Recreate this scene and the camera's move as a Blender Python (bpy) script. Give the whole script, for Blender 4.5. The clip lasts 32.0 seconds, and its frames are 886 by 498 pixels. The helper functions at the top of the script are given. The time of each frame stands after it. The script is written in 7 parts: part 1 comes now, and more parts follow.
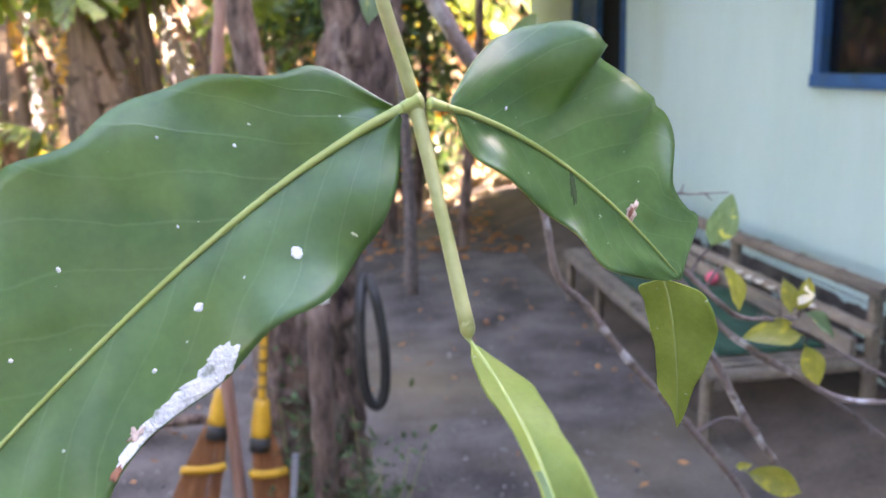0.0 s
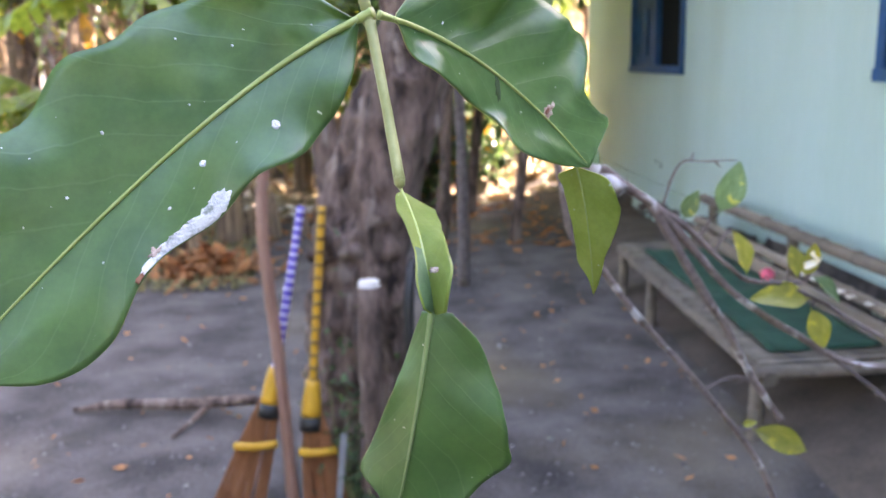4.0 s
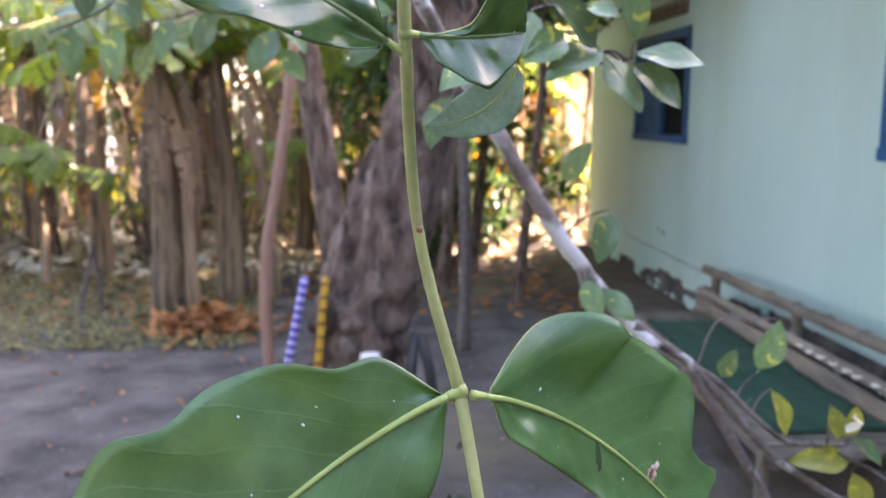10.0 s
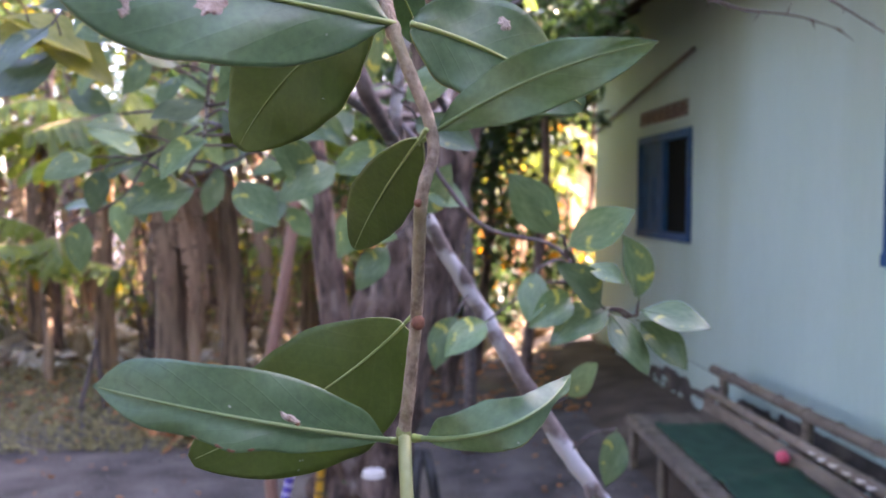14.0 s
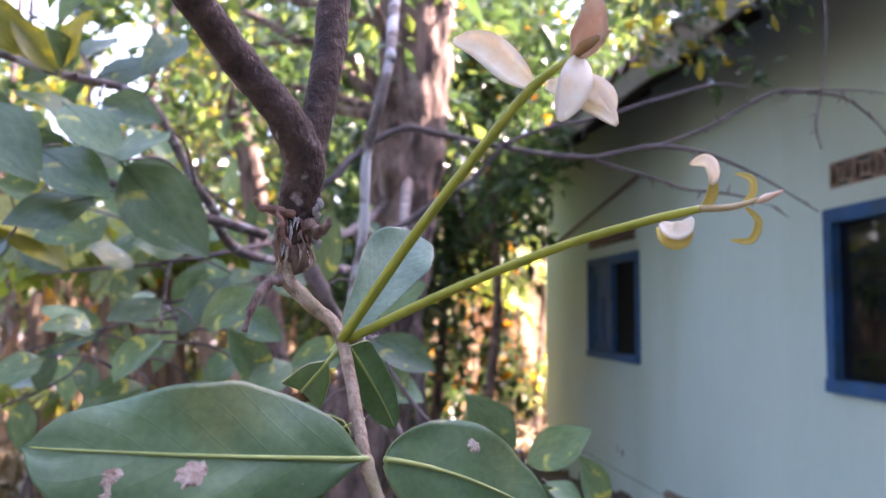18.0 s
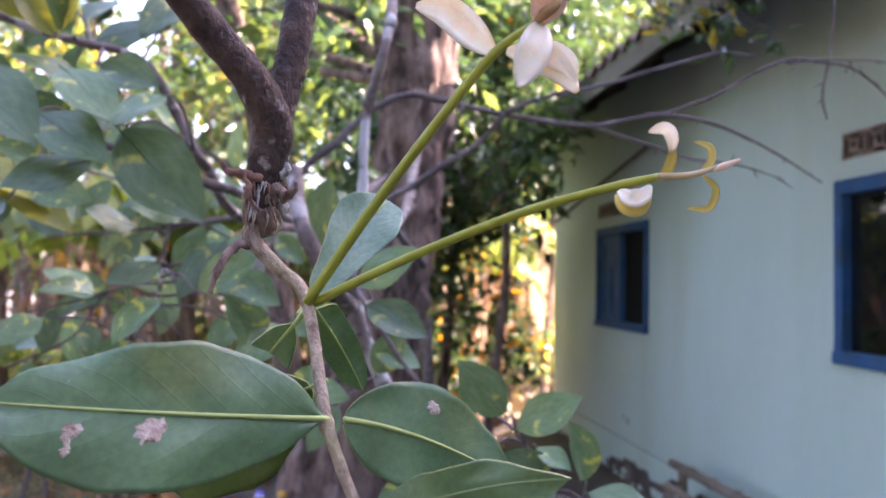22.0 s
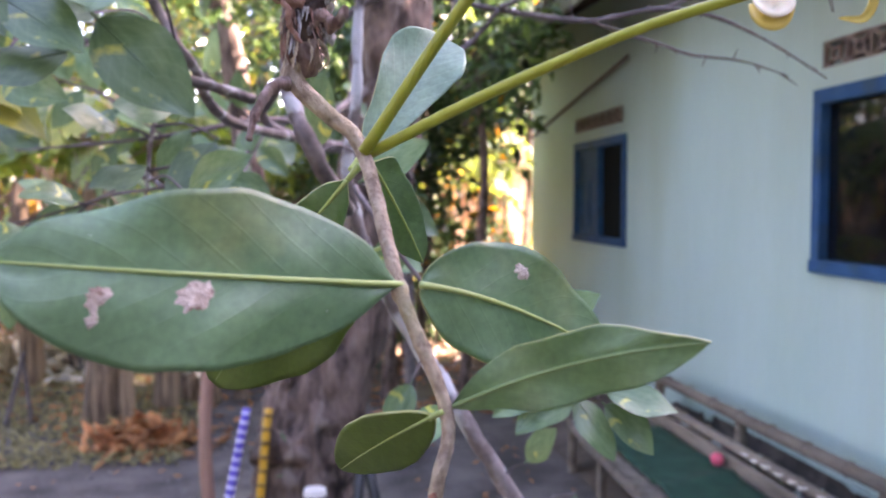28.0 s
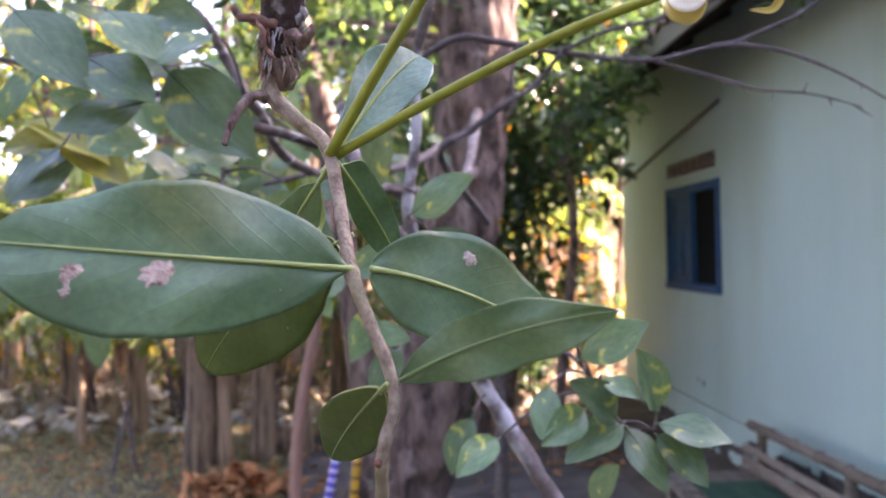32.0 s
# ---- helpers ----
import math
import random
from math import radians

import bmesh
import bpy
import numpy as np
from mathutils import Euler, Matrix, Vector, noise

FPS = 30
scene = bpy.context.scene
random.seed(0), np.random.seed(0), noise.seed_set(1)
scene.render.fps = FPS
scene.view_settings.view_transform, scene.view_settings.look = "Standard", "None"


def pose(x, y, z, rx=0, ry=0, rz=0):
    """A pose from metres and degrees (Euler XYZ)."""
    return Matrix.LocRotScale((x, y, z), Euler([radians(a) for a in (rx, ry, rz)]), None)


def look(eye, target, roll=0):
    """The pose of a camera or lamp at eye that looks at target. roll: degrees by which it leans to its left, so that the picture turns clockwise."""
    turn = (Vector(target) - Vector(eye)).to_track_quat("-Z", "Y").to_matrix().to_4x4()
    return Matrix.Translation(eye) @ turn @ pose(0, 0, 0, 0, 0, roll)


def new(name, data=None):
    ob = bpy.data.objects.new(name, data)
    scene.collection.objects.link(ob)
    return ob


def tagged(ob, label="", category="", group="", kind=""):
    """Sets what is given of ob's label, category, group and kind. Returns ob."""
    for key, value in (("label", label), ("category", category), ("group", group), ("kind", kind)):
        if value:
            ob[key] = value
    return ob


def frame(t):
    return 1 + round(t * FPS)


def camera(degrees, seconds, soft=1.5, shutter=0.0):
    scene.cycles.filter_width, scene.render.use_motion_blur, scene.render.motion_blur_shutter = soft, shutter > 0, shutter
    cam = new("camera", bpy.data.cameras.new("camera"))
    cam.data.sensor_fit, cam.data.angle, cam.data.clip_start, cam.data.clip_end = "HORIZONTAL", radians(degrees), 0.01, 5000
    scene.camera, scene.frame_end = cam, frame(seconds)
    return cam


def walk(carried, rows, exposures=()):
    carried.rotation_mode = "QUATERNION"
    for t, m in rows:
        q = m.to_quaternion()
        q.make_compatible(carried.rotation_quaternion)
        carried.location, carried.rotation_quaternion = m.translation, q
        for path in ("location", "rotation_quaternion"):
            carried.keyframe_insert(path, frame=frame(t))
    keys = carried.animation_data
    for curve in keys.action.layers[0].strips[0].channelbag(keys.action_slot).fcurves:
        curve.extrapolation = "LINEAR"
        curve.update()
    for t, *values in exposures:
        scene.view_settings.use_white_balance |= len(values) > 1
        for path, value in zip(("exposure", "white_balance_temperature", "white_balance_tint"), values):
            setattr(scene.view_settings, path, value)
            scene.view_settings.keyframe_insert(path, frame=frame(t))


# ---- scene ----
EXPOSURE = 3.2
EXPOSED = [(0.0, 1.13, 7650), (3.0, 1.04, 7350), (6.0, 1.09, 7350), (9.0, 0.81, 7350), (11.0, 0.74, 7250), (13.0, 0.55, 7050), (16.0, 0.34, 6800), (24.0, 0.39, 6800), (26.0, 0.71, 6950), (29.0, 0.72, 7050), (32.0, 0.41, 7000)]

# ---- camera and its walk ----
cam = camera(54.5, 32.0, soft=1.5)
cam.data.dof.use_dof = True
cam.data.dof.focus_distance = 0.180
cam.data.dof.aperture_fstop = 31.0
walk(cam, [
    (0, look((-0.0050, -0.1655, 1.6410), (0.2680, 1.7690, 1.2095), -1.80)),
    (0.5, look((-0.0120, -0.1727, 1.6408), (0.2470, 1.7660, 1.2190), -1.30)),
    (1, look((-0.0059, -0.1846, 1.6433), (0.2374, 1.7514, 1.2042), -1.39)),
    (1.5, look((0.0003, -0.1947, 1.6429), (0.2217, 1.7377, 1.1772), -1.23)),
    (2, look((0.0028, -0.2021, 1.6425), (0.2225, 1.7275, 1.1643), -1.35)),
    (2.5, look((0.0068, -0.2069, 1.6354), (0.2135, 1.7170, 1.1298), -0.69)),
    (3, look((0.0148, -0.2140, 1.6298), (0.1828, 1.7266, 1.1762), -1.27)),
    (3.5, look((0.0138, -0.2206, 1.6224), (0.1695, 1.7259, 1.1905), -1.52)),
    (5.5, look((0.0116, -0.2021, 1.6374), (0.1059, 1.7391, 1.1655), -1.46)),
    (6, look((0.0101, -0.1941, 1.6399), (0.1138, 1.7480, 1.1733), -1.79)),
    (6.5, look((0.0055, -0.1911, 1.6448), (0.1111, 1.7527, 1.1857), -2.01)),
    (7, look((0.0039, -0.1896, 1.6506), (0.1330, 1.7531, 1.1930), -2.64)),
    (7.5, look((0.0054, -0.1955, 1.6541), (0.1213, 1.7542, 1.2240), -2.36)),
    (8, look((0.0090, -0.1942, 1.6586), (0.1265, 1.7613, 1.2559), -2.41)),
    (8.5, look((0.0063, -0.1927, 1.6695), (0.1115, 1.7703, 1.3015), -2.97)),
    (9, look((0.0018, -0.1863, 1.6755), (0.1263, 1.7765, 1.3121), -0.80)),
    (9.5, look((-0.0046, -0.1859, 1.6815), (0.1293, 1.7834, 1.3589), -0.86)),
    (10, look((-0.0036, -0.1797, 1.6889), (0.1450, 1.7898, 1.3743), -0.04)),
    (10.5, look((-0.0018, -0.1693, 1.7038), (0.1301, 1.8045, 1.4095), -0.88)),
    (11, look((-0.0024, -0.1615, 1.7181), (0.1190, 1.8142, 1.4320), -0.67)),
    (11.5, look((-0.0023, -0.1591, 1.7298), (0.1106, 1.8221, 1.4807), -1.10)),
    (12, look((-0.0050, -0.1517, 1.7349), (0.1222, 1.8274, 1.4763), 0.67)),
    (12.5, look((-0.0047, -0.1544, 1.7463), (0.1246, 1.8303, 1.5362), -0.42)),
    (13, look((-0.0041, -0.1569, 1.7564), (0.1301, 1.8307, 1.5793), -0.13)),
    (13.5, look((-0.0019, -0.1642, 1.7675), (0.1315, 1.8263, 1.6257), -0.08)),
    (15.5, look((-0.0085, -0.1707, 1.8072), (0.1748, 1.8208, 1.8255), 0.80)),
    (16, look((-0.0069, -0.1738, 1.8142), (0.2018, 1.8127, 1.9162), 1.09)),
    (16.5, look((-0.0072, -0.1723, 1.8201), (0.2795, 1.8035, 1.9391), 0.50)),
    (17, look((-0.0070, -0.1726, 1.8251), (0.2563, 1.8054, 1.9599), 0.28)),
    (17.5, look((-0.0080, -0.1715, 1.8290), (0.2461, 1.8074, 1.9690), 0.61)),
    (18, look((-0.0071, -0.1725, 1.8326), (0.2438, 1.8059, 1.9844), 0.15)),
    (18.5, look((-0.0051, -0.1723, 1.8353), (0.2321, 1.8092, 1.9677), 0.01)),
    (19, look((-0.0022, -0.1723, 1.8353), (0.2307, 1.8102, 1.9584), -0.47)),
    (19.5, look((-0.0009, -0.1704, 1.8378), (0.2310, 1.8138, 1.9321), -0.37)),
    (20, look((-0.0003, -0.1698, 1.8373), (0.2188, 1.8162, 1.9255), -0.44)),
    (20.5, look((-0.0012, -0.1695, 1.8338), (0.2288, 1.8159, 1.9069), 0.59)),
    (21, look((-0.0010, -0.1727, 1.8352), (0.2282, 1.8126, 1.9132), 0.57)),
    (21.5, look((-0.0008, -0.1747, 1.8338), (0.2339, 1.8096, 1.9198), 0.67)),
    (22, look((0.0013, -0.1753, 1.8321), (0.2303, 1.8100, 1.9087), 0.81)),
    (22.5, look((0.0046, -0.1762, 1.8335), (0.2363, 1.8088, 1.9116), 0.10)),
    (23, look((0.0028, -0.1763, 1.8345), (0.2386, 1.8082, 1.9124), 0.43)),
    (23.5, look((0.0024, -0.1818, 1.8322), (0.2195, 1.8043, 1.9229), 0.50)),
    (24, look((0.0075, -0.1810, 1.8320), (0.2025, 1.8092, 1.8618), 0.53)),
    (24.5, look((0.0104, -0.1759, 1.8280), (0.1603, 1.8184, 1.8426), 0.14)),
    (25, look((0.0075, -0.1616, 1.8273), (0.2126, 1.8277, 1.7994), -0.87)),
    (25.5, look((-0.0034, -0.1545, 1.8272), (0.2335, 1.8302, 1.7592), -0.81)),
    (26, look((-0.0077, -0.1494, 1.8261), (0.2641, 1.8293, 1.7215), -0.73)),
    (26.5, look((-0.0130, -0.1413, 1.8234), (0.2652, 1.8357, 1.7058), -0.62)),
    (28.5, look((-0.0122, -0.1502, 1.8200), (0.2729, 1.8266, 1.7150), -0.17)),
    (29, look((-0.0081, -0.1543, 1.8223), (0.2602, 1.8252, 1.7257), -0.62)),
    (29.5, look((-0.0017, -0.1607, 1.8210), (0.2070, 1.8261, 1.7268), -0.62)),
    (30, look((0.0058, -0.1639, 1.8213), (0.1319, 1.8319, 1.7879), -0.82)),
    (30.5, look((0.0059, -0.1663, 1.8218), (0.1232, 1.8303, 1.8173), -0.06)),
    (31, look((0.0099, -0.1675, 1.8212), (0.0868, 1.8309, 1.8066), 0.49)),
    (31.5, look((0.0093, -0.1635, 1.8217), (0.0794, 1.8352, 1.8088), -0.13)),
    (32, look((0.0085, -0.1605, 1.8101), (0.0822, 1.8381, 1.8196), -1.21)),
], exposures=[(t, EXPOSURE + d, kelvin, 34 if t < 2 else 30 if t < 12 else 41) for t, d, kelvin in EXPOSED])

# ---- sky and sun: low behind the house, whose shadow fills the yard ----
SUN_EL, SUN_AZ = radians(30), radians(75)
world = bpy.data.worlds.new("sky")
scene.world = world
world.use_nodes = True
wn = world.node_tree.nodes
sky_tex = wn.new("ShaderNodeTexSky")
sky_tex.sky_type = "NISHITA"
sky_tex.sun_disc = False
sky_tex.sun_elevation, sky_tex.sun_rotation = SUN_EL, SUN_AZ
sky_tex.air_density, sky_tex.dust_density = 1.0, 2.0
wn["Background"].inputs["Strength"].default_value = 0.15
world.node_tree.links.new(sky_tex.outputs[0], wn["Background"].inputs["Color"])
sun_data = bpy.data.lights.new("sun", "SUN")
sun_data.energy, sun_data.angle, sun_data.color = 4.3, radians(0.6), (1.0, 0.9, 0.74)
sun = new("sun", sun_data)
to_sun = Vector((math.sin(SUN_AZ) * math.cos(SUN_EL), math.cos(SUN_AZ) * math.cos(SUN_EL), math.sin(SUN_EL)))
sun.matrix_world = look(to_sun * 60, (0, 0, 0))

# ---- materials ----
def nodes_of(name):
    m = bpy.data.materials.new(name)
    m.use_nodes = True
    return m, m.node_tree.nodes, m.node_tree.links


def rgb(c):
    return (*c, 1.0)


def plain(name, a, b, scale=8.0, rough=0.7, bump=0.2, dist=0.002, fine=60.0, metal=0.0, vary=0.0, coat=0.0, spec=0.5, stretch=(1, 1, 1), grime=None, grime_at=(0.55, 0.7), grime_scale=2.0, by="OBJECT", island=False):
    """Two colours mixed by noise at two scales, with relief; grime: a third colour in larger stains."""
    m, n, l = nodes_of(name)
    p = n["Principled BSDF"]
    tc = n.new("ShaderNodeTexCoord")
    mp = n.new("ShaderNodeMapping")
    mp.inputs["Scale"].default_value = stretch
    l.new(tc.outputs["Object" if by == "OBJECT" else "Generated"], mp.inputs[0])
    big, small = n.new("ShaderNodeTexNoise"), n.new("ShaderNodeTexNoise")
    big.inputs["Scale"].default_value, big.inputs["Detail"].default_value = scale, 5
    small.inputs["Scale"].default_value, small.inputs["Detail"].default_value = fine, 4
    l.new(mp.outputs[0], big.inputs["Vector"])
    l.new(mp.outputs[0], small.inputs["Vector"])
    add = n.new("ShaderNodeMath")
    add.operation = "MULTIPLY_ADD"
    add.inputs[1].default_value, add.inputs[2].default_value = 0.4, -0.2
    l.new(small.outputs["Fac"], add.inputs[0])
    add2 = n.new("ShaderNodeMath")
    l.new(big.outputs["Fac"], add2.inputs[0])
    l.new(add.outputs[0], add2.inputs[1])
    ramp = n.new("ShaderNodeMapRange")
    ramp.inputs[1].default_value, ramp.inputs[2].default_value = 0.32, 0.68
    l.new(add2.outputs[0], ramp.inputs[0])
    mix = n.new("ShaderNodeMix")
    mix.data_type = "RGBA"
    mix.inputs["A"].default_value, mix.inputs["B"].default_value = rgb(a), rgb(b)
    l.new(ramp.outputs[0], mix.inputs["Factor"])
    col = mix.outputs["Result"]
    if grime:
        g = n.new("ShaderNodeTexNoise")
        g.inputs["Scale"].default_value, g.inputs["Detail"].default_value = grime_scale, 7
        l.new(mp.outputs[0], g.inputs["Vector"])
        gr = n.new("ShaderNodeMapRange")
        gr.inputs[1].default_value, gr.inputs[2].default_value = grime_at
        l.new(g.outputs["Fac"], gr.inputs[0])
        gm = n.new("ShaderNodeMix")
        gm.data_type = "RGBA"
        gm.inputs["B"].default_value = rgb(grime)
        l.new(gr.outputs[0], gm.inputs["Factor"])
        l.new(col, gm.inputs["A"])
        col = gm.outputs["Result"]
    if vary:
        src = n.new("ShaderNodeNewGeometry").outputs["Random Per Island"] if island else n.new("ShaderNodeObjectInfo").outputs["Random"]
        vr = n.new("ShaderNodeMapRange")
        vr.inputs[3].default_value, vr.inputs[4].default_value = 1 - vary, 1 + vary
        l.new(src, vr.inputs[0])
        hs = n.new("ShaderNodeHueSaturation")
        l.new(vr.outputs[0], hs.inputs["Value"])
        l.new(col, hs.inputs["Color"])
        col = hs.outputs[0]
    l.new(col, p.inputs["Base Color"])
    p.inputs["Roughness"].default_value, p.inputs["Metallic"].default_value = rough, metal
    p.inputs["Specular IOR Level"].default_value = spec
    p.inputs["Coat Weight"].default_value = coat
    if bump:
        b2 = n.new("ShaderNodeBump")
        b2.inputs["Strength"].default_value, b2.inputs["Distance"].default_value = bump, dist
        l.new(add2.outputs[0], b2.inputs["Height"])
        l.new(b2.outputs[0], p.inputs["Normal"])
    return m


def leafy(name, a, b, vein, rough=0.35, glow=0.3, veins=9.0, spots=None, spots_at=(0.62, 0.7), spots_scale=40.0, vary=0.15, vein_amount=0.25, bump=0.3, island=False, fine=24.0, mottle=0.0, grain=0.14, spec=0.5):
    """A leaf's skin: mottled colour, side veins along its UV (u along the midrib, v across), some light passing through."""
    m, n, l = nodes_of(name)
    p, outp = n["Principled BSDF"], n["Material Output"]
    uv = n.new("ShaderNodeTexCoord")
    sep = n.new("ShaderNodeSeparateXYZ")
    l.new(uv.outputs["UV"], sep.inputs[0])

    def math_node(op, x, y=None, z=None):
        k = n.new("ShaderNodeMath")
        k.operation = op
        for i, v in enumerate((x, y, z)):
            if v is None:
                continue
            if isinstance(v, (int, float)):
                k.inputs[i].default_value = v
            else:
                l.new(v, k.inputs[i])
        return k.outputs[0]

    noi = n.new("ShaderNodeTexNoise")
    noi.inputs["Scale"].default_value, noi.inputs["Detail"].default_value = mottle or 4.0, 5
    l.new(uv.outputs["Object" if mottle else "UV"], noi.inputs["Vector"])
    across = math_node("ABSOLUTE", sep.outputs["Y"])
    wob = math_node("MULTIPLY_ADD", noi.outputs["Fac"], 0.05, -0.025)
    along = math_node("MULTIPLY_ADD", across, -0.3, sep.outputs["X"])
    phase = math_node("MULTIPLY", math_node("ADD", along, wob), veins * 2 * math.pi)
    line = math_node("POWER", math_node("MULTIPLY_ADD", math_node("SINE", phase), 0.5, 0.5), fine)
    fade = math_node("MULTIPLY", line, vein_amount)
    mr = n.new("ShaderNodeMapRange")
    mr.inputs[1].default_value, mr.inputs[2].default_value = 0.35, 0.65
    l.new(noi.outputs["Fac"], mr.inputs[0])
    mix = n.new("ShaderNodeMix")
    mix.data_type = "RGBA"
    mix.inputs["A"].default_value, mix.inputs["B"].default_value = rgb(a), rgb(b)
    l.new(mr.outputs[0], mix.inputs["Factor"])
    vm = n.new("ShaderNodeMix")
    vm.data_type = "RGBA"
    vm.inputs["B"].default_value = rgb(vein)
    l.new(fade, vm.inputs["Factor"])
    l.new(mix.outputs["Result"], vm.inputs["A"])
    col = vm.outputs["Result"]
    if spots:
        sn = n.new("ShaderNodeTexNoise")
        sn.inputs["Scale"].default_value, sn.inputs["Detail"].default_value = spots_scale, 3
        l.new(uv.outputs["Object"], sn.inputs["Vector"])
        sr = n.new("ShaderNodeMapRange")
        sr.inputs[1].default_value, sr.inputs[2].default_value = spots_at
        l.new(sn.outputs["Fac"], sr.inputs[0])
        sm = n.new("ShaderNodeMix")
        sm.data_type = "RGBA"
        sm.inputs["B"].default_value = rgb(spots)
        l.new(sr.outputs[0], sm.inputs["Factor"])
        l.new(col, sm.inputs["A"])
        col = sm.outputs["Result"]
    if mottle:
        # fine grain of the skin, and specks of dust
        for scale, lo_, hi_, kind in ((mottle * 9, 0.3, 0.7, 0), (mottle * 7, 0.745, 0.76, 1)):
            gn2 = n.new("ShaderNodeTexNoise")
            gn2.inputs["Scale"].default_value, gn2.inputs["Detail"].default_value = scale, 3
            l.new(uv.outputs["Object"], gn2.inputs["Vector"])
            gr2 = n.new("ShaderNodeMapRange")
            gr2.inputs[1].default_value, gr2.inputs[2].default_value = lo_, hi_
            l.new(gn2.outputs["Fac"], gr2.inputs[0])
            if kind:
                dm = n.new("ShaderNodeMix")
                dm.data_type = "RGBA"
                dm.inputs["B"].default_value = (0.5, 0.54, 0.46, 1)
                l.new(gr2.outputs[0], dm.inputs["Factor"])
                l.new(col, dm.inputs["A"])
                col = dm.outputs["Result"]
            else:
                gr2.inputs[3].default_value, gr2.inputs[4].default_value = 1 - grain, 1 + grain
                gh = n.new("ShaderNodeHueSaturation")
                l.new(gr2.outputs[0], gh.inputs["Value"])
                l.new(col, gh.inputs["Color"])
                col = gh.outputs[0]
    if vary:
        src = n.new("ShaderNodeNewGeometry").outputs["Random Per Island"] if island else n.new("ShaderNodeObjectInfo").outputs["Random"]
        vr = n.new("ShaderNodeMapRange")
        vr.inputs[3].default_value, vr.inputs[4].default_value = 1 - vary, 1 + vary
        l.new(src, vr.inputs[0])
        hs = n.new("ShaderNodeHueSaturation")
        l.new(vr.outputs[0], hs.inputs["Value"])
        l.new(col, hs.inputs["Color"])
        col = hs.outputs[0]
    l.new(col, p.inputs["Base Color"])
    p.inputs["Roughness"].default_value = rough
    p.inputs["Specular IOR Level"].default_value = spec
    bp = n.new("ShaderNodeBump")
    bp.inputs["Strength"].default_value, bp.inputs["Distance"].default_value = bump, 0.0006
    l.new(math_node("ADD", noi.outputs["Fac"], math_node("MULTIPLY", line, 0.15)), bp.inputs["Height"])
    l.new(bp.outputs[0], p.inputs["Normal"])
    tr = n.new("ShaderNodeBsdfTranslucent")
    hs2 = n.new("ShaderNodeHueSaturation")
    hs2.inputs["Hue"].default_value, hs2.inputs["Saturation"].default_value, hs2.inputs["Value"].default_value = 0.47, 1.15, 1.7
    l.new(col, hs2.inputs["Color"])
    l.new(hs2.outputs[0], tr.inputs["Color"])
    mixs = n.new("ShaderNodeMixShader")
    mixs.inputs[0].default_value = glow
    l.new(p.outputs[0], mixs.inputs[1])
    l.new(tr.outputs[0], mixs.inputs[2])
    l.new(mixs.outputs[0], outp.inputs["Surface"])
    return m


M = {}
M["soil"] = plain("dark volcanic soil", (0.036, 0.030, 0.028), (0.136, 0.116, 0.107), 2.6, 0.95, 1.0, 0.02, 55.0, grime=(0.175, 0.135, 0.08), grime_at=(0.52, 0.68), grime_scale=0.35)
M["earth"] = plain("brown trodden earth", (0.042, 0.031, 0.025), (0.115, 0.087, 0.068), 3.0, 0.95, 0.8, 0.012, 60.0, grime=(0.04, 0.034, 0.03), grime_at=(0.55, 0.7), grime_scale=1.3)
M["wall"] = plain("pale aqua wall paint", (0.328, 0.468, 0.440), (0.366, 0.508, 0.488), 1.3, 0.75, 0.2, 0.002, 30.0, grime=(0.295, 0.39, 0.315), grime_at=(0.55, 0.8), grime_scale=0.8, stretch=(1, 1, 0.2))
M["plinth"] = plain("damp dark cement plinth", (0.030, 0.028, 0.028), (0.085, 0.075, 0.070), 6.0, 0.9, 0.6, 0.008, 40.0, grime=(0.14, 0.12, 0.105), grime_at=(0.52, 0.62), grime_scale=5.0)
M["blue"] = plain("blue window paint", (0.012, 0.062, 0.155), (0.022, 0.090, 0.205), 6.0, 0.65, 0.3, 0.001, 60.0, vary=0.08, spec=0.15, grime=(0.03, 0.07, 0.11), grime_at=(0.55, 0.75), grime_scale=5.0)
# near-black: the darkness of an unlit room put into the colour
M["dark"] = plain("unlit room black", (0.008, 0.008, 0.009), (0.016, 0.015, 0.014), 2.0, 0.9, 0.0)
M["clay"] = plain("grey brown clay block", (0.16, 0.12, 0.10), (0.27, 0.22, 0.19), 14.0, 0.9, 0.4, 0.003, 70.0, vary=0.12)
M["roof"] = plain("weathered clay tile", (0.09, 0.05, 0.04), (0.18, 0.11, 0.085), 6.0, 0.9, 0.5, 0.005, 60.0, vary=0.25, grime=(0.05, 0.055, 0.04), grime_scale=3.0)
M["bark"] = plain("brown flaking bark", (0.032, 0.020, 0.017), (0.235, 0.16, 0.13), 20.0, 0.95, 1.0, 0.035, 70.0, stretch=(1, 1, 0.28), grime=(0.27, 0.21, 0.18), grime_at=(0.58, 0.66), grime_scale=14.0)
M["twig_bark"] = plain("purple brown vine bark", (0.034, 0.017, 0.013), (0.098, 0.056, 0.044), 230.0, 0.75, 1.0, 0.0016, 1100.0, stretch=(1, 1, 0.8), grime=(0.27, 0.23, 0.22), grime_at=(0.63, 0.72), grime_scale=260.0)
M["stem_tan"] = plain("tan corky stem", (0.19, 0.125, 0.085), (0.45, 0.345, 0.245), 420.0, 0.8, 1.0, 0.0009, 1500.0, stretch=(1, 1, 0.7), grime=(0.26, 0.24, 0.11), grime_at=(0.5, 0.7), grime_scale=70.0)
M["stem_green"] = plain("green stem", (0.23, 0.26, 0.085), (0.34, 0.36, 0.16), 60.0, 0.5, 0.3, 0.0003, 500.0, grime=(0.36, 0.28, 0.17), grime_at=(0.6, 0.75), grime_scale=40.0)
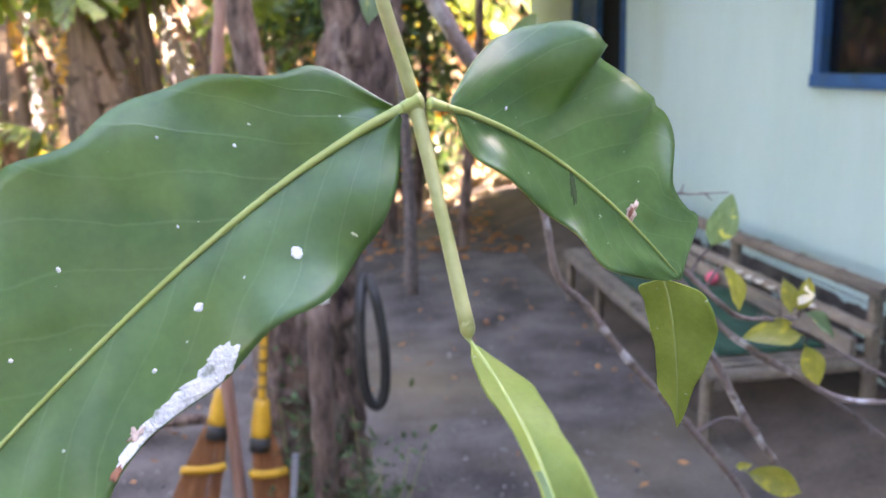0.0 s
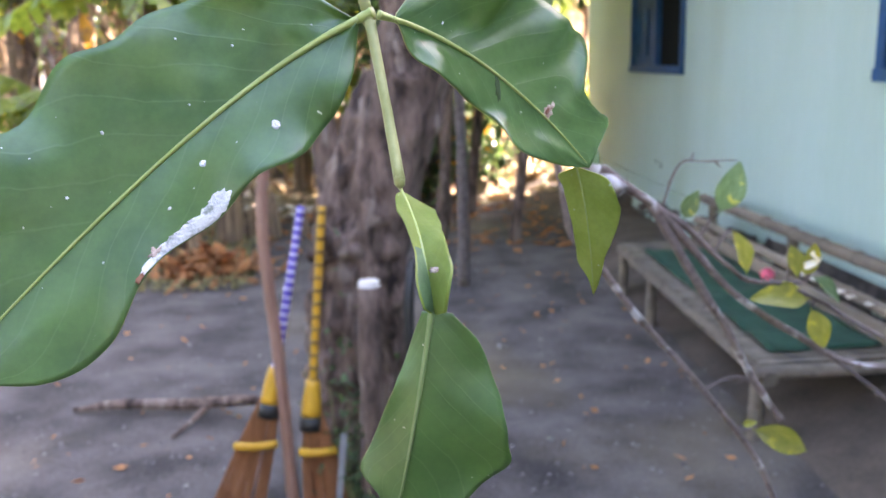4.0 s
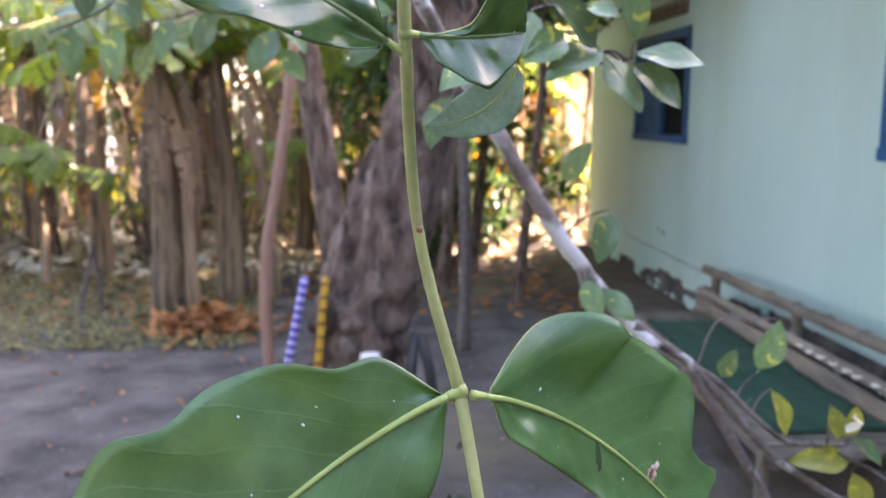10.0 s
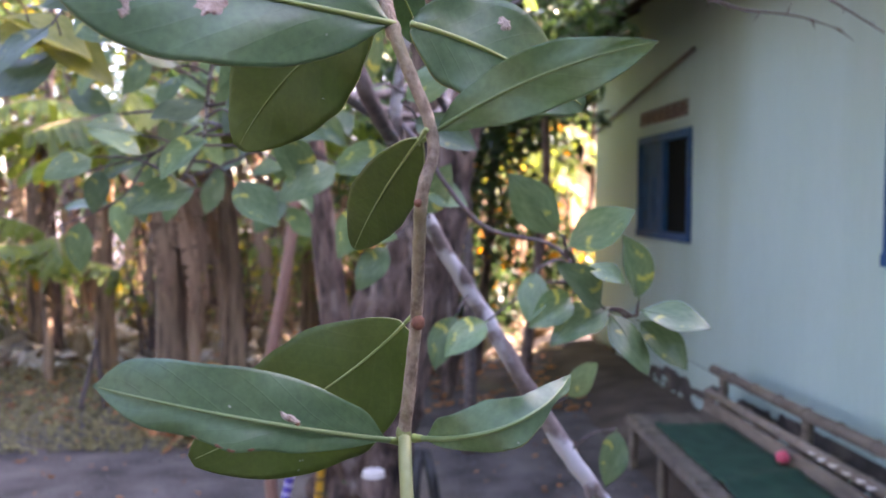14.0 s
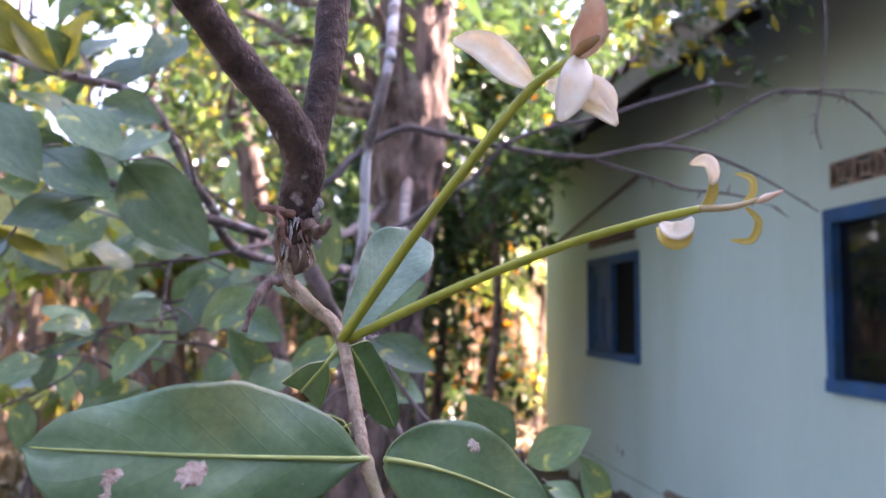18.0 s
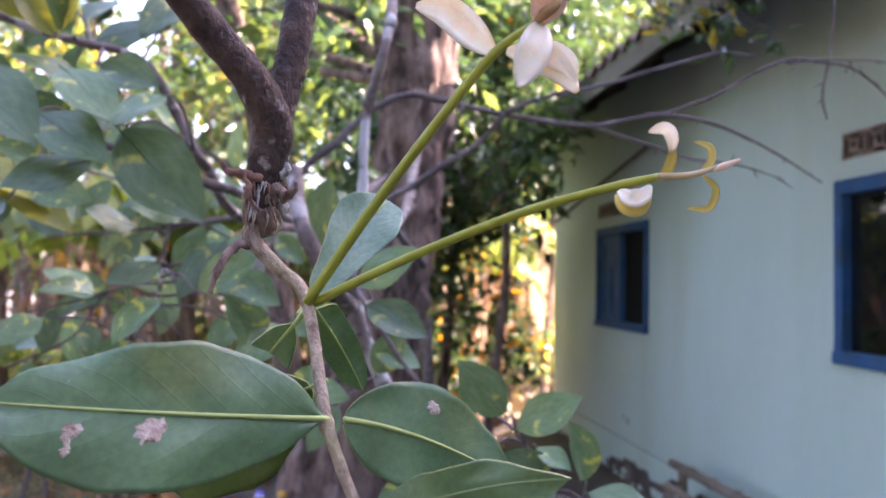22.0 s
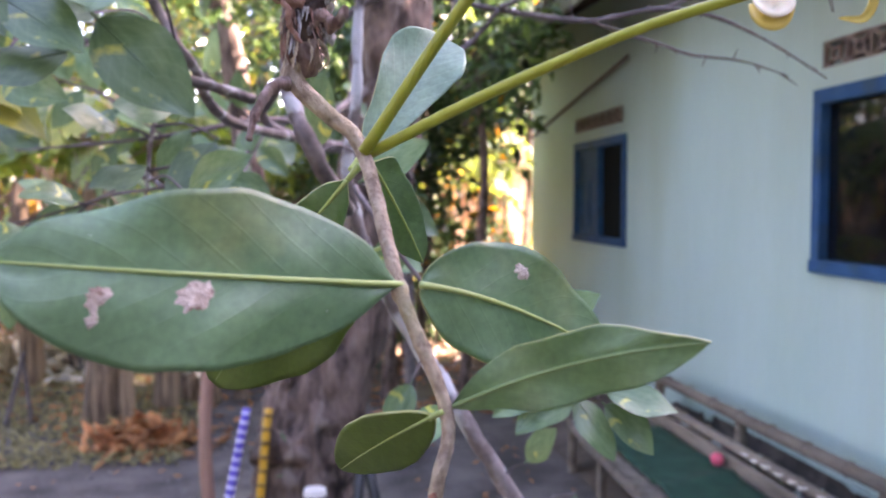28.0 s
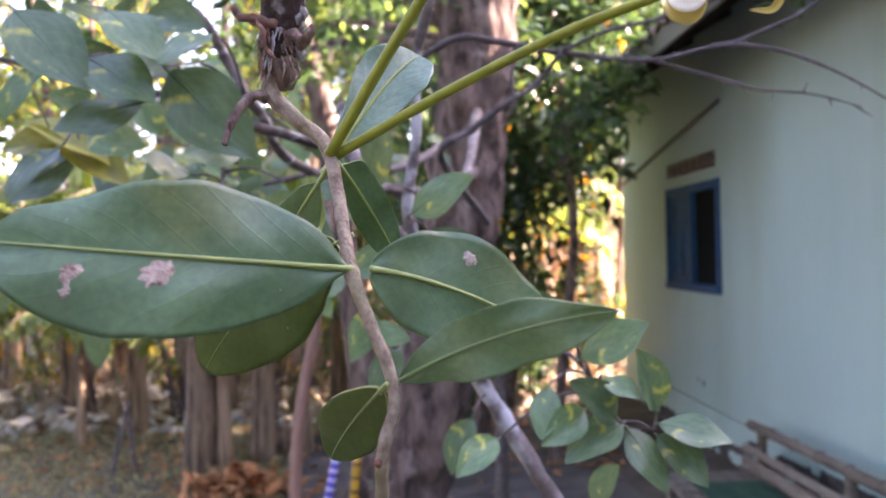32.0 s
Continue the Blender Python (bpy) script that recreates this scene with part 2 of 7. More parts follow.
M["shoot"] = plain("yellow green shoot", (0.26, 0.28, 0.02), (0.35, 0.36, 0.04), 50.0, 0.4, 0.1, 0.0002, 400.0)
M["lichen"] = plain("grey branch bark with white lichen", (0.11, 0.085, 0.077), (0.24, 0.20, 0.185), 60.0, 0.9, 0.8, 0.002, 260.0, grime=(0.48, 0.48, 0.49), grime_at=(0.475, 0.555), grime_scale=31.0)
M["lichen_thin"] = plain("grey brown bark with a little lichen", (0.085, 0.064, 0.058), (0.20, 0.160, 0.148), 60.0, 0.9, 0.8, 0.002, 260.0, grime=(0.40, 0.39, 0.39), grime_at=(0.56, 0.64), grime_scale=45.0)
M["twig_dark"] = plain("dark twig bark", (0.07, 0.055, 0.055), (0.17, 0.14, 0.135), 30.0, 0.9, 0.6, 0.002, 200.0)
M["bamboo"] = plain("weathered bamboo", (0.095, 0.075, 0.060), (0.215, 0.178, 0.142), 12.0, 0.8, 0.5, 0.002, 90.0, stretch=(1, 0.2, 1), vary=0.18, grime=(0.06, 0.055, 0.05), grime_at=(0.55, 0.68), grime_scale=6.0)
M["mat"] = plain("worn green mat", (0.002, 0.036, 0.021), (0.007, 0.066, 0.038), 9.0, 0.8, 0.4, 0.003, 200.0)
M["white"] = plain("white chalky wood", (0.62, 0.58, 0.54), (0.78, 0.75, 0.7), 20.0, 0.8, 0.3, 0.002, 90.0)
M["pink"] = plain("pink rubber", (0.75, 0.10, 0.17), (0.82, 0.14, 0.22), 20.0, 0.5, 0.1)
M["orange"] = plain("orange brown broom fibre", (0.20, 0.075, 0.03), (0.36, 0.15, 0.06), 30.0, 0.85, 0.8, 0.004, 160.0, stretch=(1, 1, 0.1))
M["yellow"] = plain("yellow plastic", (0.52, 0.26, 0.012), (0.60, 0.32, 0.02), 15.0, 0.5, 0.1)
M["black"] = plain("black rubber", (0.008, 0.009, 0.009), (0.022, 0.023, 0.022), 15.0, 0.55, 0.2)
M["purple"] = plain("violet plastic", (0.10, 0.07, 0.42), (0.14, 0.10, 0.5), 15.0, 0.4, 0.1)
M["pole"] = plain("reddish wooden pole", (0.24, 0.12, 0.085), (0.38, 0.22, 0.16), 10.0, 0.7, 0.4, 0.002, 120.0, stretch=(1, 1, 0.15))
M["steel"] = plain("grey metal", (0.35, 0.37, 0.42), (0.5, 0.52, 0.56), 20.0, 0.45, 0.2, metal=0.6)
M["dryleaf"] = leafy("dry fallen leaf", (0.24, 0.10, 0.035), (0.42, 0.20, 0.08), (0.3, 0.16, 0.08), 0.8, 0.15, vary=0.5, island=True)
M["drystem"] = plain("dry banana sheath", (0.055, 0.035, 0.024), (0.36, 0.25, 0.16), 15.0, 0.9, 1.0, 0.012, 60.0, stretch=(1, 1, 0.06), vary=0.2)
M["straw"] = plain("pale straw and dry blades", (0.24, 0.18, 0.105), (0.45, 0.36, 0.24), 6.0, 0.9, 0.3, vary=0.35, island=True)
M["glossy"] = leafy("glossy green vine leaf", (0.043, 0.120, 0.031), (0.074, 0.172, 0.047), (0.14, 0.25, 0.10), 0.35, 0.24, 9.0, vary=0.06, vein_amount=0.22, fine=110.0, mottle=75.0, grain=0.06, spots=(0.13, 0.23, 0.06), spots_at=(0.58, 0.85), spots_scale=30.0, spec=0.85)
M["matt"] = leafy("dull green vine leaf", (0.084, 0.172, 0.080), (0.114, 0.215, 0.098), (0.16, 0.25, 0.11), 0.44, 0.22, 8.0, vary=0.06, vein_amount=0.07, spots=(0.19, 0.23, 0.08), spots_at=(0.60, 0.85), spots_scale=55.0, fine=60.0, mottle=90.0, spec=0.85)
M["under"] = leafy("pale leaf underside", (0.195, 0.285, 0.055), (0.265, 0.345, 0.085), (0.26, 0.35, 0.12), 0.45, 0.4, 8.0, vary=0.05, vein_amount=0.15, mottle=90.0, grain=0.06)
M["under_grey"] = leafy("grey green leaf underside", (0.21, 0.33, 0.24), (0.27, 0.39, 0.29), (0.36, 0.48, 0.33), 0.45, 0.30, 8.0, vary=0.05, vein_amount=0.2, mottle=90.0)
# shade is put into this colour, a darker copy of the pale underside
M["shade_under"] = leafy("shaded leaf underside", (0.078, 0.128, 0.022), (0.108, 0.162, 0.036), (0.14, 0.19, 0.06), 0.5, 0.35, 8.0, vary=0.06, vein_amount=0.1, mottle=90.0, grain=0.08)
M["midrib"] = plain("yellow green midrib", (0.28, 0.36, 0.10), (0.36, 0.44, 0.15), 60.0, 0.4, 0.1, 0.0002, 400.0)
M["midrib_dull"] = plain("dull green midrib", (0.15, 0.235, 0.085), (0.20, 0.285, 0.115), 60.0, 0.45, 0.1, 0.0002, 400.0)
M["wet"] = leafy("shining dark vine leaf", (0.030, 0.085, 0.018), (0.060, 0.135, 0.032), (0.11, 0.19, 0.06), 0.27, 0.16, 7.0, vary=0.05, vein_amount=0.26, grain=0.07, bump=0.2, spots=(0.15, 0.19, 0.05), spots_at=(0.58, 0.80), spots_scale=60.0, fine=70.0, mottle=110.0, spec=0.8)
M["shred"] = plain("reddish peeling bark", (0.15, 0.068, 0.05), (0.28, 0.15, 0.11), 300.0, 0.85, 0.8, 0.0006, 1500.0)
M["leaf_dark"] = leafy("dark glossy tree leaf", (0.025, 0.065, 0.022), (0.055, 0.11, 0.04), (0.08, 0.13, 0.05), 0.3, 0.3, vary=0.5, island=True)
M["leaf_orange"] = leafy("orange yellow leaf", (0.42, 0.20, 0.02), (0.55, 0.36, 0.04), (0.5, 0.3, 0.05), 0.45, 0.45, vary=0.3, island=True)
M["frond"] = leafy("dry hanging frond", (0.30, 0.21, 0.12), (0.52, 0.40, 0.27), (0.40, 0.25, 0.15), 0.8, 0.35, 16.0, vary=0.4)
M["fascia"] = plain("faded green fascia paint", (0.085, 0.085, 0.066), (0.15, 0.15, 0.115), 4.0, 0.7, 0.3, 0.002, 60.0, stretch=(1, 0.3, 1), grime=(0.12, 0.13, 0.10), grime_at=(0.55, 0.7), grime_scale=3.0)
M["soffit"] = plain("old dark brown roof board", (0.026, 0.018, 0.013), (0.075, 0.053, 0.038), 7.0, 0.9, 0.5, 0.004, 70.0, stretch=(1, 0.2, 1), grime=(0.10, 0.10, 0.075), grime_at=(0.58, 0.7), grime_scale=4.0)
M["crust"] = plain("pale lichen crust", (0.17, 0.14, 0.13), (0.42, 0.40, 0.39), 500.0, 0.95, 1.0, 0.0008, 1800.0)
M["shred_grey"] = plain("shredded grey brown bark", (0.085, 0.043, 0.034), (0.30, 0.205, 0.17), 420.0, 0.9, 1.0, 0.0012, 1400.0, stretch=(1, 1, 0.35))
# dry frond with sunlight put into its pale colour
M["heap_sunlit"] = plain("dry frond in sunlit pale", (0.50, 0.44, 0.34), (0.68, 0.62, 0.52), 6.0, 0.9, 0.3, vary=0.3, island=True)
M["frond_dark"] = leafy("brown dead banana leaf", (0.10, 0.068, 0.042), (0.27, 0.19, 0.125), (0.2, 0.14, 0.09), 0.85, 0.25, 16.0, vary=0.4)
M["petal"] = leafy("cream young leaf", (0.80, 0.72, 0.52), (0.90, 0.87, 0.78), (0.74, 0.64, 0.44), 0.28, 0.3, 5.0, vary=0.06, vein_amount=0.08, bump=0.1, mottle=160.0, grain=0.04)
M["petal_pink"] = leafy("pinkish young leaf", (0.62, 0.45, 0.28), (0.78, 0.66, 0.52), (0.66, 0.50, 0.36), 0.35, 0.3, 5.0, vary=0.06, vein_amount=0.08, bump=0.1, mottle=160.0, grain=0.04)
M["tip_tan"] = plain("tan shoot tip", (0.40, 0.30, 0.13), (0.56, 0.42, 0.24), 200.0, 0.45, 0.2, 0.0002, 700.0)
M["tip_rust"] = plain("rust brown bud", (0.30, 0.15, 0.05), (0.46, 0.27, 0.12), 200.0, 0.5, 0.3, 0.0002, 700.0)
M["bud"] = plain("yellow bud", (0.52, 0.36, 0.05), (0.66, 0.52, 0.14), 60.0, 0.4, 0.1, 0.0002, 400.0)
M["scar"] = plain("pale dead leaf patch", (0.36, 0.26, 0.20), (0.58, 0.48, 0.41), 300.0, 0.8, 0.7, 0.0006, 1500.0, grime=(0.19, 0.10, 0.07), grime_at=(0.54, 0.64), grime_scale=420.0)
M["chalk"] = plain("white papery crust", (0.50, 0.54, 0.55), (0.80, 0.82, 0.84), 260.0, 0.7, 1.0, 0.001, 1500.0, grime=(0.30, 0.34, 0.31), grime_at=(0.56, 0.66), grime_scale=330.0)
M["slit"] = plain("dark torn leaf", (0.02, 0.05, 0.015), (0.035, 0.075, 0.02), 300.0, 0.6, 0.3, 0.0003, 1500.0)
M["brownscar"] = plain("brown scar", (0.16, 0.06, 0.035), (0.28, 0.12, 0.07), 300.0, 0.8, 0.5, 0.0003, 1500.0)
M["citrus"] = leafy("blotched citrus leaf", (0.078, 0.150, 0.064), (0.130, 0.212, 0.100), (0.17, 0.27, 0.14), 0.30, 0.25, 7.0, spots=(0.46, 0.47, 0.10), spots_at=(0.62, 0.76), spots_scale=4.2, vary=0.4, vein_amount=0.30, fine=40.0)
M["citrus_olive"] = leafy("olive yellow citrus leaf", (0.15, 0.18, 0.035), (0.24, 0.25, 0.06), (0.3, 0.3, 0.1), 0.4, 0.4, 7.0, spots=(0.42, 0.40, 0.06), spots_at=(0.58, 0.76), spots_scale=4.0, vary=0.3, vein_amount=0.2, fine=40.0)
M["leaf_far"] = leafy("tree leaf", (0.065, 0.125, 0.034), (0.13, 0.20, 0.06), (0.15, 0.21, 0.07), 0.35, 0.42, vary=0.55, island=True)
M["leaf_yellow"] = leafy("sunlit yellowing leaf", (0.18, 0.20, 0.035), (0.36, 0.32, 0.06), (0.2, 0.22, 0.05), 0.45, 0.45, vary=0.5, island=True)
M["banana"] = leafy("banana leaf", (0.09, 0.15, 0.03), (0.17, 0.23, 0.05), (0.2, 0.27, 0.08), 0.4, 0.42, 22.0, vary=0.3, spots=(0.30, 0.20, 0.05), spots_at=(0.62, 0.75), spots_scale=3.0)
M["weed"] = leafy("small weed leaf", (0.035, 0.08, 0.03), (0.07, 0.13, 0.05), (0.1, 0.16, 0.07), 0.5, 0.3, vary=0.4, island=True)
M["grass"] = leafy("short grass", (0.16, 0.15, 0.062), (0.27, 0.245, 0.115), (0.14, 0.14, 0.07), 0.6, 0.3, vary=0.5, island=True)


# ---- building tools ----
def mesh_ob(name, bm, material, parent=None, label="", smooth=False):
    me = bpy.data.meshes.new(name)
    bm.normal_update()
    bm.to_mesh(me)
    bm.free()
    for mm in material if isinstance(material, (list, tuple)) else [material]:
        me.materials.append(mm)
    if smooth:
        me.polygons.foreach_set("use_smooth", [True] * len(me.polygons))
    ob = new(name, me)
    if parent:
        ob.parent = parent
    if label:
        tagged(ob, label)
    return ob


def part(name, bm, material, parent, label="", smooth=False):
    return mesh_ob(name, bm, material, parent, label, smooth)


def thing(name, place, label, category, group="", turn=0.0):
    ob = new(name)
    ob.empty_display_size = 0.05
    ob.matrix_world = Matrix.Translation(place) @ Matrix.Rotation(turn, 4, "Z")
    return tagged(ob, label, category, group)


def box(bm, lo, hi, bevel=0.0):
    vs = [bm.verts.new((x, y, z)) for x in (lo[0], hi[0]) for y in (lo[1], hi[1]) for z in (lo[2], hi[2])]
    fs = []
    for q in ((0, 1, 3, 2), (4, 6, 7, 5), (0, 4, 5, 1), (2, 3, 7, 6), (0, 2, 6, 4), (1, 5, 7, 3)):
        fs.append(bm.faces.new([vs[i] for i in q]))
    if bevel:
        es = list({e for f in fs for e in f.edges})
        bmesh.ops.bevel(bm, geom=es, offset=bevel, segments=2, affect="EDGES")
    return bm


def boxed(lo, hi, bevel=0.0):
    return box(bmesh.new(), lo, hi, bevel)


def spline(pts, per=6):
    """A smooth line through the points."""
    p = [Vector(q) for q in pts]
    if len(p) < 3:
        return [p[0].lerp(p[-1], i / per) for i in range(per + 1)]
    p = [2 * p[0] - p[1], *p, 2 * p[-1] - p[-2]]
    out = []
    for i in range(1, len(p) - 2):
        a, b, c, d = p[i - 1 : i + 3]
        for k in range(per):
            t = k / per
            out.append(0.5 * (2 * b + (c - a) * t + (2 * a - 5 * b + 4 * c - d) * t * t + (3 * b - a - 3 * c + d) * t**3))
    out.append(p[-2])
    return out


def tube(bm, pts, radii, sides=10, per=6, rough=0.0, freq=8.0, cap=True):
    """A tapered round branch along the points; rough: how uneven its skin is, as a share of the radius."""
    line = spline(pts, per)
    n = len(line)
    if isinstance(radii, (int, float)):
        radii = [radii, radii]
    rings, x = [], None
    for i, c in enumerate(line):
        d = (line[min(i + 1, n - 1)] - line[max(i - 1, 0)]).normalized()
        if x is None:
            x = d.orthogonal().normalized()
        x = (x - d * x.dot(d)).normalized()
        y = d.cross(x)
        f = i / (n - 1) * (len(radii) - 1)
        k = min(int(f), len(radii) - 2)
        r = radii[k] + (radii[k + 1] - radii[k]) * (f - k)
        ring = []
        for s in range(sides):
            a = 2 * math.pi * s / sides
            v = x * math.cos(a) + y * math.sin(a)
            rr = r * (1 + rough * noise.noise((c + v * r) * freq)) if rough else r
            ring.append(bm.verts.new(c + v * rr))
        rings.append(ring)
    for a, b in zip(rings, rings[1:]):
        for s in range(sides):
            bm.faces.new((a[s], a[(s + 1) % sides], b[(s + 1) % sides], b[s]))
    if cap:
        bm.faces.new(rings[0][::-1])
        bm.faces.new(rings[-1])
    return bm


def tubed(pts, radii, sides=10, per=6, rough=0.0, freq=8.0):
    return tube(bmesh.new(), pts, radii, sides, per, rough, freq)


def cloud_mesh(name, verts, faces, uvs, material):
    """A mesh of many small blades, from computed arrays."""
    me = bpy.data.meshes.new(name)
    me.from_pydata(verts, [], faces)
    layer = me.uv_layers.new(name="UVMap")
    layer.data.foreach_set("uv", np.asarray(uvs, np.float32).ravel())
    for mm in material if isinstance(material, (list, tuple)) else [material]:
        me.materials.append(mm)
    return me


def blades(centres, size, rng, lean=0.5, up=(0, 0, 1), slim=0.42, droop=0.3):
    """Small leaves, each a bent pair of quads with a pointed tip, at the centres. Returns verts, faces, uvs."""
    n = len(centres)
    ang = rng.uniform(0, 2 * np.pi, n)
    tilt = rng.normal(-droop, lean, n)
    d = np.stack([np.cos(ang) * np.cos(tilt), np.sin(ang) * np.cos(tilt), np.sin(tilt)], 1)
    upv = np.tile(np.array(up, float), (n, 1)) + rng.normal(0, 0.45, (n, 3))
    side = np.cross(d, upv)
    side /= np.linalg.norm(side, axis=1, keepdims=True) + 1e-9
    nor = np.cross(side, d)
    s = (size * rng.uniform(0.6, 1.35, n))[:, None]
    w = s * slim
    b = centres
    v = np.stack([b, b + d * s * 0.45 + side * w * 0.5 - nor * w * 0.12, b + d * s * 0.5 + nor * w * 0.10, b + d * s * 0.45 - side * w * 0.5 - nor * w * 0.12, b + d * s - nor * s * 0.12], 1)
    verts = v.reshape(-1, 3)
    k = np.arange(n)[:, None] * 5
    faces = np.concatenate([k + np.array([[0, 1, 2]]), k + np.array([[1, 4, 2]]), k + np.array([[0, 2, 3]]), k + np.array([[2, 4, 3]])], 1).reshape(-1, 3)
    uv1 = np.array([[0, 0], [0.45, 1], [0.5, 0], [0.45, 1], [1, 0], [0.5, 0], [0, 0], [0.5, 0], [0.45, -1], [0.5, 0], [1, 0], [0.45, -1]], float)
    uvs = np.tile(uv1, (n, 1))
    return verts.tolist(), faces.tolist(), uvs

# ---- ground ----
def build_ground():
    bm = bmesh.new()
    n, half = 90, 40.0
    grid = []
    for i in range(n + 1):
        row = []
        for j in range(n + 1):
            # finer near the yard, out to the horizon at the edges
            a, b = 2 * i / n - 1, 2 * j / n - 1
            x, y = half * (0.18 * a + 0.82 * a**3), half * (0.18 * b + 0.82 * b**3) + 5
            if abs(a) == 1:
                x *= 30
            if abs(b) == 1:
                y *= 30
            near = 1.0 if max(abs(x), abs(y)) < 60 else 0.0
            z = near * (0.035 * noise.noise((x * 0.5, y * 0.5, 0)) + 0.012 * noise.noise((x * 2.3, y * 2.3, 3)))
            if x > 1.2 and y < 11:
                z *= 0.15
            row.append(bm.verts.new((x, y, z - 0.02)))
        grid.append(row)
    for i in range(n):
        for j in range(n):
            bm.faces.new((grid[i][j], grid[i + 1][j], grid[i + 1][j + 1], grid[i][j + 1]))
    return tagged(mesh_ob("ground", bm, M["soil"], smooth=True), "dark grey trodden volcanic soil of a yard", "ground", kind="structure")


build_ground()

# ---- the house: a long wall on the yard ----
WX, TH = 2.511, 0.16
Y0, Y1 = -4.0, 9.88
ZB, ZT = 0.46, 3.70
WIN = [(6.70, 8.14, 1.425, 2.375), (2.60, 3.965, 1.445, 2.375)]
VENT = [(6.80, 8.14, 2.475, 2.615), (2.60, 3.92, 2.475, 2.61)]


def wall_cells(ys, zs, holes, x0, x1):
    bm = bmesh.new()
    for ya, yb in zip(ys, ys[1:]):
        for za, zb in zip(zs, zs[1:]):
            cy, cz = (ya + yb) / 2, (za + zb) / 2
            if not any(h[0] < cy < h[1] and h[2] < cz < h[3] for h in holes):
                box(bm, (x0, ya, za), (x1, yb, zb))
    bmesh.ops.remove_doubles(bm, verts=bm.verts, dist=1e-5)
    seen = {}
    for f in list(bm.faces):
        key = f.calc_center_median().to_tuple(4)
        seen.setdefault(key, []).append(f)
    bmesh.ops.delete(bm, geom=[f for fs in seen.values() if len(fs) > 1 for f in fs], context="FACES_ONLY")
    return bm


holes = WIN + VENT
cuts_y = sorted({Y0, Y1, *[v for h in holes for v in h[:2]]})
cuts_z = sorted({ZB, ZT, *[v for h in holes for v in h[2:]]})
wall_west = tagged(mesh_ob("wall_west", wall_cells(cuts_y, cuts_z, holes, WX, WX + TH), M["wall"]), "pale aqua painted plaster wall with water streaks", "wall", kind="structure")
bm = boxed((WX + 0.001, Y1 - TH, ZB), (8.2, Y1 - 0.001, ZT))
box(bm, (WX + TH, Y0, ZB), (8.2, Y0 + TH, ZT))
box(bm, (8.04, Y0 + TH, ZB), (8.2, Y1 - TH, ZT))
tagged(mesh_ob("wall_rest", bm, M["wall"]), "pale aqua painted outer walls of the house", "wall", kind="structure")
tagged(mesh_ob("plinth", boxed((WX - 0.012, Y0 - 0.01, -0.1), (8.21, Y1 + 0.01, ZB)), M["plinth"]), "dark damp cement plinth under the wall", "plinth", kind="structure")


def broken_plaster():
    """The lower hem of the plaster, chipped into an uneven edge."""
    bm = bmesh.new()
    rng = random.Random(5)
    y, off, left = Y0 + 0.02, 0.0, 0.0
    top, low = [], []
    while y < Y1 - 0.02:
        if left <= 0:
            left, off = rng.uniform(0.06, 0.45), rng.choice((-0.05, -0.015, 0.0, 0.015, 0.03))
        step = off + rng.uniform(-0.012, 0.012)
        z = min(0.445, 0.17 + 0.055 * (9.2 - min(max(y, 2.6), 9.2)) + step)
        top.append((y, ZB + 0.004))
        low.append((y, z))
        d = rng.uniform(0.012, 0.05)
        y, left = y + d, left - d
    rows = [[bm.verts.new((x, yy, zz)) for yy, zz in line] for x, line in ((WX - 0.02, top), (WX - 0.02, low), (WX - 0.012, low))]
    for a, b in zip(rows, rows[1:]):
        for i in range(len(a) - 1):
            bm.faces.new((a[i], a[i + 1], b[i + 1], b[i]))
    return bm


def plaster_chips():
    """Remnants of pale plaster still clinging to the plinth."""
    bm = bmesh.new()
    rng = random.Random(12)
    for k in range(120):
        y = rng.uniform(2.0, Y1 - 0.1)
        top = min(0.40, 0.17 + 0.055 * (9.2 - min(max(y, 2.6), 9.2))) - 0.06
        z = rng.uniform(0.02, max(0.05, top))
        r = rng.uniform(0.015, 0.06)
        ring = []
        n = 9
        for i in range(n):
            a = 2 * math.pi * i / n
            q = r * rng.uniform(0.6, 1.25)
            ring.append((y + q * 1.7 * math.cos(a), z + q * 0.7 * math.sin(a)))
        front = [bm.verts.new((WX - 0.019, *p)) for p in ring]
        back = [bm.verts.new((WX - 0.011, *p)) for p in ring]
        bm.faces.new(front)
        for i in range(n):
            bm.faces.new((front[i], back[i], back[(i + 1) % n], front[(i + 1) % n]))
    return bm


tagged(mesh_ob("plaster_chips", plaster_chips(), M["wall"]), "pale remnants of plaster on the dark plinth", "plaster", kind="structure")
tagged(mesh_ob("plaster_hem", broken_plaster(), M["wall"]), "chipped and flaking lower edge of the wall plaster", "plaster", kind="structure")
# lining added behind the openings so that the room reads as unlit
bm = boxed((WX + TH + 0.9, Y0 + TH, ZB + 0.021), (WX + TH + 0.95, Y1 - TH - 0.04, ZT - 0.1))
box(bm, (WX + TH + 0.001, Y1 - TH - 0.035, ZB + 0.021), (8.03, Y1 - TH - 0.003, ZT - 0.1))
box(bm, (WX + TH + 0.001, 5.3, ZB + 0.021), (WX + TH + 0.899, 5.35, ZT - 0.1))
tagged(mesh_ob("dark_lining", bm, M["dark"]), "near-black lining added inside the house to look unlit", "wall", kind="structure")
tagged(mesh_ob("floor_inside", boxed((WX + TH, Y0 + TH, ZB - 0.02), (8.04, Y1 - TH, ZB + 0.02)), M["dark"]), "floor inside the house, coloured near-black to look unlit", "floor", kind="structure")


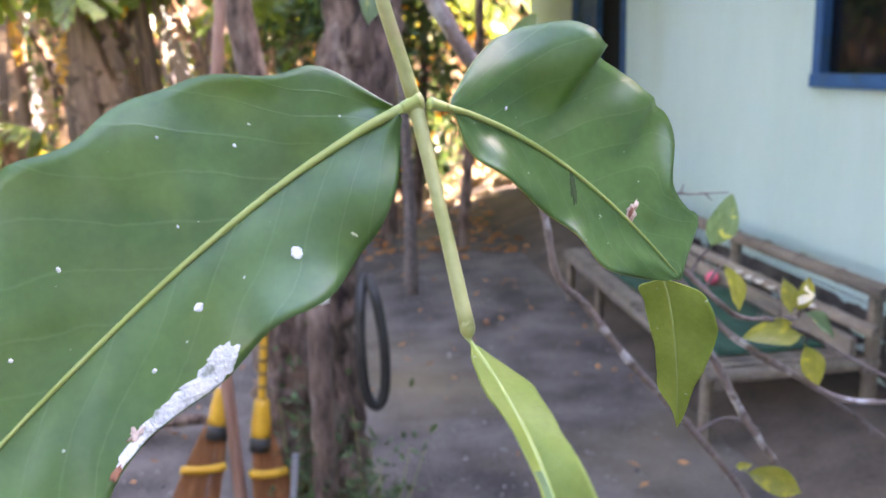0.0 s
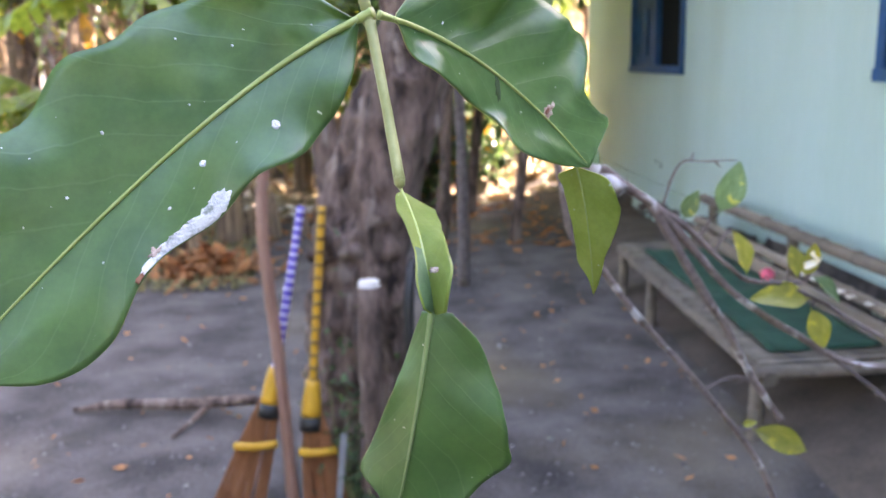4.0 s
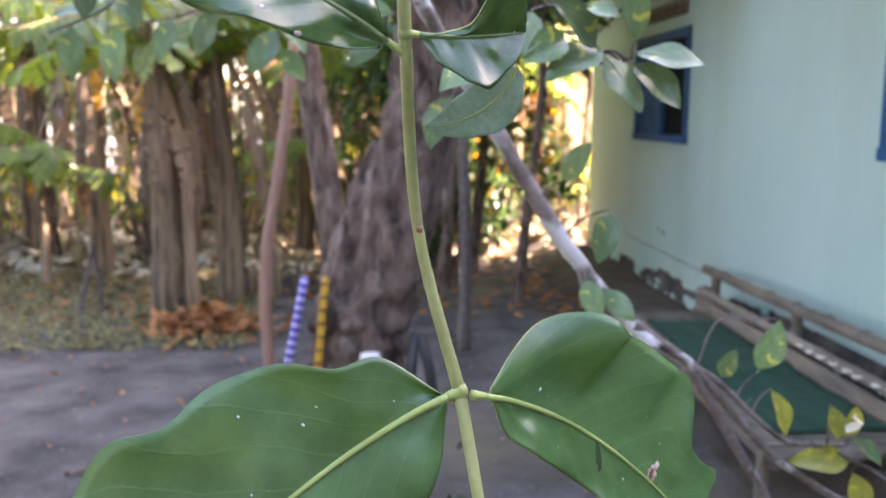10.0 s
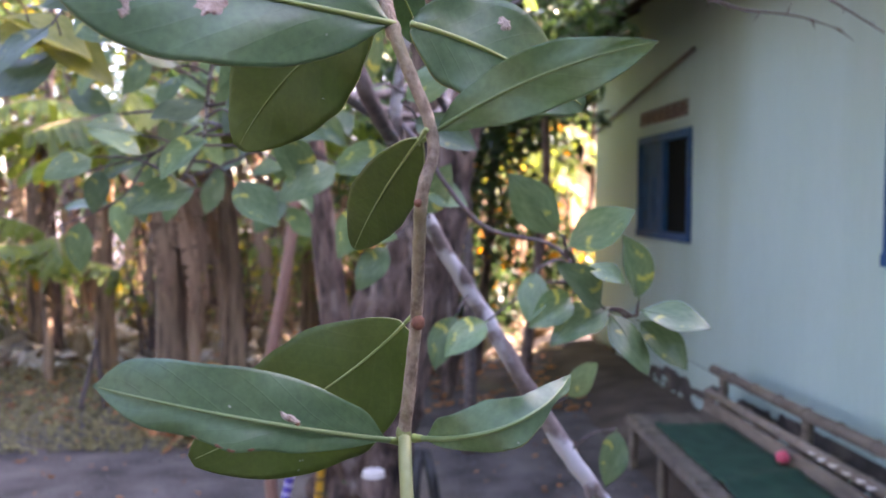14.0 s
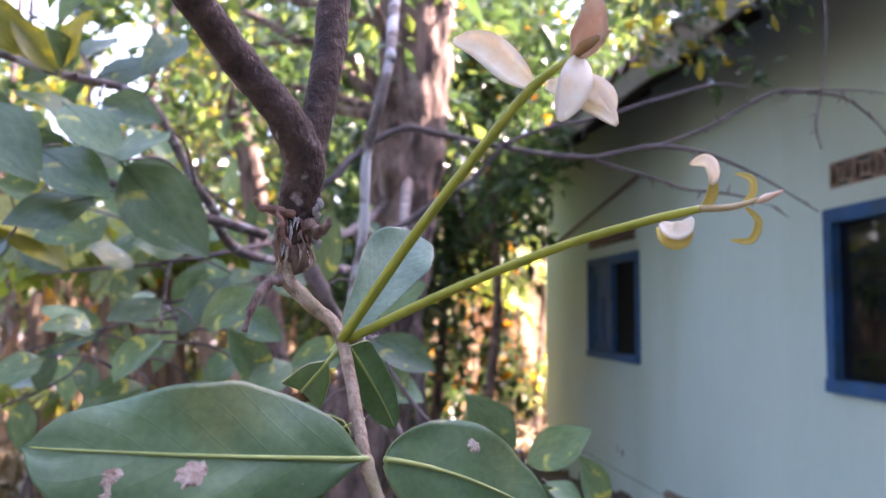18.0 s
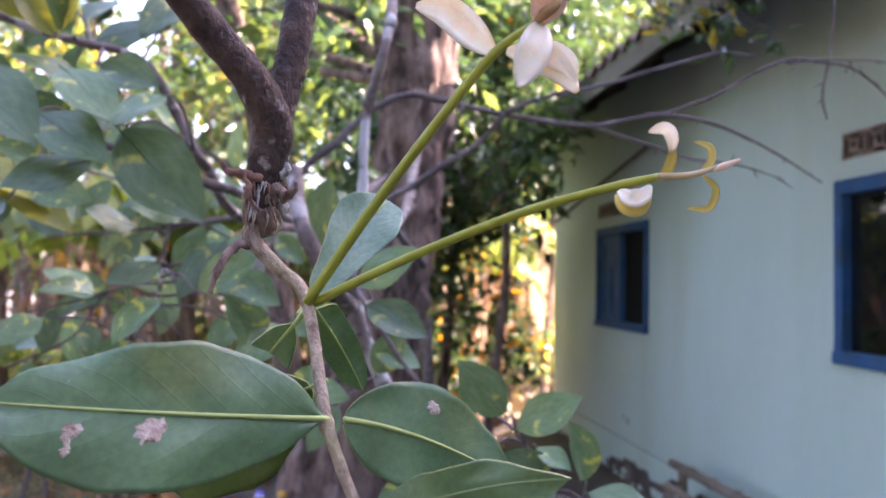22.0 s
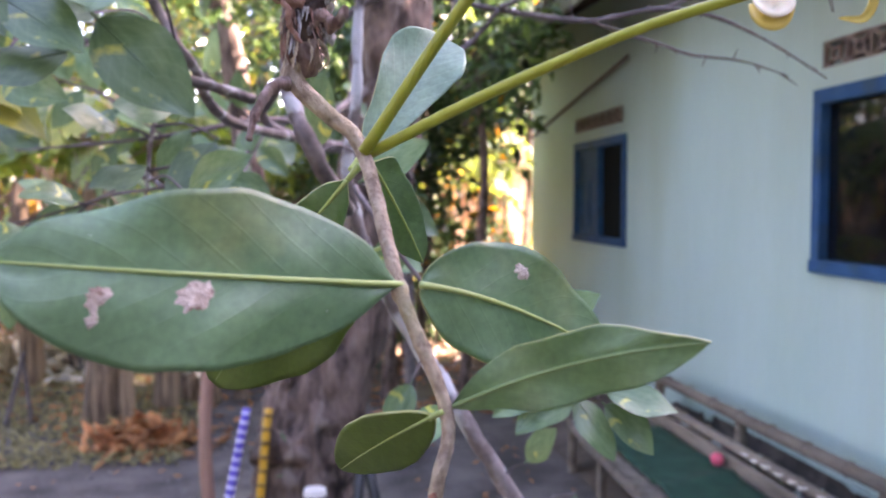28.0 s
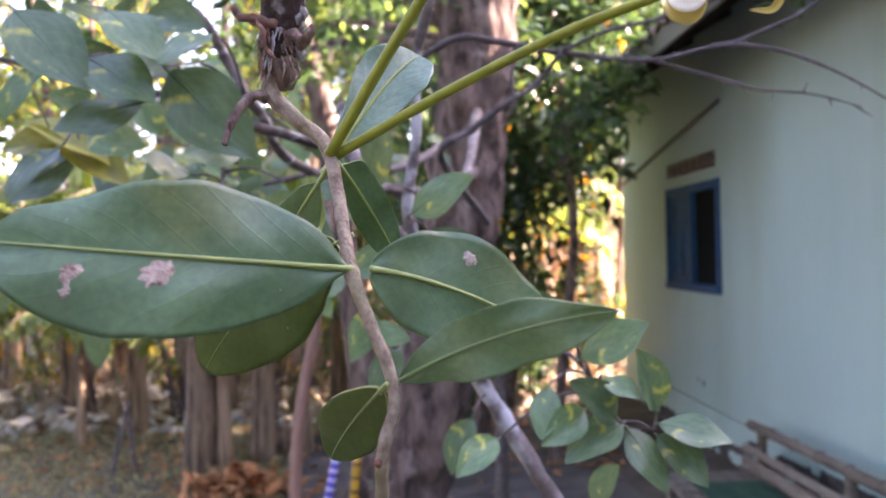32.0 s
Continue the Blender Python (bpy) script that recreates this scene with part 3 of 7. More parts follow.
def window(name, span, shut_half, label):
    y0, y1, z0, z1 = span
    ob = tagged(new(name), label, "window", kind="structure")
    ob.location = (WX, y0, z0)
    w, h, f = y1 - y0, z1 - z0, 0.075
    fx0, fx1 = -0.022, 0.075
    part("frame_head", boxed((fx0, 0, h - f), (fx1, w, h), 0.004), M["blue"], ob)
    part("frame_sill", boxed((fx0 - 0.012, 0, 0), (fx1, w, f * 0.9), 0.004), M["blue"], ob)
    part("frame_jamb", boxed((fx0, 0, f * 0.9), (fx1, f, h - f), 0.004), M["blue"], ob)
    part("frame_jamb", boxed((fx0, w - f, f * 0.9), (fx1, w, h - f), 0.004), M["blue"], ob)
    if shut_half:
        part("mullion", boxed((fx0 + 0.004, w * 0.5 - f / 2, f * 0.9), (fx1, w * 0.5 + f / 2, h - f), 0.004), M["blue"], ob)
        part("pane", boxed((0.03, f, f * 0.9), (0.034, w * 0.5 - f / 2, h - f)), M["pane_painted_dark"], ob)
        # a shutter leaf of stiles, rails and sunk panels in the far half
        sh = part("shutter", boxed((0.022, w * 0.5 + f / 2 + 0.004, f * 0.9 + 0.004), (0.036, w - f - 0.004, h - f - 0.004)), M["blue"], ob, "blue panelled wooden shutter, closed")
        a, b, c, d = w * 0.5 + f / 2 + 0.004, w - f - 0.004, f * 0.9 + 0.004, h - f - 0.004
        s = 0.075
        for lo, hi in (((a, c), (a + s, d)), ((b - s, c), (b, d)), ((a + s, c), (b - s, c + s)), ((a + s, d - s), (b - s, d)), ((a + s, c + (d - c) * 0.62), (b - s, c + (d - c) * 0.62 + s)), (((a + b) / 2 - s / 2, c + s), ((a + b) / 2 + s / 2, c + (d - c) * 0.62))):
            part("stile", boxed((0.008, lo[0], lo[1]), (0.0215, hi[0], hi[1]), 0.003), M["blue"], sh)
    else:
        part("pane", boxed((0.03, f, f * 0.9), (0.034, w - f, h - f)), M["glass"], ob)
    return ob


gm, gn, gl = nodes_of("window glass")
gp = gn["Principled BSDF"]
gp.inputs["Base Color"].default_value = (0.02, 0.025, 0.03, 1)
gp.inputs["Roughness"].default_value = 0.03
gp.inputs["Transmission Weight"].default_value = 0.75
gp.inputs["IOR"].default_value = 1.45
gp.inputs["Specular IOR Level"].default_value = 0.65
M["glass"] = gm
# opaque near-black colour stands for the unlit room; reflection is switched off
gm, gn, gl = nodes_of("opaque near-black pane")
gp = gn["Principled BSDF"]
gp.inputs["Base Color"].default_value = (0.016, 0.018, 0.018, 1)
gp.inputs["Roughness"].default_value = 0.5
gp.inputs["Specular IOR Level"].default_value = 0.0
M["pane_painted_dark"] = gm
window("window_1", WIN[0], True, "blue wooden window with one panelled shutter closed, the other half a pane painted dark")
window("window_2", WIN[1], False, "blue framed window with dark reflecting glass")


def vent(name, span, count):
    y0, y1, z0, z1 = span
    ob = tagged(new(name), "row of pierced clay vent blocks over the window", "vent", kind="structure")
    ob.location = (WX, y0, z0)
    w, h = (y1 - y0) / count, z1 - z0
    bm = bmesh.new()
    e = 0.009
    x0, x1 = 0.004, 0.032
    box(bm, (x0, 0.002, 0.001), (x1, w - 0.002, e))
    box(bm, (x0, 0.002, h - e), (x1, w - 0.002, h - 0.001))
    box(bm, (x0, 0.002, e), (x1, e, h - e))
    box(bm, (x0, w - e, e), (x1, w - 0.002, h - e))
    # a ring in the middle with arms to the four corners
    cy, cz, r0, r1 = w / 2, h / 2, min(w, h) * 0.20, min(w, h) * 0.28
    ring = []
    for k in range(12):
        a = 2 * math.pi * k / 12
        ring.append([bm.verts.new((x, cy + r * math.cos(a), cz + r * math.sin(a))) for x, r in ((x0 + 0.004, r0), (x0 + 0.004, r1), (x1 - 0.004, r1), (x1 - 0.004, r0))])
    for k in range(12):
        for q in range(4):
            bm.faces.new((ring[k][q], ring[k][(q + 1) % 4], ring[(k + 1) % 12][(q + 1) % 4], ring[(k + 1) % 12][q]))
    for sy, sz in ((-1, -1), (-1, 1), (1, -1), (1, 1)):
        a = Vector((0, cy + sy * r1 * 0.68, cz + sz * r1 * 0.68))
        b = Vector((0, cy + sy * (w / 2 - e), cz + sz * (h / 2 - e)))
        d = (b - a).normalized()
        s = Vector((0, -d.z, d.y)) * 0.006
        vs = [bm.verts.new(p + Vector((x, 0, 0))) for x in (x0 + 0.006, x1 - 0.006) for p in (a - s, a + s, b + s, b - s)]
        for q in ((0, 1, 2, 3), (7, 6, 5, 4), (0, 4, 5, 1), (1, 5, 6, 2), (2, 6, 7, 3), (3, 7, 4, 0)):
            bm.faces.new([vs[i] for i in q])
    first = part("vent_block", bm, M["clay"], ob)
    for k in range(1, count):
        o = new("vent_block", first.data)
        o.parent, o.location = ob, (0, k * w, 0)


vent("vent_1", VENT[0], 7)
vent("vent_2", VENT[1], 7)

# ---- roof: boards and rafters over the yard wall, with clay tiles ----
EX, EZ, RX, RZ = 1.80, 3.32, 5.35, 5.25
slope = (RZ - EZ) / (RX - EX)


def roof_slab(xa, xb, za, zb, thick, y0, y1):
    bm = bmesh.new()
    vs = [bm.verts.new((x, y, z + dz)) for y in (y0, y1) for x, z in ((xa, za), (xb, zb)) for dz in (0, thick)]
    for q in ((0, 1, 3, 2), (4, 6, 7, 5), (0, 4, 5, 1), (2, 3, 7, 6), (0, 2, 6, 4), (1, 5, 7, 3)):
        bm.faces.new([vs[i] for i in q])
    return bm


roof = tagged(new("roof"), "low pitched roof of weathered clay tiles on wooden rafters", "roof", kind="structure")
part("boarding", roof_slab(EX, RX, EZ, RZ, 0.03, Y0 - 0.5, Y1 + 0.1), M["soffit"], roof)
part("boarding", roof_slab(RX, 9.0, RZ, RZ - (9.0 - RX) * slope, 0.03, Y0 - 0.5, Y1 + 0.1), M["soffit"], roof)
part("eaves_board", boxed((EX - 0.03, Y0 - 0.5, EZ - 0.13), (EX - 0.003, Y1 + 0.1, EZ + 0.05), 0.004), M["fascia"], roof, "faded green eaves board")
rafter = None
for k in range(17):
    y = Y0 - 0.4 + k * 0.9
    if rafter is None:
        rafter = part("rafter", roof_slab(EX + 0.01, RX, EZ - 0.10, RZ - 0.10, 0.098, -0.03, 0.03), M["soffit"], roof)
        rafter.location = (0, y, 0)
    else:
        o = new("rafter", rafter.data)
        o.parent, o.location = roof, (0, y, 0)


def tile_mesh():
    """One curved roof tile lying up the slope."""
    bm = bmesh.new()
    rows = []
    for u in (0.0, 0.34):
        rows.append([bm.verts.new((u, -0.12 + 0.04 * k, u * slope + 0.028 * math.sin(math.pi * k / 3) + dz)) for dz in (0.0, 0.016) for k in range(7)])
    for i in range(6):
        for s in (0, 7):
            bm.faces.new((rows[0][s + i], rows[0][s + i + 1], rows[1][s + i + 1], rows[1][s + i]))
        bm.faces.new((rows[0][i], rows[0][i + 1], rows[0][7 + i + 1], rows[0][7 + i]))
    me = bpy.data.meshes.new("roof_tile")
    bm.to_mesh(me)
    bm.free()
    me.materials.append(M["roof"])
    return me


tm = tile_mesh()
trng = random.Random(4)
for r in range(4):
    for k in range(62):
        o = new("roof_tile", tm)
        o.parent = roof
        o.location = (EX - 0.06 + r * 0.28, Y0 - 0.35 + k * 0.235, EZ + 0.055 + (r * 0.28 - 0.06) * slope + trng.uniform(-0.004, 0.006))
        o.rotation_euler = (trng.uniform(-0.03, 0.03), 0, trng.uniform(-0.03, 0.03))
part("tile_field", roof_slab(EX + 1.06, RX, EZ + 0.06 + 1.06 * slope, RZ + 0.06, 0.02, Y0 - 0.5, Y1 + 0.1), M["roof"], roof)
st = thing("prop_pole", (2.478, 9.80, 2.55), "thin weathered bamboo pole propped from the wall to the eaves", "pole")
part("pole", tubed([(0, 0, 0), (-0.003, -1.45, 0.2), (-0.006, -3.2, 0.43)], 0.016, 8, 4), M["twig_dark"], st)

# knocks in the plaster low on the wall
knock = thing("plaster_knock", (WX - 0.001, 7.2, 0.63), "two small dark knocks in the wall plaster", "knock")
for dy, dz, r in ((0.0, 0.0, 0.028), (0.13, 0.02, 0.02)):
    part("dent", tubed([(0, dy, dz + r), (-0.002, dy - r * 0.7, dz), (-0.001, dy, dz - r)], [r * 0.2, r * 0.34, r * 0.15], 7, 5, 0.4, 60.0), M["plinth"], knock)

def earth_bank():
    """Brown trodden earth that rises gently to the foot of the wall."""
    bm = bmesh.new()
    grid = []
    for i in range(15):
        row = []
        for j in range(90):
            y = -5.0 + 15.6 * j / 89
            x = 1.42 + (WX - 0.006 - 1.42) * i / 14 + (0.10 * noise.noise((y * 0.9, 0, 5)) if i < 4 else 0.0)
            k = min(1.0, max(0.0, (x - 1.48) / 0.75))
            z = -0.05 + 0.17 * k * k * (3 - 2 * k) + 0.014 * noise.noise((x * 3, y * 3, 1)) * min(1, i / 3)
            row.append(bm.verts.new((x, y, z)))
        grid.append(row)
    for i in range(14):
        for j in range(89):
            bm.faces.new((grid[i][j], grid[i + 1][j], grid[i + 1][j + 1], grid[i][j + 1]))
    return bm


tagged(mesh_ob("earth_bank", earth_bank(), M["earth"], smooth=True), "brown trodden earth bank along the foot of the house wall", "ground", kind="structure")

# ---- bench of bamboo along the wall ----
def node_pole(a, b, r, gap=0.32):
    """A bamboo pole with swollen joints."""
    a, b = Vector(a), Vector(b)
    n = max(2, int((b - a).length / gap))
    bm = bmesh.new()
    tube(bm, [a, a.lerp(b, 0.5) + Vector((0, 0, -0.004)), b], [r, r * 0.97, r * 0.93], 10, 5)
    for k in range(1, n):
        c = a.lerp(b, k / n)
        d = (b - a).normalized() * 0.012
        tube(bm, [c - d, c, c + d], [r * 0.98, r * 1.14, r * 0.98], 10, 1)
    return bm


bench = thing("bench", (1.5, 3.1, 0), "low weathered bamboo bench with a back rail, against the house", "bench")
BX, BY, BZ = 0.80, 2.35, 0.32
part("front_pole", node_pole((0.085, -0.1, BZ - 0.03), (0.165, BY + 0.05, BZ - 0.03), 0.034), M["bamboo"], bench)
part("back_pole", node_pole((BX - 0.03, -0.1, BZ - 0.03), (BX - 0.03, BY + 0.25, BZ - 0.03), 0.034), M["bamboo"], bench)
for y in (0.02, 1.62, BY - 0.05):
    part("leg", node_pole((0.085 + 0.034 * y, y, -0.03), (0.085 + 0.034 * y, y, BZ - 0.06), 0.03), M["bamboo"], bench)
for y in (-0.05, 1.2, 2.35):
    part("post", node_pole((BX - 0.01, y, -0.03), (BX + 0.0, y, 0.62), 0.034), M["bamboo"], bench)
part("top_rail", node_pole((BX - 0.02, -0.15, 0.640), (BX - 0.02, 2.49, 0.606), 0.036), M["bamboo"], bench)
part("lower_rail", node_pole((BX - 0.055, -0.15, 0.47), (BX - 0.055, 2.5, 0.45), 0.03), M["bamboo"], bench)
part("end_pole", node_pole((0.03, -0.06, BZ - 0.012), (BX + 0.02, -0.06, BZ - 0.012), 0.03), M["bamboo"], bench)
part("back_board", boxed((BX - 0.105, -0.05, BZ + 0.016), (BX - 0.075, BY + 0.1, BZ + 0.10), 0.004), M["bamboo"], bench, "weathered board along the back of the seat")
brng = random.Random(33)
for k in range(7):
    y, z = 0.25 + 0.12 * k + brng.uniform(-0.04, 0.04), 0.468 - 0.008 * (0.25 + 0.12 * k)
    part("paint_flake", tubed([(BX - 0.083, y, z + 0.012), (BX - 0.0875, y + brng.uniform(0.02, 0.05), z + brng.uniform(-0.008, 0.006)), (BX - 0.085, y + brng.uniform(0.06, 0.09), z)], [0.003, brng.uniform(0.006, 0.010), 0.002], 7, 4, 0.7, 60.0), M["white"], bench, "flake of old white paint", True)
srng = random.Random(8)
slat = boxed((0.07, -0.021, -0.006), (BX - 0.09, 0.021, 0.006), 0.003)
first = part("slat", slat, M["bamboo"], bench)
first.location = (0, 0, BZ + 0.008)
for k in range(1, 48):
    o = new("slat", first.data)
    o.parent = bench
    o.location = (0.034 * 0.05 * k + srng.uniform(-0.015, 0.02), k * 0.05, BZ + 0.008 + srng.uniform(-0.003, 0.003))


def mat_sheet():
    bm = bmesh.new()
    n, m = 14, 34
    x0, x1, y0, y1 = 1.66, 2.17, 3.18, 5.14
    top = [[bm.verts.new((x0 + 0.06 * j / m * (1 - i / n) + (x1 - x0) * i / n + 0.012 * noise.noise((j * 0.4, i * 0.2, 9)), y0 + (y1 - y0) * j / m, 0.342 + 0.012 * abs(noise.noise((i * 0.25, j * 0.22, 2))) + 0.022 * math.exp(-(((j - 13 - i * 0.25) / 1.1) ** 2)) + (0.016 * abs(math.sin(j * 1.9)) if i < 2 else 0.0))) for j in range(m + 1)] for i in range(n + 1)]
    for i in range(n):
        for j in range(m):
            bm.faces.new((top[i][j], top[i + 1][j], top[i + 1][j + 1], top[i][j + 1]))
    ext = bmesh.ops.extrude_face_region(bm, geom=bm.faces[:])
    bmesh.ops.translate(bm, verts=[v for v in ext["geom"] if isinstance(v, bmesh.types.BMVert)], vec=(0, 0, 0.005))
    return bm


tagged(mesh_ob("mat", mat_sheet(), M["mat"], smooth=True), "worn dark green mat lying on the bamboo bench", "mat")
bm = bmesh.new()
bmesh.ops.create_icosphere(bm, subdivisions=3, radius=0.038)
for v in bm.verts:
    v.co *= 1 + 0.05 * noise.noise(v.co * 30)
ball = mesh_ob("ball", bm, M["pink"], smooth=True)
ball.location = (2.145, 4.26, 0.392)
tagged(ball, "small pink rubber ball on the green mat", "ball")


# ---- the old tree in the yard, with what leans on it ----
tree = thing("old_tree", (0, 2.95, -0.03), "old leaning tree with brown flaking bark and grown-together stems", "tree")
part("trunk", tubed([(-0.12, 0, -0.1), (-0.10, 0.0, 0.3), (-0.07, 0, 0.75), (0.0, 0, 1.1), (0.15, 0, 1.65), (0.235, 0.02, 2.3), (0.29, 0.02, 2.95), (0.33, 0.1, 4.2), (0.3, 0.2, 6.2)], [0.20, 0.17, 0.16, 0.15, 0.14, 0.135, 0.135, 0.13, 0.12, 0.08], 44, 16, 0.26, 15.0), M["bark"], tree, smooth=True)
part("side_stem", tubed([(-0.22, 0.05, -0.1), (-0.21, 0.03, 0.5), (-0.17, 0.0, 0.9), (-0.09, 0.02, 1.25), (0.03, 0.05, 1.6)], [0.11, 0.085, 0.08, 0.085, 0.05], 28, 12, 0.4, 18.0), M["bark"], tree, smooth=True)
part("side_stem", tubed([(0.04, 0.06, -0.1), (0.03, 0.04, 0.5), (0.04, 0.0, 0.95), (0.08, 0.02, 1.35)], [0.10, 0.07, 0.065, 0.05], 28, 12, 0.4, 18.0), M["bark"], tree, smooth=True)
part("burl", tubed([(-0.25, -0.06, 0.95), (-0.17, -0.09, 1.0), (-0.06, -0.09, 0.98), (0.03, -0.06, 1.02)], [0.03, 0.065, 0.06, 0.03], 24, 10, 0.6, 22.0), M["bark"], tree, smooth=True)

stub = thing("cut_post", (-0.036, 2.70, -0.03), "sawn-off stem with a pale cut top, beside the tree", "post")
part("post", tubed([(-0.02, 0, -0.05), (-0.01, 0, 0.4), (0.0, 0, 0.875)], [0.05, 0.043, 0.04], 14, 6, 0.18, 14.0), M["bark"], stub, smooth=True)
part("cut_face", tubed([(0.0, 0, 0.876), (0.0, 0, 0.895)], [0.039, 0.036], 14, 2, 0.1, 20.0), M["white"], stub, "pale sawn wood")

hose = thing("hose", (0.12, 2.66, 0.36), "black rubber hose hung in a loop on the tree", "hose")
part("loop", tubed([(0.0, 0.08, 0.56), (-0.018, 0.0, 0.46), (-0.022, -0.02, 0.31), (-0.012, -0.02, 0.165), (0.022, -0.02, 0.115), (0.052, -0.02, 0.17), (0.058, -0.02, 0.32), (0.042, 0.0, 0.47), (0.02, 0.07, 0.56)], 0.019, 10, 8), M["black"], hose, smooth=True)

# brooms and a pole against the tree
pole = thing("wooden_pole", (-0.345, 2.70, 0.0), "long reddish brown wooden pole leaning on the tree", "pole")
part("shaft", tubed([(0, 0, -0.03), (-0.02, 0.0, 0.6), (-0.045, 0.02, 1.12), (0.03, 0.06, 1.62), (0.09, 0.12, 2.1)], [0.022, 0.021, 0.02, 0.019, 0.017], 10, 5, 0.08, 10.0), M["pole"], pole, smooth=True)


def broom(foot, neck, top, handle, spread, label, rings):
    """A besom: fibres from the neck down to the ground, yellow collar and binding, a ringed handle."""
    ob = thing("broom", foot, label, "broom", "brooms by the tree")
    n = Vector(neck) - Vector(foot)
    t = Vector(top) - Vector(foot)
    rng = random.Random(int(foot[0] * -1000))
    bm = bmesh.new()
    for k in range(90):
        a, r = rng.uniform(0, 2 * math.pi), rng.uniform(0, 1) ** 0.5
        x, y = r * math.cos(a), r * math.sin(a)
        tube(bm, [n + Vector((x * 0.022, y * 0.02, 0)), n * 0.55 + Vector((x * spread * 0.7, y * 0.03, 0)), Vector((x * spread, y * 0.045, rng.uniform(-0.01, 0.03)))], [0.0035, 0.0042, 0.003], 4, 2)
    tagged(part("bristles", bm, M["orange"], ob), kind="stuff")
    up = (t - n).normalized()
    part("collar", tubed([n - up * 0.06, n, n + up * 0.07], [0.036, 0.034, 0.025], 12, 3), M["yellow"], ob, "yellow plastic collar", True)
    part("collar", tubed([n - up * 0.11, n - up * 0.06], [0.040, 0.037], 12, 2), M["black"], ob, "black collar ring", True)
    c = n * 0.58
    part("binding", tubed([c + Vector((-spread * 0.75, -0.03, 0)), c + Vector((0, -0.045, 0)), c + Vector((spread * 0.75, -0.03, 0))], 0.015, 8, 4), M["yellow"], ob, "yellow binding", True)
    shaft = part("handle", tubed([n, n.lerp(t, 0.5), t], 0.0145, 10, 6), handle, ob, "", True)
    turns = int((t - n).length / rings[1])
    for k in range(turns):
        q = n.lerp(t, (k + 0.5) / turns)
        d = up * rings[2]
        part("ring", tubed([q - d, q + d], 0.0156, 10, 1), rings[0], shaft, "", True)
    return ob


M["brown_band"] = plain("brown stained bamboo ring", (0.16, 0.08, 0.01), (0.3, 0.17, 0.03), 30.0, 0.5, 0.1)
M["violet_white"] = plain("pale violet", (0.55, 0.52, 0.75), (0.7, 0.66, 0.85), 30.0, 0.5, 0.1)
broom((-0.56, 2.70, 0.0), (-0.395, 2.72, 0.485), (-0.262, 2.80, 1.12), M["purple"], 0.10, "broom with orange bristles and a violet spotted handle", (M["violet_white"], 0.03, 0.005))
broom((-0.225, 2.68, 0.0), (-0.258, 2.70, 0.436), (-0.19, 2.79, 1.12), M["yellow"], 0.085, "broom with orange bristles and a yellow ringed handle", (M["brown_band"], 0.045, 0.007))
pan = thing("metal_stake", (-0.185, 2.66, 0.0), "short grey metal bar standing by the brooms", "bar")
part("bar", boxed((-0.012, -0.006, -0.02), (0.012, 0.006, 0.33), 0.003), M["steel"], pan)
pan.rotation_euler = (0.08, 0.12, 0)

gp2 = thing("grey_post", (0.60, 5.81, -0.02), "thin grey wooden post standing in the yard", "post")
part("post", tubed([(0, 0, -0.05), (0.01, 0, 0.7), (-0.01, 0, 1.6)], [0.05, 0.042, 0.035], 10, 5, 0.15, 10.0), M["twig_dark"], gp2, smooth=True)
root = thing("fallen_branch", (-1.15, 3.75, 0.0), "dark brown dead branch lying on the soil", "branch")
part("branch", tubed([(-0.35, 0.05, 0.0), (-0.1, 0, 0.035), (0.2, -0.05, 0.04), (0.5, -0.12, 0.07), (0.62, -0.1, 0.05)], [0.012, 0.025, 0.03, 0.028, 0.015], 10, 5, 0.3, 14.0), M["bark"], root, smooth=True)
part("branch", tubed([(0.33, -0.08, 0.05), (0.28, -0.2, 0.03), (0.2, -0.34, 0.0)], [0.02, 0.014, 0.008], 8, 4, 0.2, 14.0), M["bark"], root, smooth=True)

# ---- the hanging vine, close to the camera ----
vine = thing("hanging_vine", (0, 0, 1.8), "leafy climbing vine hanging from its woody stem, with fresh shoots", "vine")
ORIGIN = Vector((0, 0, 1.8))


def rel(pts):
    return [Vector(p) - ORIGIN for p in pts]


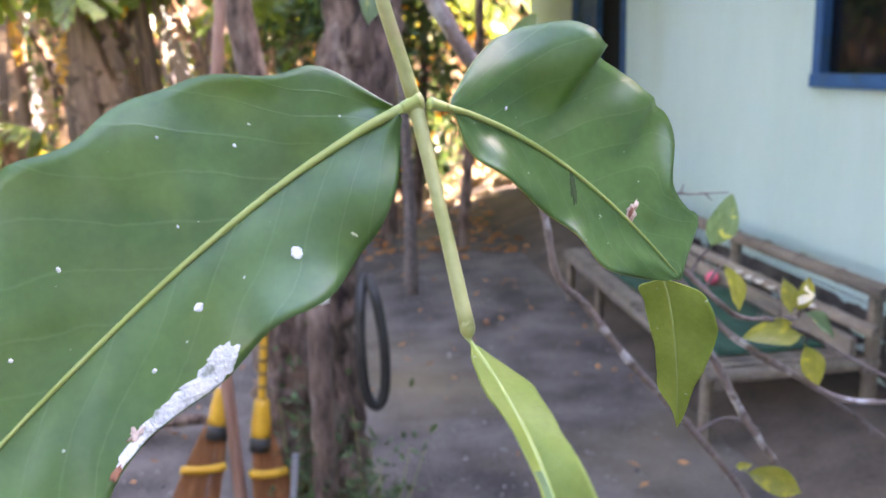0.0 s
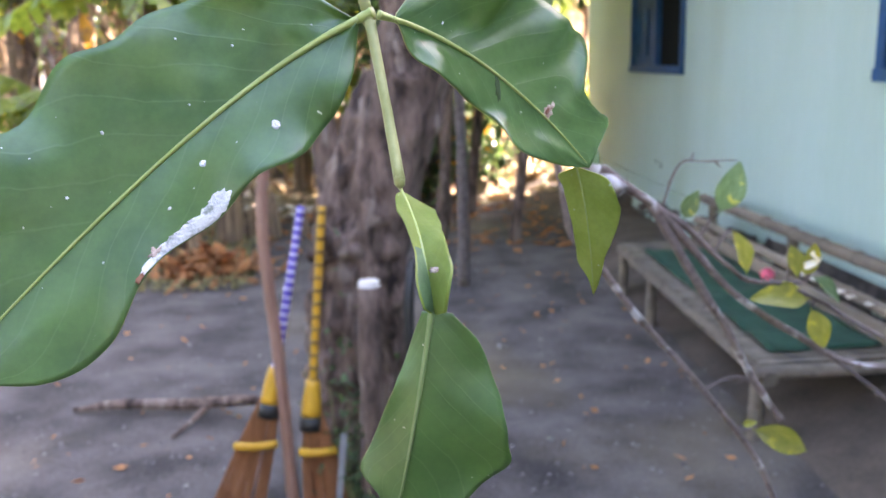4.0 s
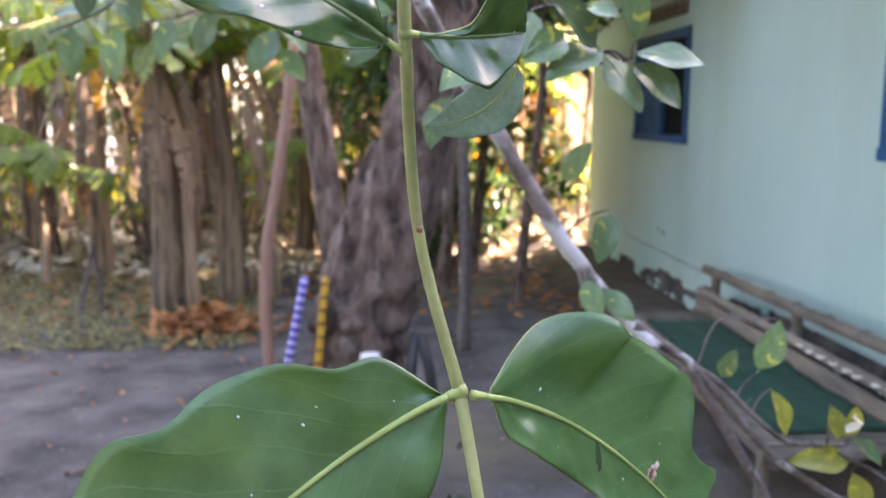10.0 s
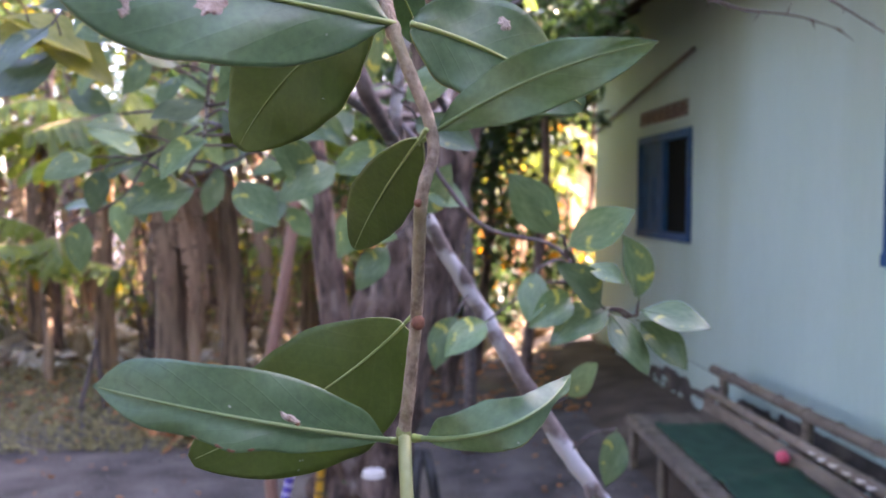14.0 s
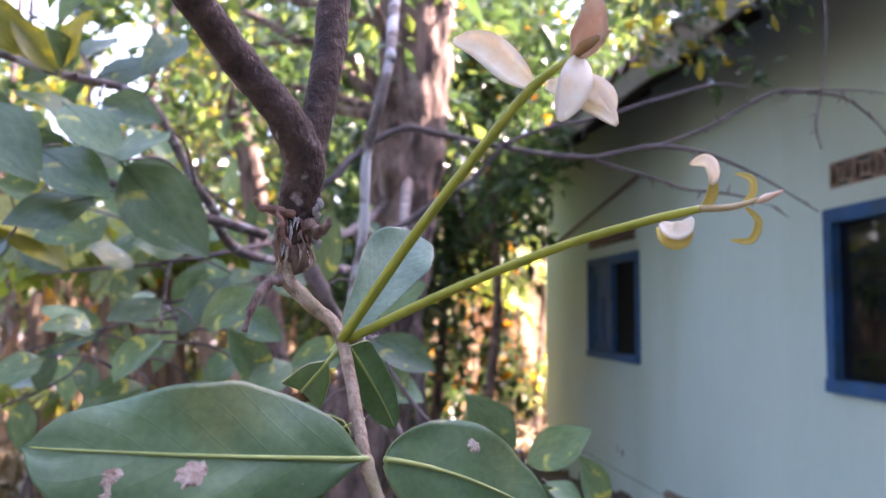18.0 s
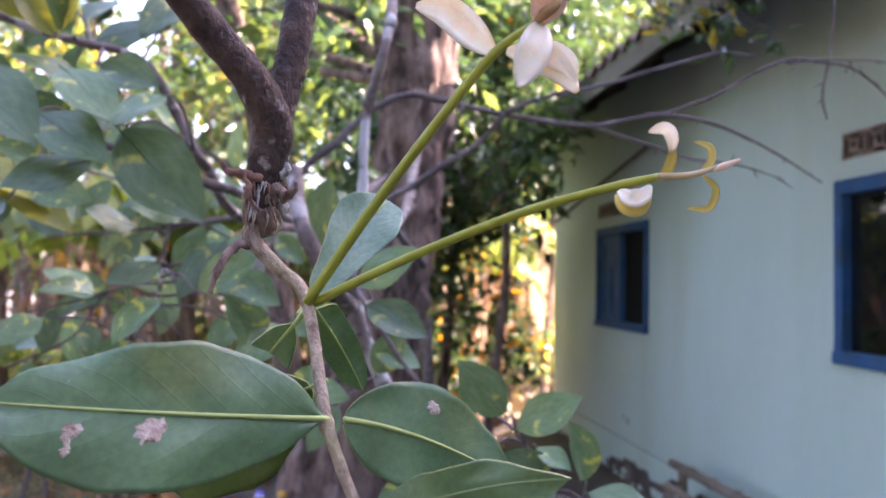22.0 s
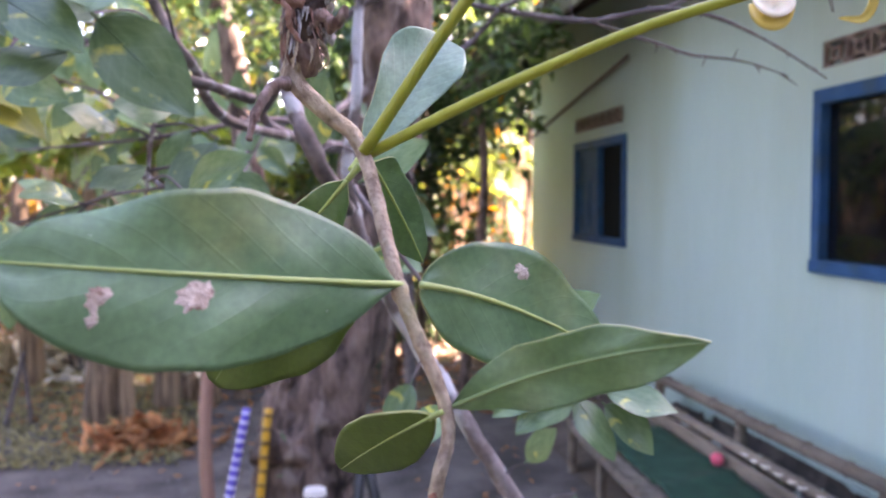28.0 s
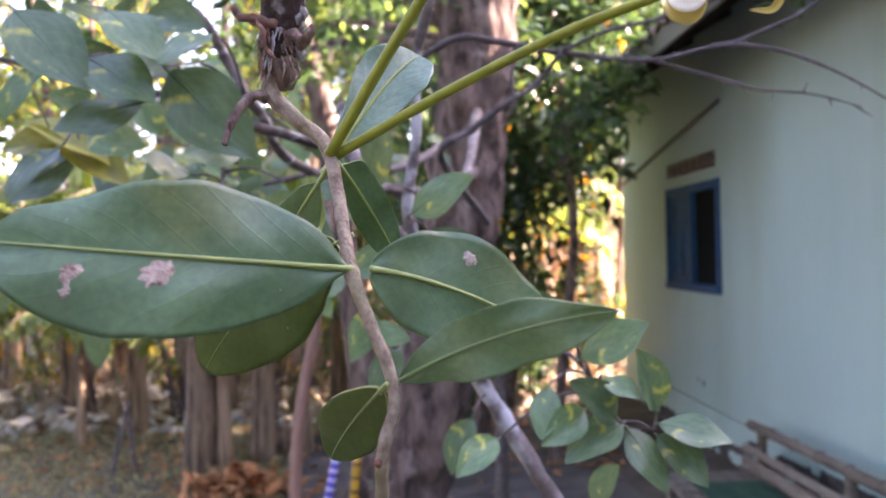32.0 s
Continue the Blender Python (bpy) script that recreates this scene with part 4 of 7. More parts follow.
class Blade:
    """The surface of one vine leaf: u runs along the midrib from 0 to 1, v across from -1 to 1."""

    def __init__(self, base, ctrl, tip, up, low, wave, waves, shape, seed, outline, puff, edge=0.0, folds=()):
        self.p = [Vector(q) - ORIGIN for q in (base, ctrl, tip)]
        self.sides = (Vector(up), Vector(low))
        self.wave, self.waves, self.shape, self.seed = wave, waves, shape, seed
        self.outline, self.puff, self.edge, self.folds = outline, puff, edge, folds

    def rib(self, u):
        a, b, c = self.p
        return a * (1 - u) ** 2 + b * 2 * u * (1 - u) + c * u * u

    def along(self, u):
        a, b, c = self.p
        return ((b - a) * 2 * (1 - u) + (c - b) * 2 * u).normalized()

    def width(self, u, v):
        if self.outline:
            w = self.outline[0 if v >= 0 else 1]
            f = min(max(u, 0.0), 0.9999) * (len(w) - 1)
            i = int(f)
            t = f - i
            p, q, r, s = (w[min(max(k, 0), len(w) - 1)] for k in (i - 1, i, i + 1, i + 2))
            return max(0.0, 0.5 * (2 * q + (r - p) * t + (2 * p - 5 * q + 4 * r - s) * t * t + (3 * q - p - 3 * r + s) * t**3)) * min(1.0, (1.004 - u) * 22)
        a, b = self.shape[:2] if v >= 0 else self.shape[-2:]
        return max(0.0, math.sin(math.pi * min(1.0, u) ** a)) ** b

    def at(self, u, v):
        side = self.sides[0] if v >= 0 else self.sides[1]
        d = self.along(u)
        side = side - d * side.dot(d) * 0.6
        nor = d.cross(self.sides[0]).normalized()
        a = abs(v)
        w = self.width(u, v) * (1 + 0.05 * noise.noise((u * 9, v * 0.6 + self.seed, self.seed)))
        w *= 1 + self.edge * math.sin(2 * math.pi * 5.6 * u + (0.4 if v > 0 else 2.0)) * min(1, 4 * u)
        w *= 1 + (0.0 if self.outline else 17.0) * self.wave * math.sin(2 * math.pi * self.waves * u + (2.2 if v > 0 else 0.6) + self.seed * 0.5) * min(1, 5 * u)
        ripple = self.wave * a**1.6 * math.sin(2 * math.pi * self.waves * u + (0.9 if v > 0 else 2.4) + self.seed)
        quilt = self.wave * 0.09 * math.sin(2 * math.pi * 8.5 * (u - 0.2 * a)) * a * (1 - a)
        quilt += self.puff * noise.noise((u * 5.0, v * 1.3 + self.seed, 3.1)) * min(1, 3 * a) * min(1, 5 * (1 - u)) + self.puff * 0.12 * abs(math.sin(math.pi * 9 * (u - 0.22 * a))) * min(1, 4 * a) * (1 - a)
        cup = 0.10 * side.length * (a * a - a)
        # folds: the margin swells towards the yard over a stretch of the leaf and falls back sharply
        for at_u, rise, fall, v0, high in self.folds:
            k = (a - abs(v0)) / (1 - abs(v0)) if v * v0 > 0 else 0.0
            if k > 0:
                quilt += (high if nor.y < 0 else -high) * k * k * (3 - 2 * k) * math.exp(-(((u - at_u) / (rise if u < at_u else fall)) ** 2))
        return self.rib(u) + side * (a * w) + nor * (ripple * min(1, 4 * (1 - u)) * min(1, 5 * u) + quilt + cup * w)


BLADES = {}


def vine_leaf(key, base, ctrl, tip, up, low, wave=0.001, waves=2.4, shape=(0.95, 0.7), look="matt", petiole=True, rib=1.0, outline=None, puff=0.0, edge=0.0, folds=()):
    n, m = (60, 12) if outline else (34, 8)
    bl = Blade(base, ctrl, tip, up, low, wave, waves, shape, len(BLADES) * 1.7, outline, puff, edge, folds)
    BLADES[key] = bl
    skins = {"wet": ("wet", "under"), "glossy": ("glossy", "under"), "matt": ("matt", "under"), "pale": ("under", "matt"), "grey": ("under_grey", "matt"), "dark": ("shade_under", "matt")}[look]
    bm = bmesh.new()
    lay = bm.loops.layers.uv.new("UVMap")
    us = [i / n for i in range(n + 1)]
    vs = [j / m - 1 for j in range(2 * m + 1)]
    thick = 0.00022
    sheets = []
    for s in (0, 1):
        grid = []
        for u in us:
            uu = 0.012 + 0.976 * u
            nor = bl.along(uu).cross(bl.sides[0]).normalized()
            grid.append([bm.verts.new(bl.at(uu, v) + nor * (thick if s == 0 else -thick)) for v in vs])
        sheets.append(grid)
        for i in range(n):
            for j in range(2 * m):
                q = (grid[i][j], grid[i + 1][j], grid[i + 1][j + 1], grid[i][j + 1])
                f = bm.faces.new(q if s == 0 else q[::-1])
                f.smooth = True
                f.material_index = s
                uv = ((us[i], vs[j]), (us[i + 1], vs[j]), (us[i + 1], vs[j + 1]), (us[i], vs[j + 1]))
                for lp, c in zip(f.loops, uv if s == 0 else uv[::-1]):
                    lp[lay].uv = c
    # the side towards the camera carries the named look
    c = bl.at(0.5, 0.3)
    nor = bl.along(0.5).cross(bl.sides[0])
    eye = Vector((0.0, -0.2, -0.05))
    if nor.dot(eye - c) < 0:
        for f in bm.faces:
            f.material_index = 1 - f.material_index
    a, b = sheets
    rim = [(i, 0) for i in range(n + 1)] + [(n, j) for j in range(1, 2 * m + 1)] + [(i, 2 * m) for i in range(n - 1, -1, -1)] + [(0, j) for j in range(2 * m - 1, 0, -1)]
    for p, q in zip(rim, rim[1:] + rim[:1]):
        f = bm.faces.new((a[p[0]][p[1]], b[p[0]][p[1]], b[q[0]][q[1]], a[q[0]][q[1]]))
        f.material_index = 2
    ob = part("leaf", bm, [M[skins[0]], M[skins[1]], M["under" if look == "pale" else "rim"]], vine, {"wet": "shining dark green leaf with torn spots", "glossy": "glossy dark green leaf with a wavy edge", "matt": "dull green leaf", "pale": "pale green leaf underside", "grey": "grey green leaf underside", "dark": "shaded dark green leaf"}[look])
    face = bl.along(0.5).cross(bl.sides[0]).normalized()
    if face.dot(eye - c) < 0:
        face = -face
    line = [bl.at(u, 0.0) + face * (0.00042 - 0.00012 * u) for u in (0.0, 0.12, 0.3, 0.5, 0.7, 0.86, 0.97)]
    part("midrib", tubed(line, [k * rib for k in (0.00056, 0.00046, 0.00038, 0.00031, 0.00025, 0.0002, 0.00012)], 8, 5), M["midrib_dull" if key in ("CL", "CR", "DR", "BL", "BR", "AC2") else "midrib"], ob, "", True)
    if petiole:
        part("petiole", tubed([line[0], line[0] - bl.along(0.0) * 0.0018, line[0] - bl.along(0.0) * 0.0034], [k * rib for k in (0.00060, 0.00072, 0.0009)], 8, 4), M["midrib"], ob, "", True)
    return ob


M["rim"] = plain("yellowish leaf edge", (0.24, 0.26, 0.07), (0.33, 0.33, 0.11), 60.0, 0.5, 0.1)

# stem, from the woody top down to the lowest node
STEM = [(-0.0155, -0.0015, 1.8444), (-0.0164, -0.0032, 1.8398), (-0.0112, -0.0056, 1.8343), (-0.0056, -0.008, 1.828), (-0.001, -0.022, 1.8068), (0.0053, -0.0255, 1.7891), (0.0033, -0.0275, 1.7782), (0.0028, -0.018, 1.7574), (0.0008, -0.0148, 1.7368), (0.0011, -0.0235, 1.7246), (0.0016, -0.0206, 1.7029), (0.0041, -0.0125, 1.6663), (0.0122, -0.0151, 1.6332)]
part("stem", tubed(rel(STEM[:9]), [0.0018, 0.0016, 0.0014, 0.0012, 0.0011, 0.0010, 0.00105, 0.0011, 0.0012], 16, 16, 0.12, 520.0), M["stem_tan"], vine, "tan corky upper stem", True)
part("stem", tubed(rel(STEM[8:]), [0.0012, 0.00115, 0.0012, 0.0011, 0.0013], 14, 10, 0.05, 260.0), M["stem_green"], vine, "green lower stem", True)
part("stem", tubed(rel([STEM[-1], (0.0150, -0.0240, 1.6150), (0.0174, -0.0327, 1.5979)]), [0.0013, 0.00115, 0.0013], 12, 8, 0.04, 260.0), M["stem_green"], vine, "thin hanging green stalk", True)
for p, r in (((0.0122, -0.0151, 1.6332), 0.0019), ((0.0016, -0.0206, 1.7029), 0.0015), ((0.0008, -0.0148, 1.7368), 0.0016), ((-0.001, -0.022, 1.8068), 0.0015), ((0.0174, -0.0327, 1.5979), 0.0014)):
    bm = bmesh.new()
    bmesh.ops.create_icosphere(bm, subdivisions=2, radius=r)
    for v in bm.verts:
        v.co = Vector((v.co.x * 0.95, v.co.y * 0.9, v.co.z * 1.3)) * (1 + 0.12 * noise.noise(v.co * 900)) + Vector(p) - ORIGIN
    part("node", bm, M["stem_green" if p[2] < 1.78 else "stem_tan"], vine, "", True)
for p, s in (((0.0044, -0.0136, 1.6663), 0.0007), ((0.0014, -0.0246, 1.7246), 0.0007), ((0.0031, -0.0192, 1.7574), 0.0013), ((0.0028, -0.0286, 1.7782), 0.0007), ((0.0030, -0.0200, 1.7680), 0.0008)):
    bm = bmesh.new()
    bmesh.ops.create_icosphere(bm, subdivisions=2, radius=s)
    for v in bm.verts:
        v.co = v.co * (1 + 0.3 * noise.noise(v.co * 2500)) + Vector(p) - ORIGIN
    part("bud_scar", bm, M["brownscar"], vine, "small reddish brown bud scar", True)

# woody stem above
part("woody_stem", tubed(rel([(-0.0157, 0.0006, 1.8420), (-0.0150, -0.001, 1.8480), (-0.0138, -0.003, 1.8560), (-0.0131, -0.0045, 1.8621), (-0.0168, -0.0084, 1.8702), (-0.0244, -0.0118, 1.8788), (-0.0311, -0.0174, 1.8868), (-0.041, -0.0267, 1.8982), (-0.055, -0.034, 1.915), (-0.085, 0.0, 1.98), (-0.09, 0.35, 2.2), (0.2, 2.85, 3.3)]), [0.0027, 0.0037, 0.0040, 0.0041, 0.0036, 0.0033, 0.0033, 0.0034, 0.0036, 0.005, 0.01, 0.03], 16, 10, 0.13, 330.0), M["twig_bark"], vine, "knotty red brown woody stem", True)
part("woody_stem", tubed(rel([(-0.0128, -0.0036, 1.8600), (-0.0112, -0.002, 1.8690), (-0.0098, -0.001, 1.8770), (-0.0087, 0.0002, 1.8851), (-0.0077, 0.0036, 1.898), (-0.0064, 0.0086, 1.9197), (-0.004, 0.02, 1.96), (0.02, 0.2, 2.15), (0.2, 2.85, 3.4)]), [0.0026, 0.0032, 0.0033, 0.0033, 0.0034, 0.0035, 0.004, 0.008, 0.03], 16, 10, 0.12, 330.0), M["twig_bark"], vine, "knotty red brown woody stem", True)
bm = bmesh.new()
bmesh.ops.create_icosphere(bm, subdivisions=4, radius=0.0034)
for v in bm.verts:
    v.co = Vector((v.co.x * 1.05, v.co.y * 0.9, v.co.z * 1.25)) * (1 + 0.35 * noise.noise(v.co * 420) + 0.15 * noise.noise(v.co * 1300)) + Vector((-0.0148, -0.0018, 1.8448)) - ORIGIN
part("knot", bm, M["shred_grey"], vine, "gnarled shredded knot", True)
part("twig", tubed(rel([(-0.0165, -0.003, 1.8393), (-0.0194, -0.0070, 1.8383), (-0.022, -0.0100, 1.8342), (-0.0231, -0.0120, 1.8295)]), [0.0013, 0.0009, 0.0008, 0.0005], 10, 10, 0.5, 700.0), M["shred_grey"], vine, "short dead twig", True)
part("twig", tubed(rel([(-0.0150, -0.005, 1.8515), (-0.0190, -0.0065, 1.8526), (-0.0212, -0.0065, 1.8529), (-0.0224, -0.0065, 1.8546)]), [0.0011, 0.0008, 0.0007, 0.0005], 10, 8, 0.5, 700.0), M["shred"], vine, "short dead twig", True)
part("nub", tubed(rel([(-0.0128, -0.004, 1.8500), (-0.0100, -0.006, 1.8485), (-0.0088, -0.0075, 1.8492), (-0.0080, -0.0080, 1.8510)]), [0.0016, 0.0012, 0.0009, 0.0005], 12, 8, 0.7, 800.0), M["shred_grey"], vine, "broken side nub", True)
# shreds of peeling bark round the knot
for pts, r, skin in (([(-0.0168, -0.0052, 1.8532), (-0.0184, -0.0062, 1.8516), (-0.0196, -0.0064, 1.8520)], 0.0005, "shred"), ([(-0.0162, -0.0052, 1.8528), (-0.0164, -0.0058, 1.8502), (-0.0154, -0.0056, 1.8474)], 0.0006, "shred"), ([(-0.0182, -0.0066, 1.8524), (-0.0172, -0.0072, 1.8500), (-0.0168, -0.0070, 1.8478), (-0.0150, -0.0068, 1.8452)], 0.0009, "shred"), ([(-0.0176, -0.0046, 1.8472), (-0.0178, -0.0052, 1.8448), (-0.0168, -0.0052, 1.8418)], 0.0005, "shred"), ([(-0.0124, -0.0050, 1.8462), (-0.0112, -0.0056, 1.8445), (-0.0110, -0.0052, 1.8425), (-0.0124, -0.0050, 1.8410)], 0.0005, "stem_tan"), ([(-0.0140, -0.0058, 1.8460), (-0.0134, -0.0062, 1.8438), (-0.0142, -0.0058, 1.8412)], 0.0004, "stem_tan")):
    part("bark_shred", tubed(rel(pts), [r * 0.4] + [r * 0.62] * (len(pts) - 2) + [r * 0.25], 9, 9, 0.95, 1100.0), M[skin], vine, "strip of peeling reddish bark", True)

# thin ragged fibres that hang round the knot
hrng = random.Random(41)
for k in range(22):
    a = hrng.uniform(-2.9, 0.2)
    p = Vector((-0.0150 + 0.0036 * math.cos(a), -0.0018 + 0.0036 * math.sin(a), hrng.uniform(1.8445, 1.8530)))
    d = Vector((hrng.uniform(-0.0008, 0.0008), -0.0004, -hrng.uniform(0.0012, 0.0030)))
    out = Vector((math.cos(a), math.sin(a), 0)) * hrng.uniform(0.0002, 0.0009)
    part("bark_fibre", tubed(rel([p, p + d + out * 0.4, p + d * 2 + out]), [0.0002, hrng.uniform(0.0002, 0.00034), 0.00006], 6, 5, 0.8, 1500.0), M[hrng.choice(("shred", "shred_grey", "stem_tan", "crust"))], vine, "", True)
# crusts of pale lichen up the side of the stem
krng = random.Random(8)
for k in range(26):
    bm = bmesh.new()
    bmesh.ops.create_icosphere(bm, subdivisions=2, radius=krng.uniform(0.0004, 0.0009))
    z = 1.8462 + 0.00062 * k + krng.uniform(-0.0005, 0.0005)
    c = Vector((-0.0108 + 0.0008 * math.sin(k * 1.7) - (0.0022 if k % 5 == 3 else 0.0), -0.0044 + krng.uniform(-0.0012, 0.0014), z)) - ORIGIN
    for v in bm.verts:
        v.co = Vector((v.co.x * 0.8, v.co.y, v.co.z * 1.5)) * (1 + 0.8 * noise.noise(v.co * 1100 + Vector((k, 0, 0))) + 0.3 * noise.noise(v.co * 3000)) + c
    part("lichen_crust", bm, M["crust"], vine, "pale lichen crust", True)

# fresh shoots
part("shoot", tubed(rel([(-0.0053, -0.008, 1.8273), (0.0131, -0.0146, 1.8364), (0.0329, -0.0233, 1.8447), (0.0479, -0.0293, 1.8492), (0.0551, -0.0323, 1.8508)]), [0.00095, 0.0009, 0.00085, 0.0008, 0.0007], 12, 9), M["shoot"], vine, "smooth yellow green shoot", True)
part("shoot", tubed(rel([(0.0551, -0.0323, 1.8508), (0.0602, -0.0349, 1.851), (0.066, -0.0377, 1.8529)]), [0.0007, 0.0006, 0.0003], 10, 8), M["tip_tan"], vine, "tan shoot tip", True)
part("bud", tubed(rel([(0.0632, -0.0363, 1.8516), (0.0648, -0.0371, 1.8523), (0.0672, -0.0382, 1.8534)]), [0.0004, 0.00075, 0.0002], 10, 6), M["petal_pink"], vine, "pinkish pointed bud", True)
part("shoot", tubed(rel([(-0.0055, -0.0091, 1.8278), (0.0066, -0.0162, 1.8458), (0.0183, -0.0243, 1.8616), (0.0265, -0.0297, 1.8717), (0.0334, -0.0327, 1.8768)]), [0.00105, 0.001, 0.00095, 0.0009, 0.0006], 12, 9), M["shoot"], vine, "smooth yellow green shoot", True)

part("bud", tubed(rel([(0.0326, -0.0323, 1.8762), (0.0345, -0.0334, 1.8780), (0.0366, -0.0344, 1.8792), (0.0388, -0.0350, 1.8806)]), [0.0006, 0.0011, 0.0009, 0.0003], 12, 6, 0.2, 900.0), M["tip_rust"], vine, "rust brown pointed bud", True)

def young_leaf(pts, width, skin, label):
    """A small soft blade along a curved line."""
    line = spline(rel(pts), 6)
    bm = bmesh.new()
    lay = bm.loops.layers.uv.new("UVMap")
    n = len(line) - 1
    view = Vector((0.0, -1.0, 0.0))
    grid = []
    for i, c in enumerate(line):
        d = (line[min(i + 1, n)] - line[max(i - 1, 0)]).normalized()
        s = d.cross(view).normalized()
        w = width * max(0.02, math.sin(math.pi * (0.04 + 0.94 * i / n))) ** 0.7
        nor = d.cross(s)
        grid.append([bm.verts.new(c + s * (w * k) + nor * (-w * 0.45 * k * k)) for k in (-1, -0.5, 0, 0.5, 1)])
    for i in range(n):
        for j in range(4):
            f = bm.faces.new((grid[i][j], grid[i + 1][j], grid[i + 1][j + 1], grid[i][j + 1]))
            f.smooth = True
            for lp, c in zip(f.loops, ((i / n, j / 2 - 1), ((i + 1) / n, j / 2 - 1), ((i + 1) / n, j / 2 - 0.5), (i / n, j / 2 - 0.5))):
                lp[lay].uv = c
    ext = bmesh.ops.extrude_face_region(bm, geom=bm.faces[:])
    bmesh.ops.translate(bm, verts=[v for v in ext["geom"] if isinstance(v, bmesh.types.BMVert)], vec=(0, 0.0003, 0))
    return part("young_leaf", bm, M[skin], vine, label)


young_leaf([(0.0265, -0.0297, 1.8717), (0.0229, -0.0284, 1.8749), (0.0183, -0.0270, 1.8792), (0.0131, -0.0264, 1.8805)], 0.0031, 'petal', 'cream young leaf')
young_leaf([(0.0340, -0.0328, 1.8765), (0.0325, -0.0355, 1.8722), (0.0310, -0.0361, 1.8681), (0.0296, -0.0358, 1.8646)], 0.0029, 'petal', 'pinkish cream young leaf')
young_leaf([(0.0285, -0.0309, 1.8719), (0.0334, -0.0305, 1.8712), (0.0373, -0.0309, 1.8691), (0.0410, -0.0312, 1.8652)], 0.0028, 'petal', 'cream young leaf')
young_leaf([(0.0315, -0.0324, 1.8739), (0.0351, -0.0317, 1.8718), (0.0387, -0.0311, 1.8701), (0.0404, -0.0312, 1.8671)], 0.0024, 'petal', 'cream young leaf')
young_leaf([(0.0334, -0.0327, 1.8763), (0.0346, -0.0340, 1.8790), (0.0353, -0.0352, 1.8815), (0.0363, -0.0355, 1.8873)], 0.0030, 'petal_pink', 'pinkish young leaf at the shoot tip')
young_leaf([(0.0553, -0.0322, 1.8503), (0.0566, -0.0330, 1.8524), (0.0570, -0.0336, 1.8545), (0.0565, -0.0342, 1.8560)], 0.0010, 'bud', 'yellow twisted stalk of a young leaf')
young_leaf([(0.0569, -0.0340, 1.8548), (0.0564, -0.0348, 1.8572), (0.0548, -0.0354, 1.8586), (0.0522, -0.0354, 1.8580)], 0.0013, 'petal', 'cream hooded young leaf')
young_leaf([(0.0481, -0.0313, 1.8477), (0.0490, -0.0324, 1.8457), (0.0514, -0.0326, 1.8453), (0.0536, -0.0330, 1.8473)], 0.0016, 'bud', 'yellow cupped young leaf')
young_leaf([(0.0483, -0.0319, 1.8483), (0.0496, -0.0335, 1.8469), (0.0516, -0.0337, 1.8472), (0.0536, -0.0330, 1.8492)], 0.0016, 'petal', 'cream cupped young leaf')
young_leaf([(0.0616, -0.0351, 1.8515), (0.0632, -0.0354, 1.8533), (0.0630, -0.0354, 1.8557), (0.0604, -0.0351, 1.8567)], 0.0007, 'bud', 'yellow curled tendril leaf')
young_leaf([(0.0621, -0.0351, 1.8509), (0.0641, -0.0353, 1.8485), (0.0629, -0.0350, 1.8453), (0.0595, -0.0346, 1.8453)], 0.0007, 'bud', 'yellow curled tendril leaf')

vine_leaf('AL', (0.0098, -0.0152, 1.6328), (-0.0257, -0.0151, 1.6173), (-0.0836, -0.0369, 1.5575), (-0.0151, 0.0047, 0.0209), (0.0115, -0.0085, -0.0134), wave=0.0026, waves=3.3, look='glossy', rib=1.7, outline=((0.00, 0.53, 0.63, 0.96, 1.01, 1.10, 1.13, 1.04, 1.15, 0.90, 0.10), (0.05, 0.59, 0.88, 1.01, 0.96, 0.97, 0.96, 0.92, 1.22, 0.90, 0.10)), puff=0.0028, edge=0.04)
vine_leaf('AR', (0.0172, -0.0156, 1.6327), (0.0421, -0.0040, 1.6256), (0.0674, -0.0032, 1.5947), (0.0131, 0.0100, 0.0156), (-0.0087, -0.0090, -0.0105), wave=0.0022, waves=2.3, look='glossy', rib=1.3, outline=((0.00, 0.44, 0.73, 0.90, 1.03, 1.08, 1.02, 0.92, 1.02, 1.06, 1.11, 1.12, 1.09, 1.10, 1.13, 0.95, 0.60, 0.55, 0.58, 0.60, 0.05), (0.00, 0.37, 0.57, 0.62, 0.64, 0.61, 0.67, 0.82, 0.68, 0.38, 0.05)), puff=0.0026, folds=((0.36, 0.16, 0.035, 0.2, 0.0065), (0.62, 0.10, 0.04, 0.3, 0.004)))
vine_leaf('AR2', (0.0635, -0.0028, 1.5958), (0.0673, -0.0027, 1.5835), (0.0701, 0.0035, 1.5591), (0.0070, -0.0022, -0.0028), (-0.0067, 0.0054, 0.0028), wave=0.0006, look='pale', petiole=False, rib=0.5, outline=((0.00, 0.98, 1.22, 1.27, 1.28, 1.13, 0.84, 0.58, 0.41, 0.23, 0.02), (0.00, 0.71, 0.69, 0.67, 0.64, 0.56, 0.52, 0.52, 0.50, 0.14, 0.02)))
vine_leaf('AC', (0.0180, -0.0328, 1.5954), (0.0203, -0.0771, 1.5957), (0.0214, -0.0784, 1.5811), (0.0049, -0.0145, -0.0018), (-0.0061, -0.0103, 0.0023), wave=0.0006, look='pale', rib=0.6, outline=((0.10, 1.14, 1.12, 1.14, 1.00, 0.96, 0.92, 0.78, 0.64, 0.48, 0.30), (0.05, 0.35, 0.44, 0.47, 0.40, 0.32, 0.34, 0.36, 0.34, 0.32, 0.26)))
